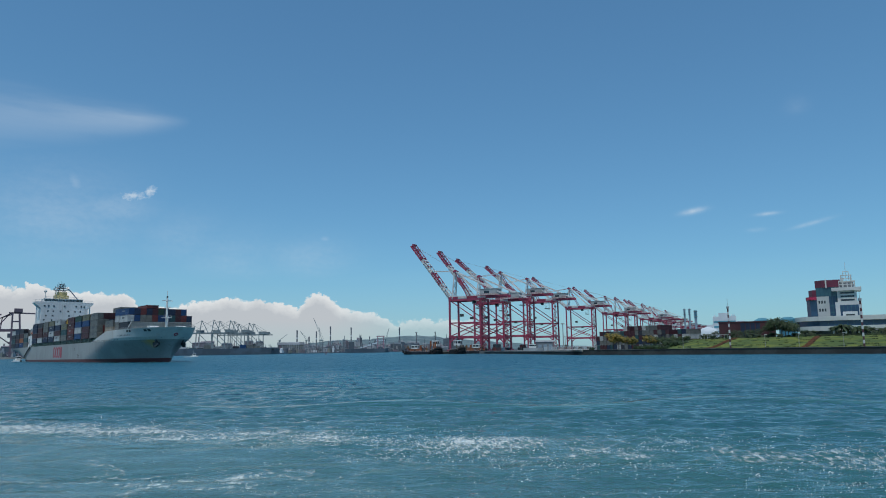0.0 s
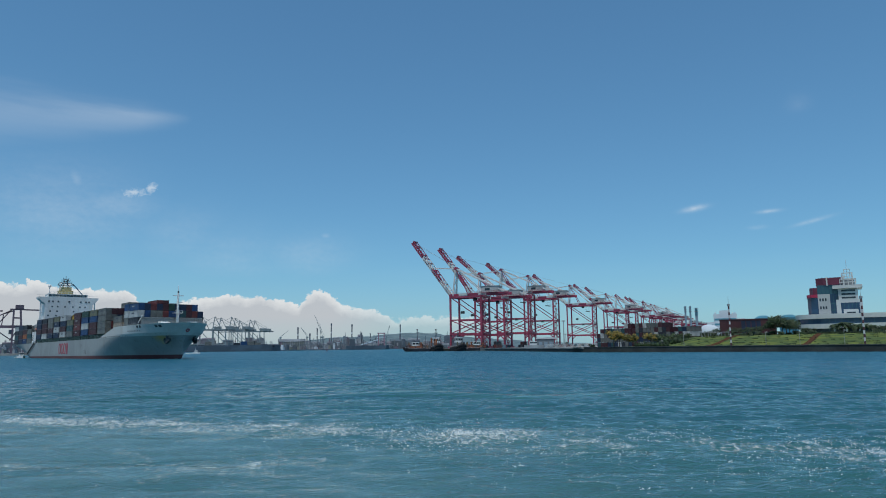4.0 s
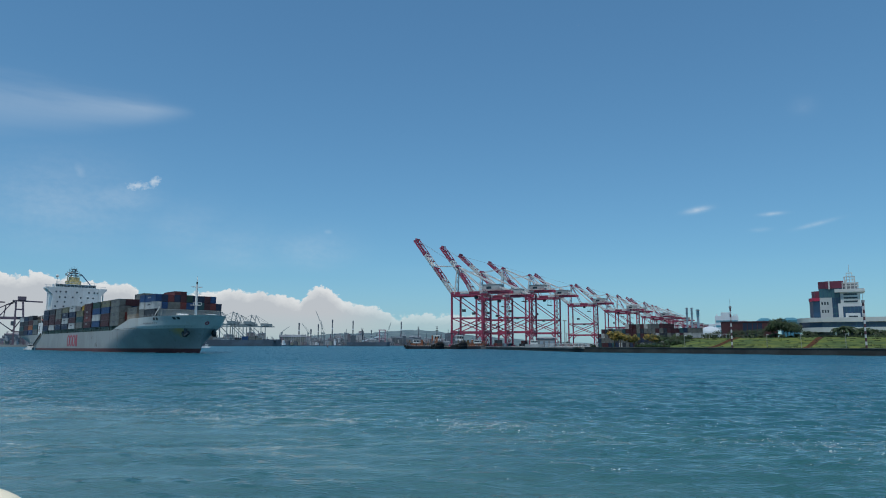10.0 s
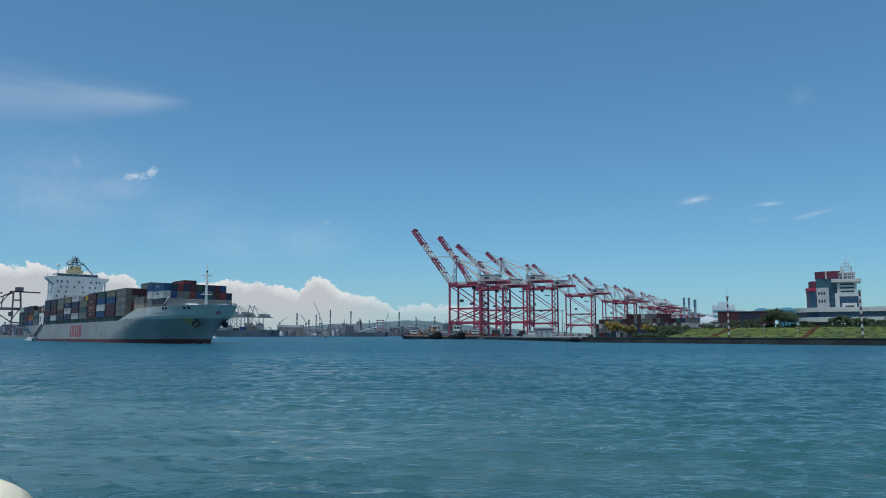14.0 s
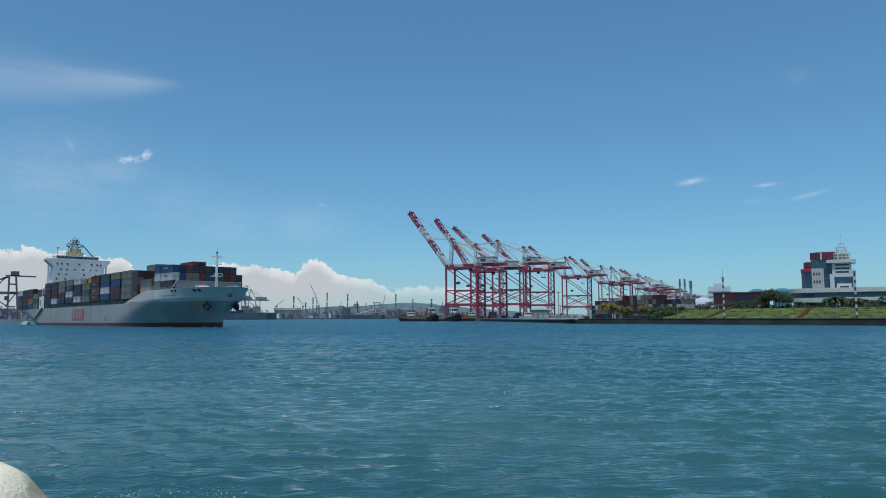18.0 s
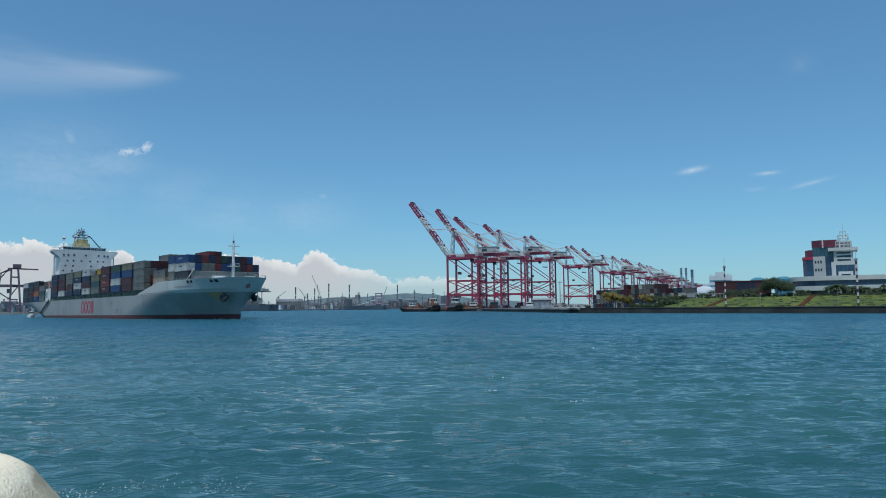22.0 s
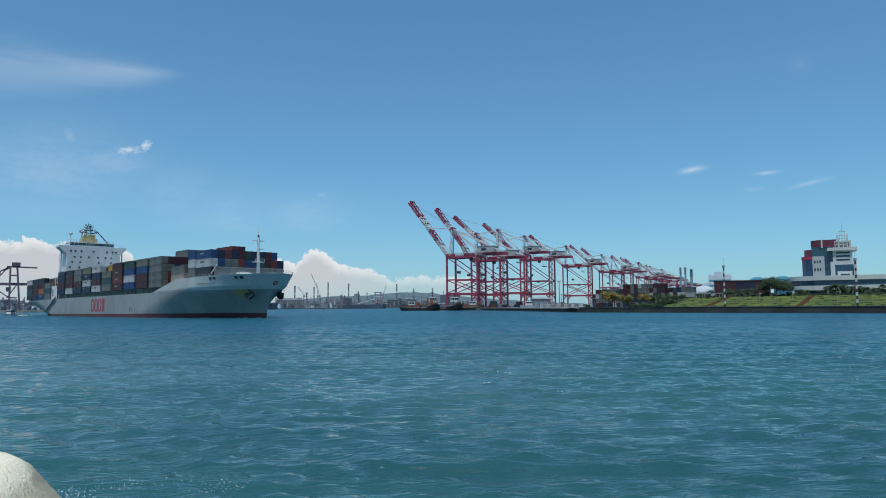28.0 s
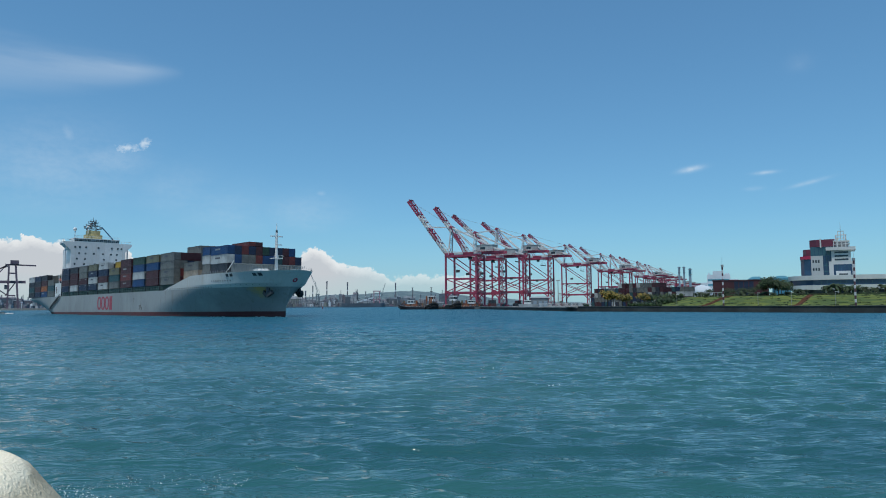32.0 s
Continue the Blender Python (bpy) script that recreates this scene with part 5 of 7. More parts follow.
    part("window", bm, "glass_dark", w1)
    bm = B()
    box(bm, 6.5, -8.8, 20.2, 17.0, 5, 27.2)
    w2 = part("white_shaft", bm, "tower_white", d)
    for z in (20.8, 23.1, 25.3):
        bm = B()
        box(bm, 8.2, -8.9, z, 15.6, -8.78, z + 1.1)
        part("ribbon_window", bm, "glass_dark", w2)
    bm = B()
    box(bm, 3.6, -10.4, 27.2, 19.6, 5.5, 29.2)
    part("roof_slab", bm, "tower_white", d, "white projecting roof slab")
    # lattice crown and spire
    bm = B()
    for x in (8.0, 10.2, 12.4, 14.6, 16.4):
        beam(bm, (x, -8, 29.2), (x, -8, 33.2), 0.42)
        beam(bm, (x, -2, 29.2), (x, -2, 33.2), 0.42)
    for z in (31.2, 33.2):
        beam(bm, (7.7, -8, z), (16.7, -8, z), 0.42)
        beam(bm, (7.7, -2, z), (16.7, -2, z), 0.55)
        for x in (8, 16.4):
            beam(bm, (x, -8, z), (x, -2, z), 0.55)
    part("lattice_crown", bm, "tower_white", d)
    bm = B()
    box(bm, 8.6, -6.5, 29.2, 15.8, -3, 32.6)
    part("plant_room", bm, "far_grey", d)
    bm = B()
    for x in (9.4, 14.8):
        beam(bm, (x, -5, 33.2), (x, -5, 37.2), 0.5)
        beam(bm, (x, -2.5, 33.2), (x, -2.5, 37.2), 0.8)
    beam(bm, (9, -5, 37.2), (15.2, -5, 37.2), 0.55)
    beam(bm, (9, -5, 35.2), (15.2, -5, 35.2), 0.4)
    for x in (10.6, 13.6):
        beam(bm, (x, -5, 34), (x, -5, 39.6), 0.4)
    beam(bm, (10.4, -5, 39.6), (13.8, -5, 39.6), 0.45)
    part("lantern_frame", bm, "tower_white", d)
    bm = B()
    tube(bm, (12.1, -5, 33), (12.1, -5, 45.5), 0.22, 0.08)
    part("spire", bm, "tower_white", d)
    bm = B()
    box(bm, 0.5, -17.0, 9.8, 4.5, -14, 11.0)
    part("skylight", bm, "ship_white", d, "white rooftop skylight")
    for z in (13.4, 17.0):
        bm = B()
        box(bm, -0.8, -7.72, z - 0.2, 5.0, -7.58, z + 0.2)
        part("transom", bm, "tower_teal", d)
    for x in (1.1, 3.0):
        bm = B()
        box(bm, x - 0.12, -7.76, 9.9, x + 0.12, -7.6, 22.2)
        part("transom", bm, "tower_teal", d)
    for k in range(6):
        bm = B()
        box(bm, -5.4 + k * 2.2, -7.56, 22.5, -5.2 + k * 2.2, -7.4, 27.2)
        part("mullion", bm, "tower_blue", d)
    for k in range(4):
        bm = B()
        box(bm, 9.2 + k * 2.1, -9.62, 10.8, 9.4 + k * 2.1, -9.5, 18.2)
        part("panel_bar", bm, "tower_teal", d)
    tall = ("transom", "mullion", "glass_drum", "sign_band", "red_shoulder", "lettering", "stair_core", "glass_bay", "teal_band", "red_crown", "fin")
    for o in d.children_recursive:
        if min(v.co.z for v in o.data.vertices) > 9.7:
            left = o.name.split(".")[0] in tall or (o.parent and o.parent.name.startswith("stair_core"))
            for v in o.data.vertices:
                v.co.x = -13.8 + (v.co.x + 13.8) * 0.845 - (0 if left else 2.2)
                v.co.z = 9.5 + (v.co.z - 9.8) * (0.95 if left else 0.83)
    return d


tower()


# ---- posts, lamps and paths on the lawn ----
def striped_mast(s, b, top, bands):
    q = wall_line(s, b)
    z0 = lawn_height(s, b)
    m = thing("striped_mast", "tall dark red and white banded navigation mast", "mast", Matrix.Translation((q.x, q.y, z0)), "navigation masts")
    for k in range(bands):
        bm = B()
        h = (top - z0) / bands
        tube(bm, (0, 0, k * h), (0, 0, (k + 1) * h), 0.32, 0.32, 10)
        part("band", bm, "crane_white" if k % 2 else "maroon", m)
    bm = B()
    box(bm, -0.4, -0.4, top - z0, 0.4, 0.4, top - z0 + 0.9)
    tube(bm, (0, 0, top - z0 + 0.9), (0, 0, top - z0 + 4.0), 0.06)
    part("lantern", bm, "crane_grey", m)
    return m


def on_wall(az):
    """How far along the seawall a bearing meets it."""
    a, d = Vector((70, 343)), Vector((83, -105)).normalized()
    t = math.tan(radians(az))
    return (t * a.y - a.x) / (d.x - t * d.y)


striped_mast(on_wall(22.43), 1.5, 18.6, 13)
striped_mast(on_wall(31.22), 1.5, 18.6, 13)


def lamp_post(s, b, h):
    q = wall_line(s, b)
    m = thing("lamp_post", "white garden lamp post on the lawn", "lamp post", Matrix.Translation((q.x, q.y, lawn_height(s, b))), "lawn lamps")
    bm = B()
    tube(bm, (0, 0, 0), (0, 0, h), 0.1, 0.07)
    part("post", bm, "crane_grey", m)
    bm = B()
    box(bm, -0.1, -0.1, h, 0.9, 0.1, h + 0.16)
    part("lamp_head", bm, "ship_white", m)


for az in (24.3, 29.5, 18.4, 26.6, 33.3):
    lamp_post(on_wall(az), 8, 5.2)


def path(s0, s1):
    bm = B()
    n = 24
    for k in range(n):
        f0 = k / n
        sA, bA = s0 + (s1 - s0) * f0, 3 + 62 * f0
        q = [wall_line(sA + o, bA + p) for o, p in ((0, 0), (1.5, 0), (1.5, 2.6), (0, 2.6))]
        prism(bm, [tuple(p.xy) for p in q], lawn_height(sA, bA) - 0.6, lawn_height(sA, bA + 2.4) + 0.22)
    single("garden_steps", bm, "brick_path", "red-brown brick steps climbing the lawn", "steps", "lawn steps")


path(on_wall(20.4), on_wall(20.4) - 20)
path(on_wall(27.0), on_wall(27.0) - 20)


# ---- plants ----
def clump(bm, at, r, rnd, count, size=0.5):
    """Loose leaves scattered through a rough ball."""
    for _ in range(count):
        v = Vector((rnd.gauss(0, 1), rnd.gauss(0, 1), rnd.gauss(0, 0.8)))
        v = v.normalized() * r * rnd.uniform(0.45, 1.05)
        p = Vector(at) + v
        a = Vector((rnd.uniform(-1, 1), rnd.uniform(-1, 1), rnd.uniform(-1, 1))).normalized() * size * rnd.uniform(0.6, 1.3)
        b = a.orthogonal().normalized() * size * 0.55
        q = [bm.verts.new(p + c) for c in (-a, b, a, -b)]
        bm.faces.new(q)


def tree_thing(name, label, x, y, z, h, spread, mat, seed, group=""):
    rnd = random.Random(seed)
    t = thing(name, label, "tree", Matrix.Translation((x, y, z)), group)
    bm = B()
    tube(bm, (0, 0, -0.2), (0.1, 0, h * 0.45), 0.035 * h, 0.022 * h, 7)
    crown = B()
    for k in range(7):
        a = math.tau * k / 7 + rnd.uniform(-0.3, 0.3)
        q = Vector((math.cos(a) * spread * rnd.uniform(0.3, 0.62), math.sin(a) * spread * rnd.uniform(0.3, 0.62), h * rnd.uniform(0.55, 0.9)))
        tube(bm, (0.1, 0, h * 0.42), q, 0.014 * h, 0.006 * h, 5)
        clump(crown, q, spread * rnd.uniform(0.26, 0.42), rnd, 85, h * 0.055)
    clump(crown, (0, 0, h * 0.72), spread * 0.5, rnd, 130, h * 0.055)
    part("trunk", bm, "bark", t)
    part("crown", crown, mat, t)
    return t


def palm(x, y, z, h, seed):
    rnd = random.Random(seed)
    t = thing("palm_tree", "small palm with arching dark green fronds by the podium", "palm", Matrix.Translation((x, y, z)), "palms")
    bm = B()
    tube(bm, (0, 0, -0.2), (0.15, 0, h * 0.62), 0.22, 0.16, 7)
    part("trunk", bm, "bark", t)
    for k in range(24):
        a, lift = math.tau * k / 12 + rnd.uniform(-0.2, 0.2), rnd.uniform(0.0, 1.2)
        bm = B()
        prev = None
        for i in range(6):
            f = i / 5
            r = h * 0.46 * f
            p = Vector((0.15 + math.cos(a) * r, math.sin(a) * r, h * 0.62 + h * 0.38 * (lift * f - 1.15 * f * f)))
            w = 0.8 * math.sin(math.pi * min(0.97, f + 0.12)) + 0.05
            s = Vector((-math.sin(a), math.cos(a), 0)) * w
            cur = (bm.verts.new(p - s - Vector((0, 0, w * 0.5))), bm.verts.new(p), bm.verts.new(p + s - Vector((0, 0, w * 0.5))))
            if prev:
                bm.faces.new((prev[0], cur[0], cur[1], prev[1]))
                bm.faces.new((prev[1], cur[1], cur[2], prev[2]))
            prev = cur
        part("frond", bm, "leaf_dark", t)
    return t


rnd = random.Random(5)
for k, (az, dist, h) in enumerate(((29.6, 372, 6.0), (30.0, 370, 7.0), (30.35, 374, 6.5), (31.0, 371, 5.6), (31.35, 372, 6.0), (31.9, 373, 5.0), (33.1, 371, 6.2), (33.6, 372, 6.0), (27.6, 372, 4.2), (28.1, 374, 4.0), (32.5, 372, 4.6))):
    palm(*at_bearing(az, dist), 6.6, h * 1.2, k)
for k, (az, dist, h, sp) in enumerate(((25.3, 384, 6.0, 3.8), (25.7, 380, 8.2, 5.0), (26.15, 382, 7.6, 4.8), (26.6, 385, 6.2, 4.4), (27.0, 384, 5.4, 3.6), (24.0, 390, 3.6, 3.4), (24.6, 390, 3.8, 3.6), (23.3, 390, 3.4, 3.4), (22.7, 392, 3.6, 3.0), (21.6, 390, 3.4, 3.0), (25.5, 392, 7.0, 4.6), (26.4, 390, 7.2, 4.6), (26.85, 380, 5.6, 4.0))):
    tree_thing("tree", "dense dark green round-crowned tree on the terrace", *at_bearing(az, dist), 7.1, h * 1.15, sp * 1.1, "leaf_dark", 40 + k, "terrace trees")
for k, (az, dist, h, sp) in enumerate(((13.85, 372, 8.8, 4.6), (14.3, 368, 8.6, 4.2), (15.0, 374, 6.6, 4.0), (15.4, 372, 6.2, 3.8), (16.7, 378, 6.8, 4.6), (17.2, 380, 6.0, 4.2), (17.9, 392, 6.6, 4.4), (18.6, 398, 7.0, 4.4), (19.3, 400, 6.8, 4.2))):
    tree_thing("tree", "small tree with yellow blossom on the quay", *at_bearing(az, dist), 2.2, h, sp, "leaf_gold" if k < 5 else "leaf_mid", 60 + k, "blossom trees")


def hedge(name, az0, az1, dist, z, h, seed, mat="shrub_green"):
    rnd = random.Random(seed)
    bm = B()
    a = az0
    while a < az1:
        x, y = at_bearing(a, dist + rnd.uniform(-2, 2))
        r = h * rnd.uniform(0.5, 0.7)
        clump(bm, (x, y, z + r * 0.7), r, rnd, 60, 0.34)
        ball(bm, (x, y, z + r * 0.5), r * 0.7, 0.9, 1)
        a += math.degrees(h * 0.55 / dist)
    single(name, bm, mat, "clipped dark green shrubs along the quay", "shrubs", kind="stuff")


hedge("hedge", 15.6, 18.1, 352, 2.2, 2.6, 1)
hedge("hedge", 17.9, 20.3, 372, 3.5, 4.2, 2)
hedge("hedge", 12.1, 12.4, 366, 2.2, 2.0, 3)
hedge("hedge", 20.9, 27.1, 386, 6.6, 1.3, 4)
hedge("hedge", 27.2, 34.0, 368, 7.0, 1.3, 5)
for k in range(16):
    az = 20.6 + k * 0.42 + 0.13 * math.sin(k * 5.1)
    palm(*at_bearing(az, 381 + 3 * math.sin(k * 2.3)), 5.9, 4.3 + 0.9 * math.sin(k * 1.7), 90 + k)


def low_shrubs():
    rnd = random.Random(9)
    bm = B()
    for row in range(7):
        b = 6 + row * 9
        s = 46.0 - row * 6
        while s < 165:
            s += rnd.choice((3, 5, 7, 9))
            q = wall_line(s, b + rnd.uniform(-1.5, 1.5))
            for j in range(rnd.randint(2, 7)):
                p = wall_line(s + j * 0.62, b - j * 0.42 + rnd.uniform(-0.3, 0.3))
                clump(bm, (p.x, p.y, lawn_height(s, b) + 0.12), 0.26, rnd, 9, 0.16)
                ball(bm, (p.x, p.y, lawn_height(s, b) + 0.06), 0.24, 0.7, 1)
    single("low_shrubs", bm, "shrub_green", "low dark shrubs dotted in rows over the lawn", "shrubs", kind="stuff")


low_shrubs()


def pergola():
    m = thing("pergola", "pale timber pergola along the top of the lawn", "pergola", facing(21.7, 379, 6.0))
    for k in range(11):
        bm = B()
        beam(bm, (-8 + k * 1.6, 0, 0), (-8 + k * 1.6, 0, 3.0), 0.28)
        part("post", bm, "crane_grey", m)
    for y in (-0.4, 0.4):
        bm = B()
        beam(bm, (-8.6, y, 3.1), (8.6, y, 3.1), 0.25)
        part("rail", bm, "crane_grey", m)


# ---- behind the lawn: sheds, tanks, chimneys ----


def facing(az, dist, z=0.0):
    x, y = at_bearing(az, dist)
    return Matrix.Translation((x, y, z)) @ Matrix.Rotation(radians(-az), 4, 'Z')


pergola()
w = 450 * math.tan(radians(3.9))
shed = thing("warehouse", "long dark red warehouse behind the trees", "warehouse", facing(23.8, 450, 7.0))
bm = B()
box(bm, -w / 2, 0, 0, w / 2, 30, 10.2)
part("wall", bm, "shed_red", shed)
bm = B()
box(bm, -w / 2 - 0.4, -0.4, 10.2, w / 2 + 0.4, 30, 10.7)
part("roof", bm, "shed_red", shed)
for k in range(11):
    bm = B()
    box(bm, -w / 2 + 1 + k * 2.75, -0.12, 1.0, -w / 2 + 3.3 + k * 2.75, -0.02, 9.6)
    part("wall_panel", bm, "box_navy" if 3 < k < 8 else "box_maroon" if k % 2 else "shed_red", shed)
for az, r, top, dist in ((24.9, 6.2, 25.2, 620), (26.62, 6.8, 25.4, 620)):
    x, y = at_bearing(az, dist)
    t = thing("storage_tank", "pale blue cylindrical storage tank with a shallow dome", "tank", Matrix.Translation((x, y, 2.2)), "storage tanks")
    bm = B()
    tube(bm, (0, 0, 0), (0, 0, top - 4), r, r, 28)
    part("shell", bm, "tank_blue", t)
    bm = B()
    tube(bm, (0, 0, top - 4), (0, 0, top - 2), r, r * 0.45, 28)
    part("dome", bm, "tank_blue", t)
dome = thing("storage_dome", "white domed storage shed behind the warehouse", "shed", facing(21.05, 600, 2.2))
bm = B()
tube(bm, (0, 0, 0), (0, 0, 10.5), 8.5, 8.5, 28)
part("wall", bm, "far_white", dome)
bm = B()
ball(bm, (0, 0, 10.5), 8.45, 0.72, 3)
part("roof", bm, "far_white", dome, smooth=True)
bld = thing("office_block", "pale grey-blue office block in the distance", "building", facing(22.3, 600, 2.2))
bm = B()
box(bm, -9, 0, 0, 8.5, 14, 24.8)
part("wall", bm, "far_white", bld)
bm = B()
box(bm, -14, 2, 0, -9.1, 12, 18.5)
part("wing", bm, "far_white", bld)
bm = B()
box(bm, -4.5, 1, 24.8, 3.5, 9, 27.6)
for x in (-7.5, 5.5, 7.2):
    box(bm, x - 0.5, 2, 24.8, x + 0.5, 5, 26.2)
part("roof_house", bm, "far_white", bld)
bm = B()
box(bm, 8.6, 1, 0, 14.5, 13, 21.0)
part("wing", bm, "far_white", bld)
for j in range(4):
    bm = B()
    box(bm, -13.6, 1.86, 3 + j * 3.9, -9.4, 1.96, 4.8 + j * 3.9)
    part("window", bm, "tank_blue", bld)
for j in range(5):
    bm = B()
    box(bm, -8.4, -0.12, 4 + j * 3.9, 7.9, -0.02, 5.6 + j * 3.9)
    part("window", bm, "tank_blue", bld)
for az, el, dist, r in ((19.42, 2.93, 1250, 1.5), (19.78, 2.93, 1250, 1.5), (20.22, 2.78, 1150, 1.9)):
    x, y = at_bearing(az, dist)
    top = height(el, dist)
    c = thing("chimney", "tall power station chimney with a dark band", "chimney", Matrix.Translation((x, y, 2.2)), "power station chimneys")
    bm = B()
    tube(bm, (0, 0, 0), (0, 0, top - 14), r * 1.1, r, 14)
    part("stack", bm, "far_blue", c)
    bm = B()
    tube(bm, (0, 0, top - 14), (0, 0, top - 2.2), r * 1.04, r * 1.04, 14)
    part("band", bm, "far_blue" if az < 20 else "tank_blue", c)
    for k in range(3):
        bm = B()
        tube(bm, (0, 0, top - 12 + k * 4), (0, 0, top - 11.4 + k * 4), r * 1.7, r * 1.7, 12)
        part("gallery", bm, "far_grey" if az < 20 else "far_light", c)

for az, el, dist in ((9.95, 1.95, 640), (10.1, 0.9, 900), (13.6, 1.3, 560)):
    x, y = at_bearing(az, dist)
    top = height(el, dist) - 2.2
    lm = thing("light_mast", "tall grey terminal floodlight mast", "light mast", Matrix.Translation((x, y, 2.2)), "floodlight masts")
    bm = B()
    tube(bm, (0, 0, 0), (0, 0, top), 0.55, 0.3, 8)
    part("pole", bm, "crane_grey", lm)
    bm = B()
    box(bm, -1.6, -1.0, top, 1.6, 1.0, top + 0.9)
    part("lamp_rack", bm, "crane_grey", lm)

# container yard behind the quay
YARD_COLOURS = ["grey", "grey", "maroon", "maroon", "dark", "dark", "navy", "grey", "pale", "dark", "maroon", "teal"]


def yard():
    rnd = random.Random(21)
    d0 = Vector(at_bearing(12.7, 470))
    d1 = Vector(at_bearing(20.0, 430))
    way = (d1 - d0).normalized()
    nrm = Vector((-way.y, way.x))
    turn = math.degrees(math.atan2(way.y, way.x))
    length = (d1 - d0).length
    n = int(length / 2.75)
    for k in range(n):
        f = k / n
        tiers = 4 if f < 0.3 else 5 if f < 0.7 else 4
        tiers = tiers - (rnd.random() < 0.25)
        for t in range(tiers):
            q = d0 + way * (k * 2.75)
            ob = new("freight_container", container_mesh(rnd.choice(YARD_COLOURS), 12.19))
            ob.matrix_basis = pose(q.x, q.y, 2.2 + t * 2.9, 0, 0, turn + 90)
            tagged(ob, "stacked steel freight container in the terminal yard", "container", "yard containers")


yard()

def berth_boxes():
    rnd = random.Random(77)
    for k in range(26):
        s = -30 + k * 13 + rnd.uniform(-4, 4)
        q = Vector((11.5, 657.0)) + U * s + V * rnd.uniform(8, 52)
        for t in range(rnd.choice((1, 1, 2))):
            ob = new("freight_container", container_mesh(rnd.choice(("maroon", "brick", "pale", "grey", "dark", "teal")), rnd.choice((12.19, 6.06))))
            ob.matrix_basis = pose(q.x, q.y, 2.2 + t * 2.84, 0, 0, 62)
            tagged(ob, "steel freight container set down under the quay cranes", "container", "berth containers")


berth_boxes()
bm = B()
for k in range(46):
    x, y = at_bearing(8.4 + k * 0.092, 395)
    tube(bm, (x, y, 2.2), (x, y, 4.4), 0.13, n=5)
    x2, y2 = at_bearing(8.4 + (k + 1) * 0.092, 395)
    beam(bm, (x, y, 4.2), (x2, y2, 4.2), 0.1)
single("fence", bm, "crane_white", "pale post fence along the quay edge", "fence")
hut = thing("quay_shed", "pale grey quayside shed under the cranes", "shed", facing(8.5, 520, 2.2))
bm = B()
box(bm, -7, 0, 0, 6, 9, 6.2)
part("wall", bm, "far_grey", hut)
bm = B()
va = [bm.verts.new((px, py, pz)) for px in (-7.5, 6.5) for py, pz in ((-0.5, 6.2), (4.5, 7.4), (9.5, 6.2))]
for f in ((0, 3, 4, 1), (1, 4, 5, 2), (0, 1, 2), (3, 5, 4)):
    bm.faces.new([va[i] for i in f])
part("roof", bm, "far_light", hut)
for x in (-5.2, -1.4, 2.4):
    bm = B()
    box(bm, x, -0.12, 0.1, x + 2.4, -0.02, 4.2)
    part("door", bm, "far_blue", hut)


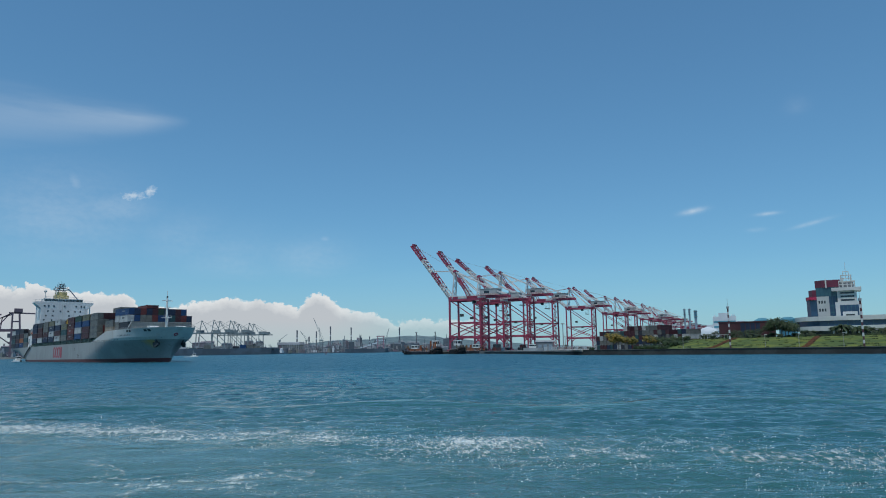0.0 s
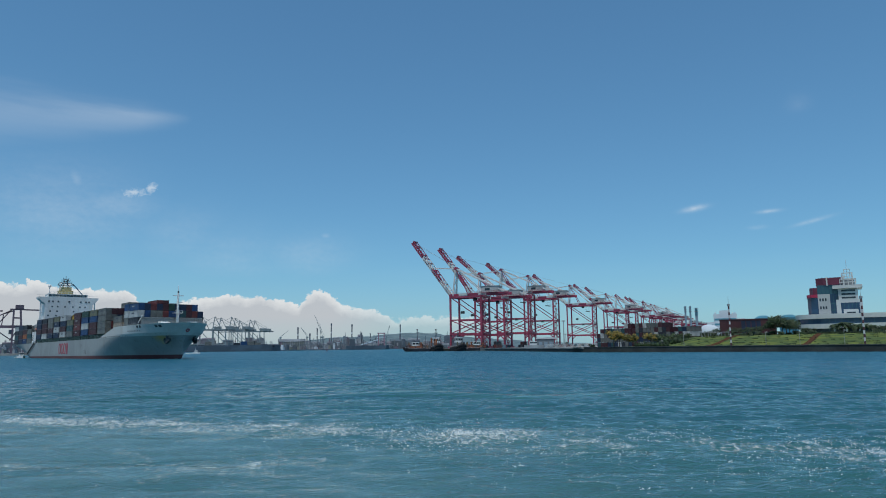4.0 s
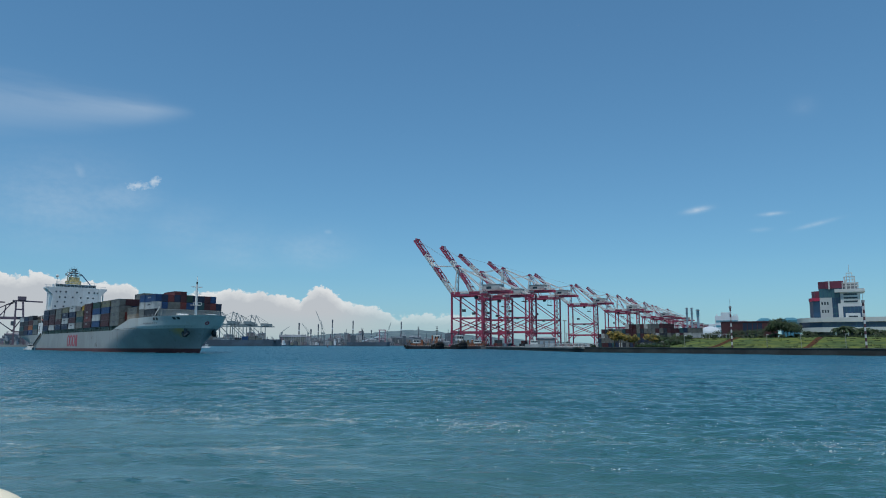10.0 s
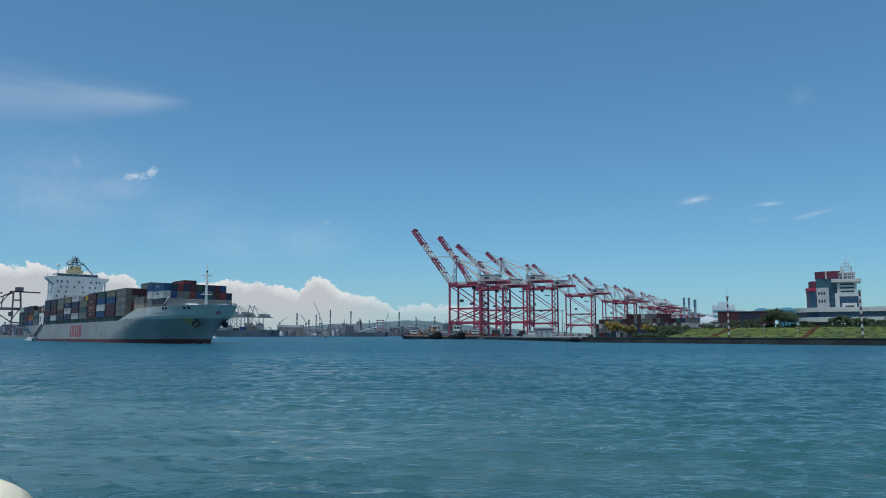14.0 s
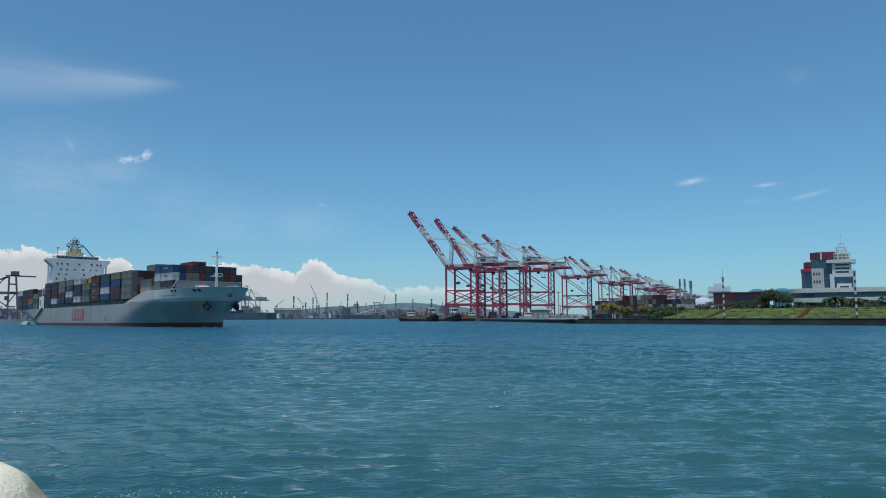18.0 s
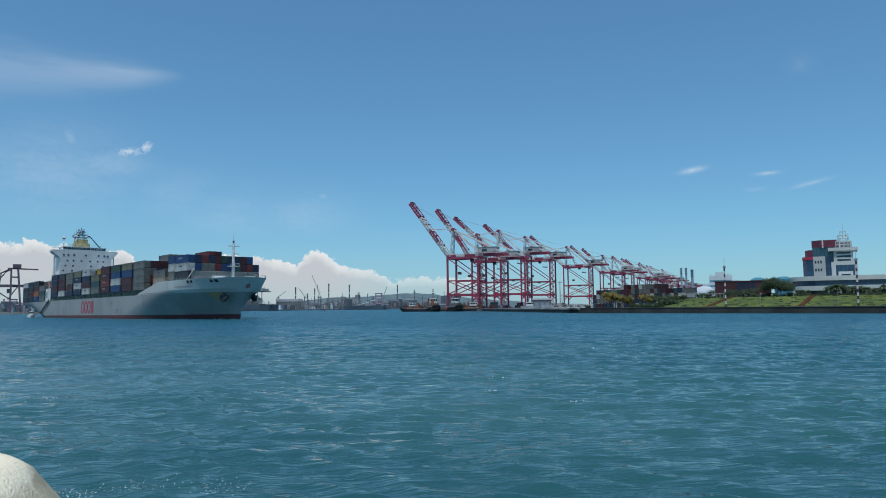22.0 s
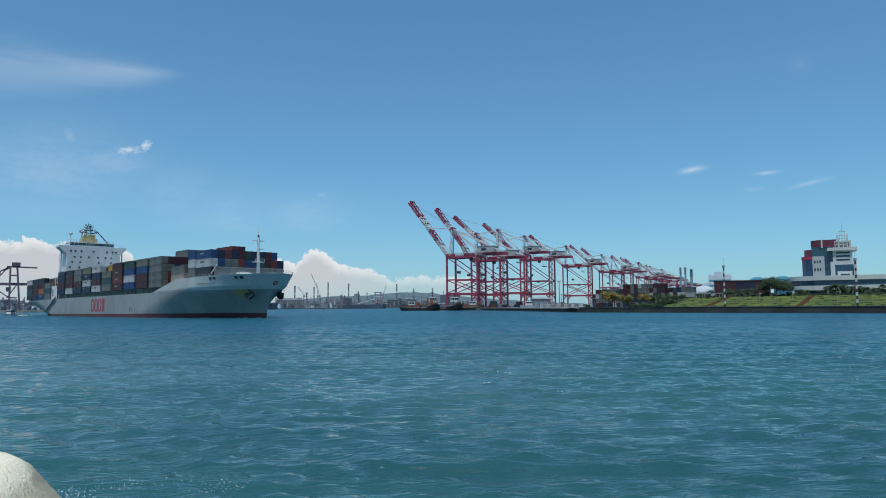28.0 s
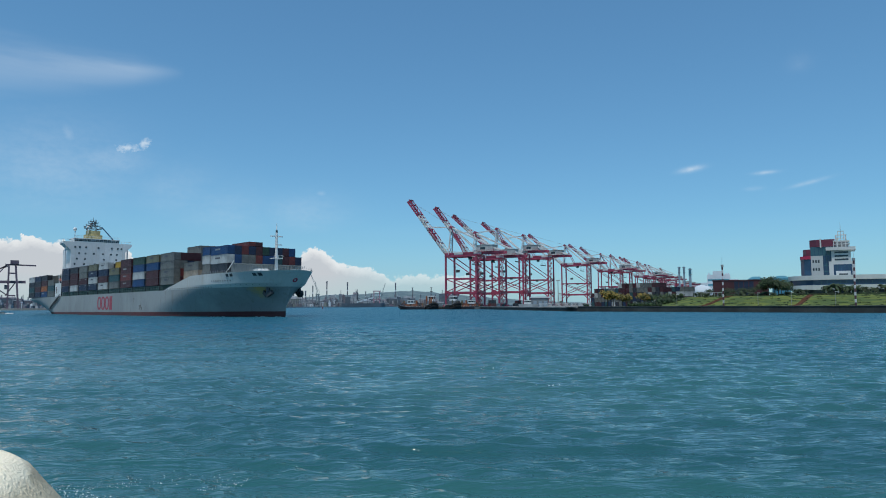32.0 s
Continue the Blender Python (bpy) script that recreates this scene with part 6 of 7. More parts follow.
# ---- tugs and moored boats ----
def tug(az, dist, hull, label, turn, mast=12.0, length=26.0):
    x, y = at_bearing(az, dist)
    t = thing("tugboat", label, "tugboat", Matrix.Translation((x, y, 0)) @ Matrix.Rotation(radians(turn), 4, 'Z'), "moored tugs")
    K = 0.95 if hull == "tug_red" else 1.4
    w = length * 0.3
    bm = B()
    outline = []
    for k in range(13):
        a = math.pi * k / 12
        outline.append((length * (0.18 + 0.32 * math.sin(a)), -w / 2 * math.cos(a)))
    outline += [(-length / 2, w / 2 * 0.8), (-length / 2, -w / 2 * 0.8)]
    lo = [bm.verts.new((px * 0.92, py * 0.9, -0.8)) for px, py in outline]
    hi = [bm.verts.new((px, py, 2.3 + 2.0 * max(0, px / length * 2) ** 2)) for px, py in outline]
    for i in range(len(outline)):
        j = (i + 1) % len(outline)
        bm.faces.new((lo[i], lo[j], hi[j], hi[i]))
    bm.faces.new(hi)
    part("hull", bm, "box_dark" if hull == "tug_red" else hull, t)
    for k in range(13):
        a = math.pi * (k + 0.5) / 13
        px, py = length * (0.18 + 0.33 * math.sin(a)), -w / 2 * 1.03 * math.cos(a)
        bm = B()
        zz = 2.0 + 2.0 * max(0, px / length * 2) ** 2
        ball(bm, (px, py, zz - 0.5), 0.85, 1.0, 1)
        ball(bm, (px * 0.98, py * 0.98, zz - 2.0), 0.75, 1.0, 1)
        part("tyre_fender", bm, "rubber", t)
    bm = B()
    box(bm, -5, -w * 0.36, 1.6, 5.5, w * 0.36, 5.0)
    part("deckhouse", bm, "tug_red" if hull == "tug_red" else "far_grey", t)
    bm = B()
    prism(bm, [(-1.6, -2.8), (3.4, -2.8), (4.4, -1.2), (4.4, 1.2), (3.4, 2.8), (-1.6, 2.8)], 5.0, 6.2)
    prism(bm, [(-1.8, -3.0), (3.5, -3.0), (4.6, -1.3), (4.6, 1.3), (3.5, 3.0), (-1.8, 3.0)], 7.6, 8.2)
    for px, py in ((3.4, -2.75), (4.35, -1.2), (4.35, 1.2), (3.4, 2.75), (-1.5, -2.75), (-1.5, 2.75), (1, -2.75), (1, 2.75)):
        beam(bm, (px, py, 6.1), (px, py, 7.7), 0.3)
    wheel = part("wheelhouse", bm, "ship_white", t)
    bm = B()
    prism(bm, [(-1.5, -2.7), (3.3, -2.7), (4.3, -1.1), (4.3, 1.1), (3.3, 2.7), (-1.5, 2.7)], 6.2, 7.6)
    part("window", bm, "glass_dark", wheel)
    rn = random.Random(int(az * 100))
    for k in range(26):
        px, py, s = rn.uniform(-length * 0.46, length * 0.42), rn.uniform(-w * 0.36, w * 0.36), rn.uniform(0.3, 1.0)
        bm = B()
        box(bm, px - s, py - s * 0.6, 1.8, px + s, py + s * 0.6, 2.2 + rn.uniform(0.6, 5.0) * (0.7 + 0.5 * (k % 3 == 0)))
        part("deck_gear", bm, rn.choice(("tug_red", "hazed_rust", "box_olive", "box_dark", "box_orange", "tug_hull")), t)
    bm = B()
    tube(bm, (0, 0, 8.0), (0, 0, mast), 0.3, 0.2)
    for z, s in ((mast - 2.6, 1.2), (mast - 0.4, 0.9)):
        beam(bm, (0, -s, z), (0, s, z), 0.35)
        beam(bm, (-s, 0, z), (s, 0, z), 0.35)
    box(bm, -0.4, -0.4, mast - 1.6, 0.4, 0.4, mast - 0.9)
    beam(bm, (0, 0, mast - 1), (-3, 0, 6.9), 0.12)
    part("mast", bm, "hazed_rust" if hull == "tug_red" else "dark_steel", t)
    for y in (-1.6, 1.6):
        bm = B()
        tube(bm, (-3.6, y, 4.9), (-3.6, y, 8.2), 0.55, 0.5, 10)
        part("funnel", bm, "tug_red", t)
    for px in (-length * 0.36, length * 0.3):
        bm = B()
        tube(bm, (px, 0, 1.8), (px, 0, 7.5), 0.22, 0.14, 6)
        beam(bm, (px, 0, 3.4), (px + 3.4, 0.6, 8.2), 0.22)
        beam(bm, (px - 1.2, 0, 6.4), (px + 1.2, 0, 6.4), 0.2)
        part("derrick", bm, "tug_red" if hull == "tug_red" else "hazed_rust", t)
    bm = B()
    for k in range(15):
        px = -length * 0.48 + k * length * 0.064
        beam(bm, (px, -w * 0.42, 2.0), (px, -w * 0.42, 3.2), 0.1)
        beam(bm, (px, w * 0.42, 2.0), (px, w * 0.42, 3.2), 0.1)
    for y in (-w * 0.42, w * 0.42):
        beam(bm, (-length * 0.48, y, 3.2), (length * 0.42, y, 3.2), 0.1)
    part("railing", bm, "crane_white", t)
    bm = B()
    tube(bm, (8, -1, 2.6), (8, 1, 2.6), 0.7, n=10)
    part("winch", bm, "hazed_rust", t)
    for o in t.children_recursive:
        for v in o.data.vertices:
            v.co.z *= K
    return t


tug(-2.05, 596, "tug_red", "rust-orange tug with a tall mast moored at the spit", 168, 20.0, 24)
tug(-0.5, 590, "rubber", "black tyre-fendered tug with a white wheelhouse", -78, 13.6, 28)
tug(1.3, 588, "rubber", "black tyre-fendered tug with a white wheelhouse", -74, 11.0, 28)
tug(2.75, 600, "tug_red", "rust-orange tug moored beside the black ones", -12, 12.0, 20)
yacht = harbour_boat("patrol_boat", "white patrol launch on the quay", 11, "crane_grey", False)
yacht.matrix_basis = Matrix.Translation((*at_bearing(7.5, 402), 2.6)) @ Matrix.Rotation(radians(-8), 4, 'Z')

# ---- the far side of the harbour ----
bm = B()
prism(bm, [(-2600, 1430), (-360, 1430), (-330, 1560), (-120, 1900), (200, 2000), (600, 2600), (-2600, 2600)], -8, 2.2)
single("far_shore", bm, "far_grey", "distant industrial shore of the harbour", "shore", kind="structure")
bm = B()
prism(bm, [(-2400, 830), (-450, 845), (-470, 1100), (-2400, 1150)], -8, 2.4)
single("west_quay", bm, "apron", "distant container quay across the harbour", "quay", kind="structure")


def far_crane(at, mat, boom_up=False, scale=1.0):
    c = thing("far_crane", "distant gantry crane with a level boom", "crane", at, "distant cranes")
    s = scale
    for x in (0, 26):
        for y in (0, 16):
            bm = B()
            beam(bm, (x * s, y * s, 0), (x * s, y * s, 42 * s), 1.7 * s)
            part("leg", bm, mat, c)
    for y in (0, 16):
        bm = B()
        beam(bm, (0, y * s, 13 * s), (26 * s, y * s, 13 * s), 1.6 * s)
        beam(bm, (0, y * s, 41 * s), (26 * s, y * s, 14 * s), 1.0 * s)
        part("frame", bm, mat, c)
    bm = B()
    beam(bm, (-42 * s, 8 * s, 43 * s), (48 * s, 8 * s, 43 * s), 3 * s, 2.0 * s)
    part("girder", bm, mat, c)
    bm = B()
    for y in (3, 13):
        beam(bm, (0, y * s, 43 * s), (4 * s, 8 * s, 70 * s), 1.2 * s)
        beam(bm, (18 * s, y * s, 43 * s), (4 * s, 8 * s, 70 * s), 1.0 * s)
    part("mast", bm, mat, c)
    bm = B()
    beam(bm, (4 * s, 8 * s, 70 * s), (46 * s, 8 * s, 44 * s), 0.5 * s)
    beam(bm, (4 * s, 8 * s, 70 * s), (-38 * s, 8 * s, 44 * s), 0.5 * s)
    part("stay", bm, mat, c)
    bm = B()
    box(bm, 26 * s, 4 * s, 44.3 * s, 42 * s, 12 * s, 50 * s)
    part("machinery_house", bm, mat, c)
    return c


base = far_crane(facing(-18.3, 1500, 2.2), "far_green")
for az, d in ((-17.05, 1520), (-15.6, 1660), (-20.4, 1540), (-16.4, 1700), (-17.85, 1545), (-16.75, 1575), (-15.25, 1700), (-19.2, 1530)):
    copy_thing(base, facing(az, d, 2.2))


def unloader(at):
    """A gantry unloader: low girder reaching over the water, a high top boom."""
    # the red is greyed towards purple to carry the haze
    c = thing("gantry_unloader", "red gantry crane on the west quay, its paint greyed to purple for haze", "crane", at, "west quay cranes")
    for x in (0, 5.5):
        for y in (0, 14):
            bm = B()
            beam(bm, (x * 1.6, y, 0), (x, y, 41), 1.5)
            part("leg", bm, "hazed_crane_red", c)
    bm = B()
    beam(bm, (-30, 7, 25), (14, 7, 25), 6, 2.4)
    part("girder", bm, "hazed_crane_red", c)
    bm = B()
    beam(bm, (-3, 7, 41.5), (22, 7, 40.8), 2.6, 1.2)
    part("top_boom", bm, "hazed_crane_red", c)
    for p, q in (((-1, 41), (-28, 26)), ((-2, 41), (-13, 26)), ((-8, 37), (-9, 26)), ((-8, 37), (0, 40)), ((6, 25), (-2, 12)), ((-18, 31), (-19, 26)), ((0, 12), (-16, 24))):
        bm = B()
        beam(bm, (p[0], 7, p[1]), (q[0], 7, q[1]), 0.9)
        part("stay", bm, "hazed_crane_red", c)
    for z in (12, 33):
        bm = B()
        beam(bm, (0, 0, z), (0, 14, z), 1.3)
        beam(bm, (0, 0, z), (6, 0, z), 1.3)
        part("cross_beam", bm, "hazed_crane_red", c)
    bm = B()
    box(bm, 1, 4, 43 - 1.0, 8, 10, 45.5)
    part("machinery_house", bm, "hazed_crane_red", c)
    bm = B()
    box(bm, -3, 5, 18, 1, 9, 22)
    part("cab", bm, "far_dark", c)
    for o in c.children_recursive:
        for v in o.data.vertices:
            v.co *= 1.35
    return c


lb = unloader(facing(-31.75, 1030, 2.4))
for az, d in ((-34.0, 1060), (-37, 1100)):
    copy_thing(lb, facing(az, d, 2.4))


def far_ship(az, dist, length, label, mat, top_mat, load, turn=0):
    s = thing("moored_ship", label, "ship", facing(az, dist, 0) @ Matrix.Rotation(radians(turn), 4, 'Z'))
    bm = B()
    prism(bm, [(-length / 2, 0), (length * 0.42, 0), (length / 2, 9), (length * 0.42, 20), (-length / 2, 20)], -2, 12.5 if load else 9)
    part("hull", bm, "far_hull", s)
    bm = B()
    box(bm, -length * 0.42, 2, 8, -length * 0.3, 18, 24)
    part("deckhouse", bm, top_mat, s)
    bm = B()
    box(bm, -length * 0.47, 6, 8, -length * 0.43, 14, 27)
    part("funnel", bm, "hazed_rust", s)
    rnd = random.Random(int(length))
    if load:
        x = -length * 0.27
        while x < length * 0.4:
            bm = B()
            box(bm, x, 1, 8, x + 12, 18, 8 + 2.8 * rnd.randint(1, 4))
            part("cargo_container", bm, "box_" + rnd.choice(MIXED), s)
            x += 13
    else:
        for x in (-length * 0.1, length * 0.1, length * 0.3):
            bm = B()
            beam(bm, (x, 10, 8), (x, 10, 22), 1.2)
            beam(bm, (x, 10, 20), (x + 12, 10, 14), 0.8)
            part("derrick", bm, mat, s)
    return s


far_ship(-17.5, 1395, 216, "dark blue container ship berthed under distant cranes", "far_dark", "far_light", True)
far_ship(-6.1, 1550, 96, "dark grey cargo ship berthed on the far shore", "far_dark", "far_dark", False)


def far_town():
    rnd = random.Random(33)
    az = -33.0
    while az < 1.5:
        d = rnd.uniform(1900, 2150) if az > -13.5 else rnd.uniform(1750, 1900)
        wd = rnd.uniform(8, 34)
        hgt = rnd.uniform(5, 16) if rnd.random() < 0.82 else rnd.uniform(17, 30)
        if az > -9:
            hgt *= 1.35
        b = thing("industrial_shed", "distant industrial shed on the far shore", "shed", facing(az, d, 2.2), "far sheds")
        mt = rnd.choice(("far_grey", "far_light", "hazed_rust", "far_dark", "far_grey", "far_grey", "far_dark"))
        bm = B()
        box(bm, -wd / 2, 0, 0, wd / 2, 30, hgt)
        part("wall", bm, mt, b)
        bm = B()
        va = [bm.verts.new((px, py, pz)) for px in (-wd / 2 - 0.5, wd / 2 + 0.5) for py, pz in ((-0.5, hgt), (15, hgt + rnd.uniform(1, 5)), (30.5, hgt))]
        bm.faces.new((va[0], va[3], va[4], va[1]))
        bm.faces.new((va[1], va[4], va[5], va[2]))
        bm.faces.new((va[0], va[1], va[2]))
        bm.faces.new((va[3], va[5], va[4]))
        part("roof", bm, rnd.choice(("far_grey", "hazed_rust", "far_dark")), b)
        for _ in range(rnd.choice((0, 1, 1, 2))):
            bm = B()
            px = rnd.uniform(-wd / 3, wd / 3)
            tube(bm, (px, 6, hgt), (px, 6, hgt + rnd.uniform(4, 16)), 0.9, 0.7, 6)
            part("vent_pipe", bm, rnd.choice(("far_light", "far_dark", "hazed_crane_red")), b)
        for j in range(rnd.randint(1, 3)):
            bm = B()
            px = rnd.uniform(-wd / 2.2, wd / 3)
            box(bm, px, -0.4, hgt * 0.3, px + wd * 0.12, -0.1, hgt * 0.75)
            part("opening", bm, "far_dark" if j else "far_light", b)
        az += rnd.uniform(0.08, 0.27)


far_town()
for az, el, r in ((-11.73, 1.75, 3.4), (-10.78, 1.24, 3.6), (-10.2, 1.66, 2.8), (-9.07, 2.04, 3.0), (-7.4, 1.95, 3.0), (-3.45, 1.9, 3.0), (-5.9, 1.2, 2.4), (-25.5, 1.9, 3.0)):
    dist = 2050
    x, y = at_bearing(az, dist)
    top = height(el, dist) - 2.2
    c = thing("chimney", "distant dark factory chimney with pale bands", "chimney", Matrix.Translation((x, y, 2.2)), "far chimneys")
    bm = B()
    r *= 0.52
    tube(bm, (0, 0, 0), (0, 0, top * 0.48), r * 1.2, r * 1.1, 10)
    part("stack", bm, "far_grey", c)
    for k, mt in enumerate(("far_stack", "far_white", "far_stack", "far_stack")):
        z0, z1 = ((0.48, 0.62), (0.62, 0.68), (0.68, 0.9), (0.9, 1.0))[k]
        bm = B()
        tube(bm, (0, 0, top * z0), (0, 0, top * z1), r * (1.1 if k < 3 else 1.25), r * (1.05 if k < 3 else 1.25), 10)
        part("band", bm, mt, c)
for az, lean, el in ((-9.74, -0.7, 2.74), (-11.0, -0.5, 1.7), (-4.6, 0.3, 1.85), (-13.1, 0.6, 1.45), (-9.9, -0.1, 2.0), (-20.9, 0.15, 2.4)):
    dist = 1900
    top = height(el, dist)
    c = thing("jib_crane", "distant dockyard crane with a raised lattice jib", "crane", facing(az, dist, 2.2), "dockyard cranes")
    bm = B()
    tube(bm, (0, 0, 0), (0, 0, 30), 1.6, 1.2, 8)
    part("tower", bm, "far_green", c)
    bm = B()
    box(bm, -2.5, -2, 30, 3.5, 2, 34)
    part("cab", bm, "far_green", c)
    bm = B()
    tx = lean * 33 * 1.0
    beam(bm, (0, 0, 34), (tx, 0, top - 2.2), 1.0)
    beam(bm, (4, 0, 36), (tx, 0, top - 2.2), 0.5)
    part("jib", bm, "far_green", c)
# red and white loader on the shore
ld = thing("ship_loader", "red and white bulk loader on the far shore", "loader", facing(-5.0, 1750, 2.2))
for x in (-7, 7):
    bm = B()
    beam(bm, (x, 0, 0), (x, 0, 38), 2.4)
    part("leg", bm, "loader_red", ld)
for z in (16, 28, 38):
    bm = B()
    beam(bm, (-10, 0, z), (10, 0, z), 2.2)
    part("beam", bm, "far_white" if z == 28 else "loader_red", ld)
bm = B()
beam(bm, (-8, 0, 22), (-50, 0, 10), 3.0)
part("conveyor", bm, "far_white", ld)


def hill():
    me = bpy.data.meshes.new("hill")
    verts, faces = [], []
    prof = ((-16, 0.3), (-13, 0.5), (-10.8, 0.75), (-9, 0.95), (-7, 1.02), (-5, 1.1), (-3.9, 1.27), (-2, 1.30), (0, 1.1), (2, 0.9), (5, 0.6), (9, 0.3), (14, 0.1))
    cols, rows = 130, 9
    for i in range(cols + 1):
        az = -16 + 30 * i / cols
        for (a0, e0), (a1, e1) in zip(prof, prof[1:]):
            if a0 <= az <= a1:
                el = e0 + (e1 - e0) * (az - a0) / (a1 - a0)
        el *= 0.93 + 0.10 * noise.noise((az * 0.9, 0, 2)) + 0.05 * noise.noise((az * 4, 0, 7))
        for j in range(rows + 1):
            f = j / rows
            d = 3000 + 700 * f
            x, y = at_bearing(az, d)
            verts.append((x, y, 1 + (height(el, 3700) - 1) * math.sin(f * math.pi / 2) ** 1.3 + 6 * noise.noise((x * 0.01, y * 0.01, 0)) * f * (1 - f) * 3))
    for i in range(cols):
        for j in range(rows):
            a = i * (rows + 1) + j
            faces.append((a, a + rows + 1, a + rows + 2, a + 1))
    me.from_pydata(verts, [], faces)
    me.shade_smooth()
    me.materials.append(M["hazed_hill_green"])
    return tagged(new("hill", me), "low wooded hill behind the harbour", "hill", kind="structure")


def shore_clutter():
    """Low works, stacks of goods, poles and pipe bridges along the far water's edge, too many to tell apart."""
    rnd = random.Random(52)
    edge = ((-41.0, 1745), (-13.4, 1475), (-11.5, 1600), (-7.0, 1820), (-3.6, 1905), (0.0, 1960), (4.0, 2030))
    heaps = {}
    az = -33.0
    while az < 3.6:
        for (a0, d0), (a1, d1) in zip(edge, edge[1:]):
            if a0 <= az <= a1:
                near = d0 + (d1 - d0) * (az - a0) / (a1 - a0)
        mt = rnd.choice(("far_dark", "far_dark", "far_grey", "far_grey", "far_light", "hazed_rust", "far_white", "hazed_crane_red", "far_olive"))
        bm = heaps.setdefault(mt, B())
        d = near + rnd.uniform(6, 240)
        x, y = at_bearing(az, d)
        kind = rnd.random()
        if kind < 0.55:
            w, h = rnd.uniform(2.5, 11), rnd.uniform(2.5, 8) + (6 if rnd.random() < 0.15 else 0)
            box(bm, x - w / 2, y, 2.2, x + w / 2, y + 8, 2.2 + h)
            if rnd.random() < 0.4:
                box(bm, x - w / 4, y + 1, 2.2 + h, x + w / 5, y + 5, 2.2 + h * 1.4)
        elif kind < 0.75:
            h = rnd.uniform(8, 27)
            tube(bm, (x, y, 2.2), (x, y, 2.2 + h), 0.55, 0.4, 5)
            if rnd.random() < 0.5:
                beam(bm, (x - 3, y, 2.2 + h * 0.9), (x + 3, y, 2.2 + h * 0.9), 0.6)
        elif kind < 0.88:
            w, h = rnd.uniform(8, 24), rnd.uniform(6, 14)
            for k in range(4):
                beam(bm, (x + w * k / 3, y, 2.2), (x + w * k / 3, y, 2.2 + h), 0.7)
            beam(bm, (x, y, 2.2 + h), (x + w, y, 2.2 + h), 1.1)
            beam(bm, (x, y, 2.2), (x + w / 3, y, 2.2 + h), 0.5)
        else:
            r, h = rnd.uniform(2, 5), rnd.uniform(4, 11)
            tube(bm, (x, y, 2.2), (x, y, 2.2 + h), r, r, 12)
            tube(bm, (x, y, 2.2 + h), (x, y, 3.2 + h), r, r * 0.3, 12)
        az += rnd.uniform(0.012, 0.055)
    for mt, bm in heaps.items():
        single("shore_clutter", bm, mt, "low works and poles along the far shore", "harbour works", kind="stuff")


shore_clutter()
hall = thing("works_hall", "long olive-grey works hall on the far shore", "hall", facing(-12.2, 1690, 2.2))
bm = B()
box(bm, -31, 0, 0, 31, 40, 19)
part("wall", bm, "far_olive", hall)
bm = B()
va = [bm.verts.new((px, py, pz)) for px in (-32, 32) for py, pz in ((-1, 19), (20, 25), (41, 19))]
for f in ((0, 3, 4, 1), (1, 4, 5, 2), (0, 1, 2), (3, 5, 4)):
    bm.faces.new([va[i] for i in f])
part("roof", bm, "far_grey", hall)
for k in range(12):
    bm = B()
    box(bm, -30.5 + k * 5.3, -0.7, 0, -29.3 + k * 5.3, -0.02, 19)
    part("pier", bm, "far_light", hall)
for k in range(11):
    bm = B()
    box(bm, -28.6 + k * 5.3, -0.3, 2, -26.0 + k * 5.3, -0.03, 13)
    part("opening", bm, "far_dark", hall)

hill()
# channel buoy
by = thing("channel_buoy", "small red channel buoy", "buoy", Matrix.Translation((*at_bearing(-9.41, 900), 0)))
bm = B()
tube(bm, (0, 0, -0.5), (0, 0, 0.9), 0.95, 0.9, 12)
part("float", bm, "buoy_red", by)
bm = B()
tube(bm, (0, 0, 0.9), (0, 0, 3.2), 0.5, 0.2, 8)
part("tower", bm, "buoy_red", by)


# ---- concrete armour unit at the quay's foot ----
def smooth_sunlit_top(m):
    """The cast top stays smooth, with sunlight painted in as a paler colour; the flanks have lost their skin to the
    sea.
    """
    n, l = m.node_tree.nodes, m.node_tree.links
    p = n["Principled BSDF"]
    base = p.inputs["Base Color"].links[0].from_socket
    tc, t = n.new("ShaderNodeTexCoord"), n.new("ShaderNodeTexNoise")
    l.new(tc.outputs["Object"], t.inputs["Vector"])
    t.inputs["Scale"].default_value, t.inputs["Detail"].default_value, t.inputs["Roughness"].default_value = 5.0, 7, 0.7
    add, r = n.new("ShaderNodeMath"), n.new("ShaderNodeMapRange")
    add.operation = 'MULTIPLY_ADD'
    add.inputs[1].default_value = 0.16
    l.new(t.outputs["Fac"], add.inputs[0])
    tilt = n.new("ShaderNodeVectorMath")
    tilt.operation = 'DOT_PRODUCT'
    tilt.inputs[1].default_value = (0.123, -0.158, 1.0)
    l.new(tc.outputs["Object"], tilt.inputs[0])
    l.new(tilt.outputs["Value"], add.inputs[2])
    r.inputs["From Min"].default_value, r.inputs["From Max"].default_value = 2.55, 2.60
    l.new(add.outputs[0], r.inputs["Value"])
    mix = n.new("ShaderNodeMixRGB")
    mix.inputs[2].default_value = (0.93, 0.83, 0.62, 1)
    l.new(r.outputs[0], mix.inputs[0])
    l.new(base, mix.inputs[1])
    l.new(mix.outputs[0], p.inputs["Base Color"])
    return m


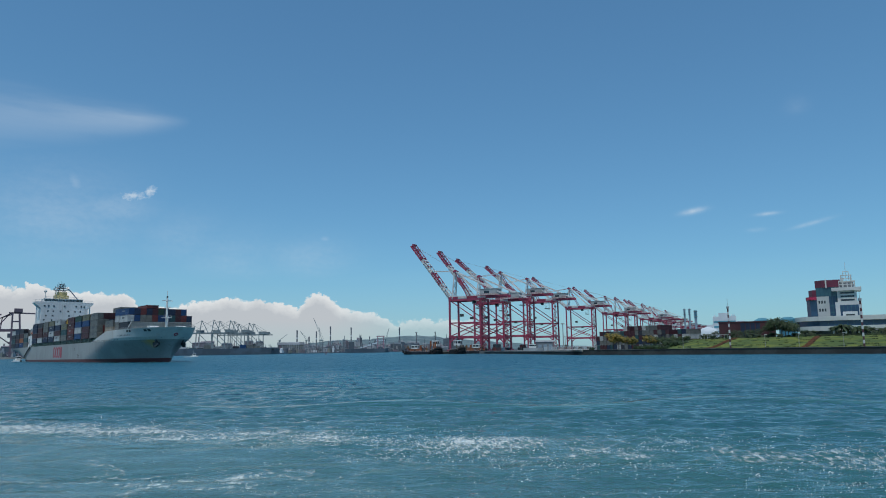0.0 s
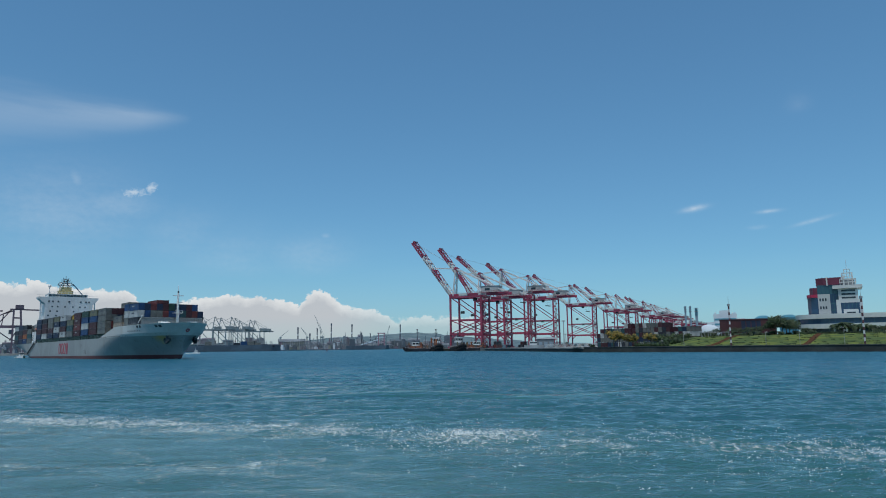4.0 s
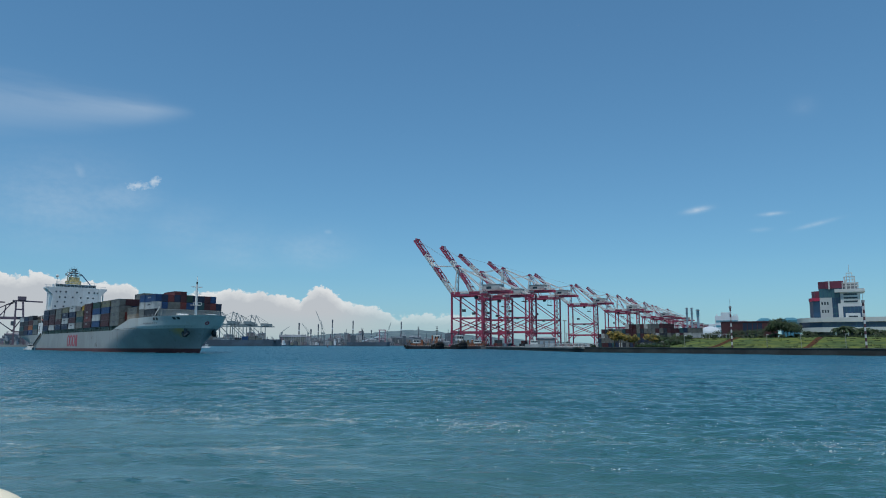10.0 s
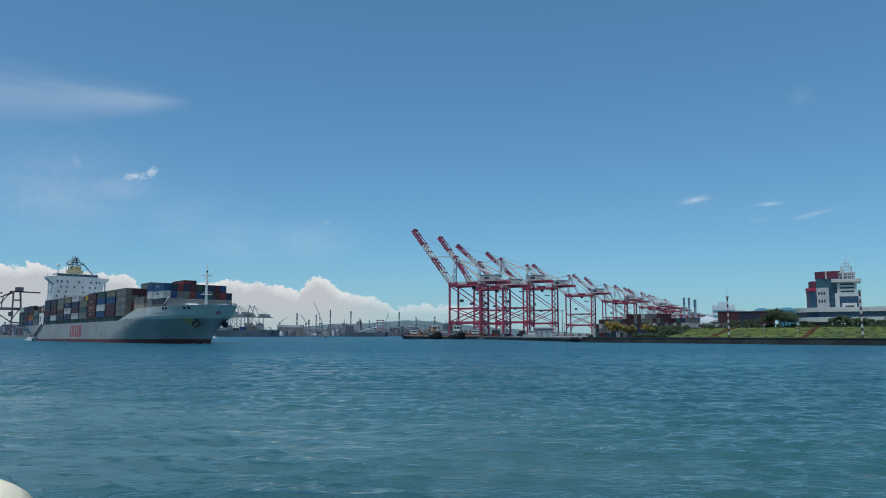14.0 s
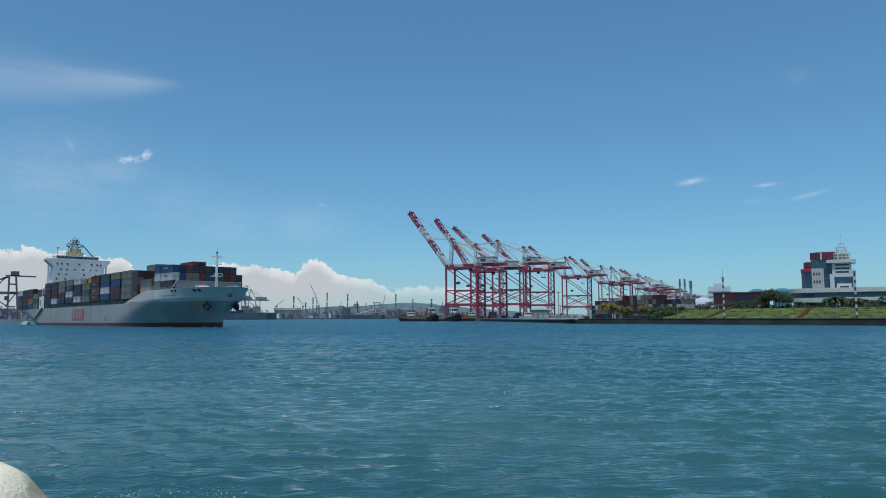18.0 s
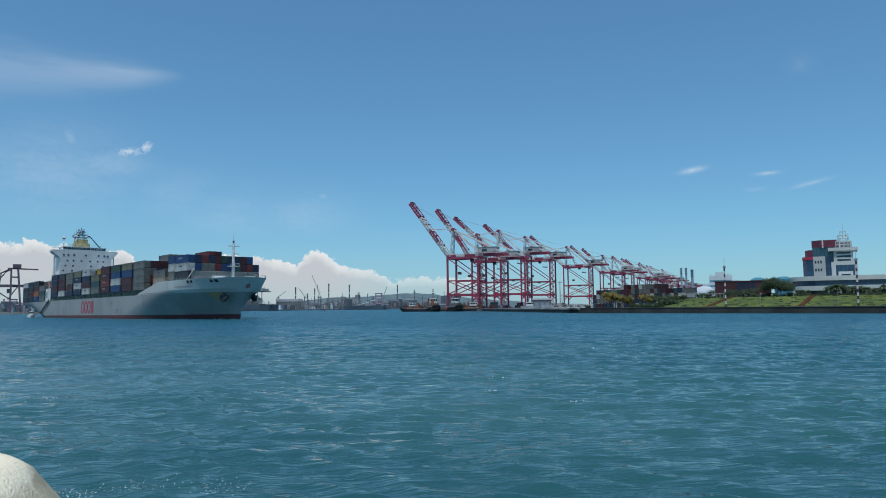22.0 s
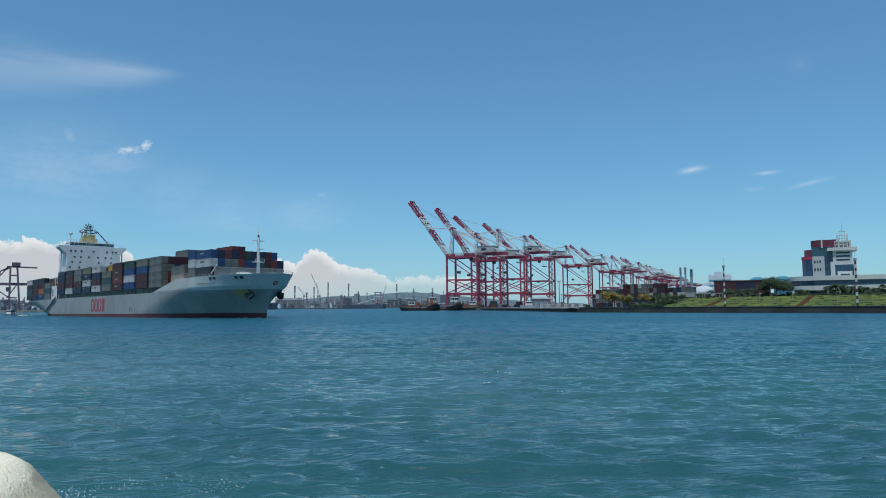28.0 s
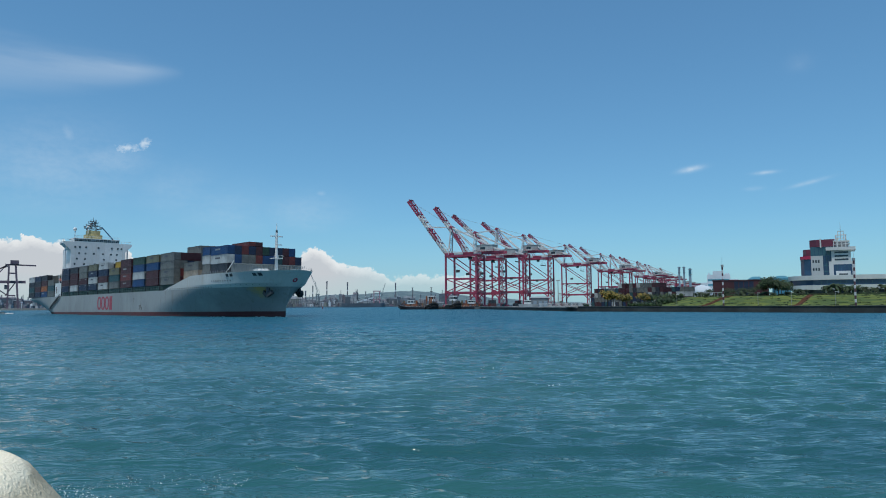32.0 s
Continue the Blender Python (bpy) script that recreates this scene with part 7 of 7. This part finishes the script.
def armour_block():
    x, y, top, rim = -2.64, 3.62, 2.575, 0.45
    prof = [(0.001, top), (rim * 0.3, top), (rim * 0.55, top - 0.002), (rim * 0.75, top - 0.006), (rim * 0.9, top - 0.018), (rim, top - 0.045), (rim + 0.05, top - 0.085)]
    prof += [(rim + 0.05 + 0.74 * k * 0.05, top - 0.085 - k * 0.05) for k in range(1, 27)]
    prof += [(1.43 + 0.2 * k / 8, 1.19 - 4.2 * k / 8) for k in range(1, 9)]
    n = 160
    verts = [(r * 0.985 * math.cos(math.tau * i / n), r * 0.985 * math.sin(math.tau * i / n), z - 0.01) for r, z in prof for i in range(n)]
    out = []
    for v in verts:
        q = Vector(v)
        d = Vector((q.x, q.y, 0.6)).normalized()
        rough = min(1, max(0, (2.52 - q.z) / 0.1))
        q += d * (0.012 * noise.noise(q * 2.2) + rough * (0.004 * noise.noise(q * 5) + 0.006 * noise.noise(q * 24) + 0.006 * noise.noise(q * 52)))
        out.append(tuple(q))
    faces = [(j * n + i, j * n + (i + 1) % n, (j + 1) * n + (i + 1) % n, (j + 1) * n + i) for j in range(len(prof) - 1) for i in range(n)]
    me = bpy.data.meshes.new("armour_unit")
    me.from_pydata(out, [], [f[::-1] for f in faces])
    me.materials.append(smooth_sunlit_top(M["block_concrete"]))
    me.shade_smooth()
    ob = new("armour_unit", me)
    ob.matrix_basis = pose(x, y, 0)
    return tagged(ob, "worn pale concrete breakwater unit with a smooth top", "concrete block")


armour_block()


# ---- foam of a passed ferry's wake ----
def foam(seed, y_of, x0, x1, depth, count, size, lift=0.012):
    """Flecks of foam lying on the water, denser where a noise field says so."""
    r = np.random.default_rng(seed)
    n = count * 6
    x = r.uniform(x0, x1, n)
    y = np.array([y_of(v) for v in x]) + r.normal(0, depth, n)
    keep = np.array([noise.noise((a * 0.16, b * 0.5, seed)) + 0.5 * noise.noise((a * 0.7, b * 1.6, seed)) for a, b in zip(x, y)]) > r.uniform(-0.15, 0.55, n)
    x, y = x[keep][:count], y[keep][:count]
    return flecks(r, x, y, size, lift, "thinning white foam on the water")


def flecks(r, x, y, size, lift, label):
    """Small raised rafts of bubbles at the places given."""
    verts, faces, up = [], [], []
    for a, b in zip(x, y):
        k = int(r.integers(4, 7))
        s = size * r.uniform(0.3, 1.3)
        long = r.uniform(1.2, 3.2)
        t = r.normal(0, 0.35)
        base = len(verts)
        for i in range(k):
            ang = math.tau * i / k
            q = s * r.uniform(0.5, 1.1)
            dx, dy = math.cos(ang) * q * long, math.sin(ang) * q
            verts.append((a + dx * math.cos(t) - dy * math.sin(t), b + dx * math.sin(t) + dy * math.cos(t), 0.0))
            up.append(-0.01)
        verts.append((a, b, 0.0))
        up.append(s * r.uniform(0.25, 0.7))
        faces += [(base + i, base + (i + 1) % k, base + k) for i in range(k)]
    vx = np.array(verts)
    vx[:, 2] = swell(vx[:, 0], vx[:, 1], np.full(len(vx), 0.2)) * (lift < 0.02) + lift + np.array(up)
    me = bpy.data.meshes.new("foam")
    me.from_pydata([tuple(v) for v in vx], [], faces)
    me.materials.append(M["foam_white"])
    return tagged(new("foam", me), label, "foam", kind="stuff")


def lace_material(name, cover, milky):
    """Torn white lace along a passed wake, or the water clouded with fine bubbles behind it."""
    m = bpy.data.materials.new(name)
    m.use_nodes = True
    n, l = m.node_tree.nodes, m.node_tree.links
    p = n["Principled BSDF"]
    tc = n.new("ShaderNodeTexCoord")

    def op(kind, a, b=0.0, clamp=False):
        k = n.new("ShaderNodeMath")
        k.operation, k.use_clamp = kind, clamp
        for s_, x in zip(k.inputs, (a, b)):
            if isinstance(x, (int, float)):
                s_.default_value = x
            else:
                l.new(x, s_)
        return k.outputs[0]

    def field(scale, detail, stretch, rough=0.6, bend=0.6):
        mp, t = n.new("ShaderNodeMapping"), n.new("ShaderNodeTexNoise")
        mp.inputs["Scale"].default_value = stretch
        l.new(tc.outputs["Object"], mp.inputs["Vector"])
        t.inputs["Scale"].default_value, t.inputs["Detail"].default_value, t.inputs["Roughness"].default_value = scale, detail, rough
        t.inputs["Distortion"].default_value = bend
        l.new(mp.outputs[0], t.inputs["Vector"])
        return t.outputs["Fac"]

    sep = n.new("ShaderNodeSeparateXYZ")
    l.new(tc.outputs["Object"], sep.inputs[0])
    x, y = sep.outputs[0], sep.outputs[1]
    wander = op('SUBTRACT', field(0.16, 4, (1, 0.4, 1)), 0.5)
    off = op('ADD', op('SUBTRACT', y, op('ADD', op('MULTIPLY', x, -0.38), 26.2)), op('MULTIPLY', wander, 7.0))

    def hump(value, width):
        return op('POWER', 2.718, op('MULTIPLY', op('POWER', op('ABSOLUTE', op('DIVIDE', value, width)), 2.0), -1.0))

    if milky:
        side = op('MULTIPLY', op('SUBTRACT', 1.0, off), 0.30, clamp=True)
        end = op('MULTIPLY', op('SUBTRACT', y, 7.6), 0.25, clamp=True)
        cloud = op('MULTIPLY', op('ADD', op('MULTIPLY', op('SUBTRACT', field(0.22, 5, (0.45, 1, 1)), 0.5), 2.6), 0.60, clamp=True), cover)
        left = op('ADD', op('MULTIPLY', op('SUBTRACT', 10.0, x), 0.045, clamp=True), 0.12, clamp=True)
        l.new(op('MULTIPLY', op('MULTIPLY', cloud, left), op('MULTIPLY', side, end)), p.inputs["Alpha"])
        p.inputs["Base Color"].default_value = (0.125, 0.245, 0.255, 1)
        p.inputs["Roughness"].default_value = 0.16
        return m
    # threads between bubbles, their grain, and broad torn patches
    mp, shift, v = n.new("ShaderNodeMapping"), n.new("ShaderNodeTexNoise"), n.new("ShaderNodeTexVoronoi")
    mp.inputs["Scale"].default_value = (1, 0.42, 1)
    l.new(tc.outputs["Object"], mp.inputs["Vector"])
    shift.inputs["Scale"].default_value, shift.inputs["Detail"].default_value = 1.3, 4
    l.new(mp.outputs[0], shift.inputs["Vector"])
    bent = n.new("ShaderNodeVectorMath")
    bent.operation = 'MULTIPLY_ADD'
    l.new(shift.outputs["Color"], bent.inputs[0])
    bent.inputs[1].default_value = (0.9, 0.9, 0)
    l.new(mp.outputs[0], bent.inputs[2])
    v.feature = 'DISTANCE_TO_EDGE'
    v.inputs["Scale"].default_value = 2.6
    l.new(bent.outputs[0], v.inputs["Vector"])
    thread = op('SUBTRACT', 1.0, op('DIVIDE', v.outputs["Distance"], 0.16), clamp=True)
    grain = field(7.0, 5, (1, 0.4, 1), 0.75)
    patch = field(0.34, 5, (0.6, 0.9, 1), 0.65)
    line = op('SUBTRACT', 1.0, op('MULTIPLY', op('ABSOLUTE', op('SUBTRACT', field(0.2, 6, (0.8, 1.5, 1), 0.6, 1.4), 0.5)), 30.0), clamp=True)
    inside = hump(op('SUBTRACT', y, op('SUBTRACT', 17.5, op('MULTIPLY', x, 0.2))), 6.0)
    inside = op('MULTIPLY', inside, op('ADD', op('MULTIPLY', op('SUBTRACT', 6.0, x), 0.05, clamp=True), 0.45, clamp=True))
    body = op('ADD', op('MULTIPLY', hump(off, 3.3), op('ADD', op('MULTIPLY', op('SUBTRACT', 10.0, x), 0.012, clamp=True), 0.70)), op('MULTIPLY', inside, op('ADD', op('MULTIPLY', line, 1.1), 0.05)))
    body = op('ADD', body, op('MULTIPLY', op('SUBTRACT', patch, 0.5), 2.3))
    body = op('ADD', body, op('ADD', op('MULTIPLY', thread, 0.40), op('MULTIPLY', op('SUBTRACT', grain, 0.5), 3.6)))
    edge = op('ADD', hump(off, 5.0), inside, clamp=True)
    white = op('DIVIDE', op('SUBTRACT', op('MULTIPLY', body, edge), cover), 1.05, clamp=True)
    l.new(op('MULTIPLY', white, 0.76), p.inputs["Alpha"])
    p.inputs["Base Color"].default_value = (0.68, 0.74, 0.73, 1)
    p.inputs["Roughness"].default_value = 0.8
    return m


def lace_sheet(mat, x0, x1, y0, y1, seed, lift, far):
    """A film over the water; its uneven lift lets it break up as it sinks."""
    nx, ny = int((x1 - x0) / 0.2), int((y1 - y0) / 0.16)
    gx, gy = np.meshgrid(np.linspace(x0, x1, nx + 1), np.linspace(y0, y1, ny + 1), indexing="ij")
    r = np.random.default_rng(seed)
    uneven = np.zeros_like(gx)
    for k in range(14):
        lam, a, ph = r.uniform(1.2, 9), r.uniform(0, math.tau), r.uniform(0, math.tau)
        uneven += np.sin((gx * math.cos(a) * 0.6 + gy * math.sin(a)) * math.tau / lam + ph) / 14
    gz = swell(gx, gy, np.full_like(gx, 0.42)) + lift * (0.75 + 0.9 * uneven)
    me = bpy.data.meshes.new("foam")
    i = np.arange((nx + 1) * (ny + 1)).reshape(nx + 1, ny + 1)
    quads = np.stack([i[:-1, :-1], i[1:, :-1], i[1:, 1:], i[:-1, 1:]], -1).reshape(-1, 4)
    over = (gy - far + 0.38 * gx).ravel()
    quads = quads[over[quads].max(axis=1) < 0]
    used, quads = np.unique(quads, return_inverse=True)
    quads = quads.reshape(-1, 4)
    me.from_pydata(np.stack([gx, gy, gz], -1).reshape(-1, 3)[used].tolist(), [], quads.tolist())
    me.shade_smooth()
    me.materials.append(mat)
    ob = new("foam", me)
    ob.visible_shadow = False
    return tagged(ob, "torn white foam of a passed wake spread on the water", "foam", kind="stuff")


# film or flecks, and how deep each lies from when on
FOAM = [
    (lace_sheet(lace_material("clouded_water", 0.62, True), -30, 20, 7.5, 41, 1, 0.045, 30.0), ((6, -0.012), (12, -0.045), (20, -0.12))),
    (lace_sheet(lace_material("foam_lace", 0.86, False), -30, 20, 9, 44, 2, 0.07, 33.0), ((3, -0.02), (6, -0.065), (9, -0.115), (13, -0.2))),
    (lace_sheet(lace_material("thin_lace", 1.12, False), -30, 20, 9, 44, 5, 0.10, 33.0), ((5, -0.015), (8, -0.05), (11, -0.10), (14, -0.18))),
    (foam(3, lambda x: 26.4 - 0.38 * x, -26, 18, 3.6, 1900, 0.013), ((8, -0.005), (13, -0.06), (17, -0.35))),
    (foam(2, lambda x: 25.8 - 0.38 * x, -26, 18, 2.3, 3200, 0.014), ((4.5, -0.005), (9, -0.06), (13, -0.35))),
    (foam(4, lambda x: 17.5 - 0.2 * x, -16, 14, 3.6, 1800, 0.008), ((5, -0.005), (10, -0.06), (14, -0.35))),
]


def caps_and_glints():
    """White flecks over the open water: little breaking crests, and sparkle modelled as foam."""
    r = np.random.default_rng(31)
    xs, ys = [], []
    for k in range(46):
        cy = 22 + 95 * r.random() ** 1.3
        cx = r.uniform(-0.62, 0.62) * (cy + 6)
        n = int(r.integers(3, 15))
        xs.append(cx + r.normal(0, 0.22 + cy * 0.006, n))
        ys.append(cy - 7 + r.normal(0, 0.12 + cy * 0.002, n))
    return flecks(r, np.concatenate(xs), np.concatenate(ys), 0.018, 0.015, "small scattered white crests and glints on the open water")


CAPS_GLINTS = caps_and_glints()
foam(7, lambda x: 11.9, -7.6, -3.6, 0.9, 700, 0.0065, 0.05)


def wake_wave(y0, sway, high, seed):
    """One long low wave of the wake; its foot lies under the water's face."""
    r = np.random.default_rng(seed)
    nx, ny = 300, 26
    gx, gy = np.meshgrid(np.linspace(-46, 46, nx + 1), np.linspace(-2.6, 2.6, ny + 1), indexing="ij")
    crest = np.zeros_like(gx)
    tall = np.zeros_like(gx)
    for k in range(5):
        crest += sway * np.sin(gx * math.tau / r.uniform(14, 60) + r.uniform(0, 6)) / 2
        tall += 0.22 * np.sin(gx * math.tau / r.uniform(7, 40) + r.uniform(0, 6))
    tall = np.clip(0.62 + tall, 0, 1.2) * np.clip((46 - np.abs(gx)) / 8, 0, 1)
    lean = np.where(gy < 0, 1.0, 0.55)
    gz = high * tall * np.exp(-(gy / (1.25 / lean)) ** 2) - 0.10 - 0.6 * (gy / 2.6) ** 4 - 0.8 * np.clip(np.abs(gx) / 23 - 1, 0, 1) + 0.25 * swell(gx, gy + y0, np.full_like(gx, 0.3))
    me = bpy.data.meshes.new("wake_wave")
    i = np.arange((nx + 1) * (ny + 1)).reshape(nx + 1, ny + 1)
    quads = np.stack([i[:-1, :-1], i[1:, :-1], i[1:, 1:], i[:-1, 1:]], -1).reshape(-1, 4)
    me.from_pydata(np.stack([gx, gy + crest, gz], -1).reshape(-1, 3).tolist(), [], quads.tolist())
    me.shade_smooth()
    me.materials.append(M["sea_water"])
    ob = new("wake_wave", me)
    ob.matrix_basis = pose(0, y0, 0, 0, 0, -3)
    return tagged(ob, "long low green wave rolling away from the wake", "wave", kind="stuff")


WAKE_WAVES = [(wake_wave(44.5, 1.6, 0.30, 3), 44.5)]


# ---- what moves ----
def motions():
    # seconds, place of the stem at the waterline, heading
    course = ((0, -114.84, 295.19, -48.94), (4, -107.14, 286.38, -48.71), (8, -99.27, 277.46, -48.48), (12, -91.24, 268.43, -48.24), (16, -83.05, 259.29, -48.01),
              (20, -74.68, 250.04, -47.78), (24, -66.15, 240.67, -47.55), (28, -57.46, 231.21, -47.31), (32, -48.59, 221.63, -47.08))
    walk(SHIP, [(t, pose(x, y, 0, 0, -0.2, a)) for t, x, y, a in course])
    track = ((0, -270.0, 445.4, -50), (6, -259.2, 431.5, -50), (13, -245.0, 415.6, -52), (19, -236.0, 399.6, -56), (23, -229.3, 389.0, -66), (26, -228.6, 378.0, -85), (32, -227.0, 357.0, -88))
    walk(PILOT, [(t, pose(x, y, 0, 0, 0, a)) for t, x, y, a in track])
    ferry = ((0, -19.5, 760, -8), (6, -19.3, 752, -8), (13, -18.25, 745, -8), (22, -17.0, 735, -8), (32, -15.4, 725, -8))
    walk(LAUNCH, [(t, pose(*at_bearing(az, d), 0, 0, 0, a)) for t, az, d, a in ferry])
    drift = 0.45
    for ob in (WATER, CAPS_GLINTS):
        walk(ob, [(t, pose(0, drift * t, 0)) for t in (0, 32)])
    for ob, sink in FOAM:
        rows = [(0, pose(0, 0, 0))] + [(t, pose(0, drift * t, z)) for t, z in sink]
        walk(ob, rows + [(32, pose(0, drift * 32, -0.7))])
    for ob, y0 in WAKE_WAVES:
        walk(ob, [(t, pose(0, y0 + 1.6 * t, z, 0, 0, -3)) for t, z in ((0, 0), (7, -0.03), (14, -0.18), (32, -1.2))])


motions()
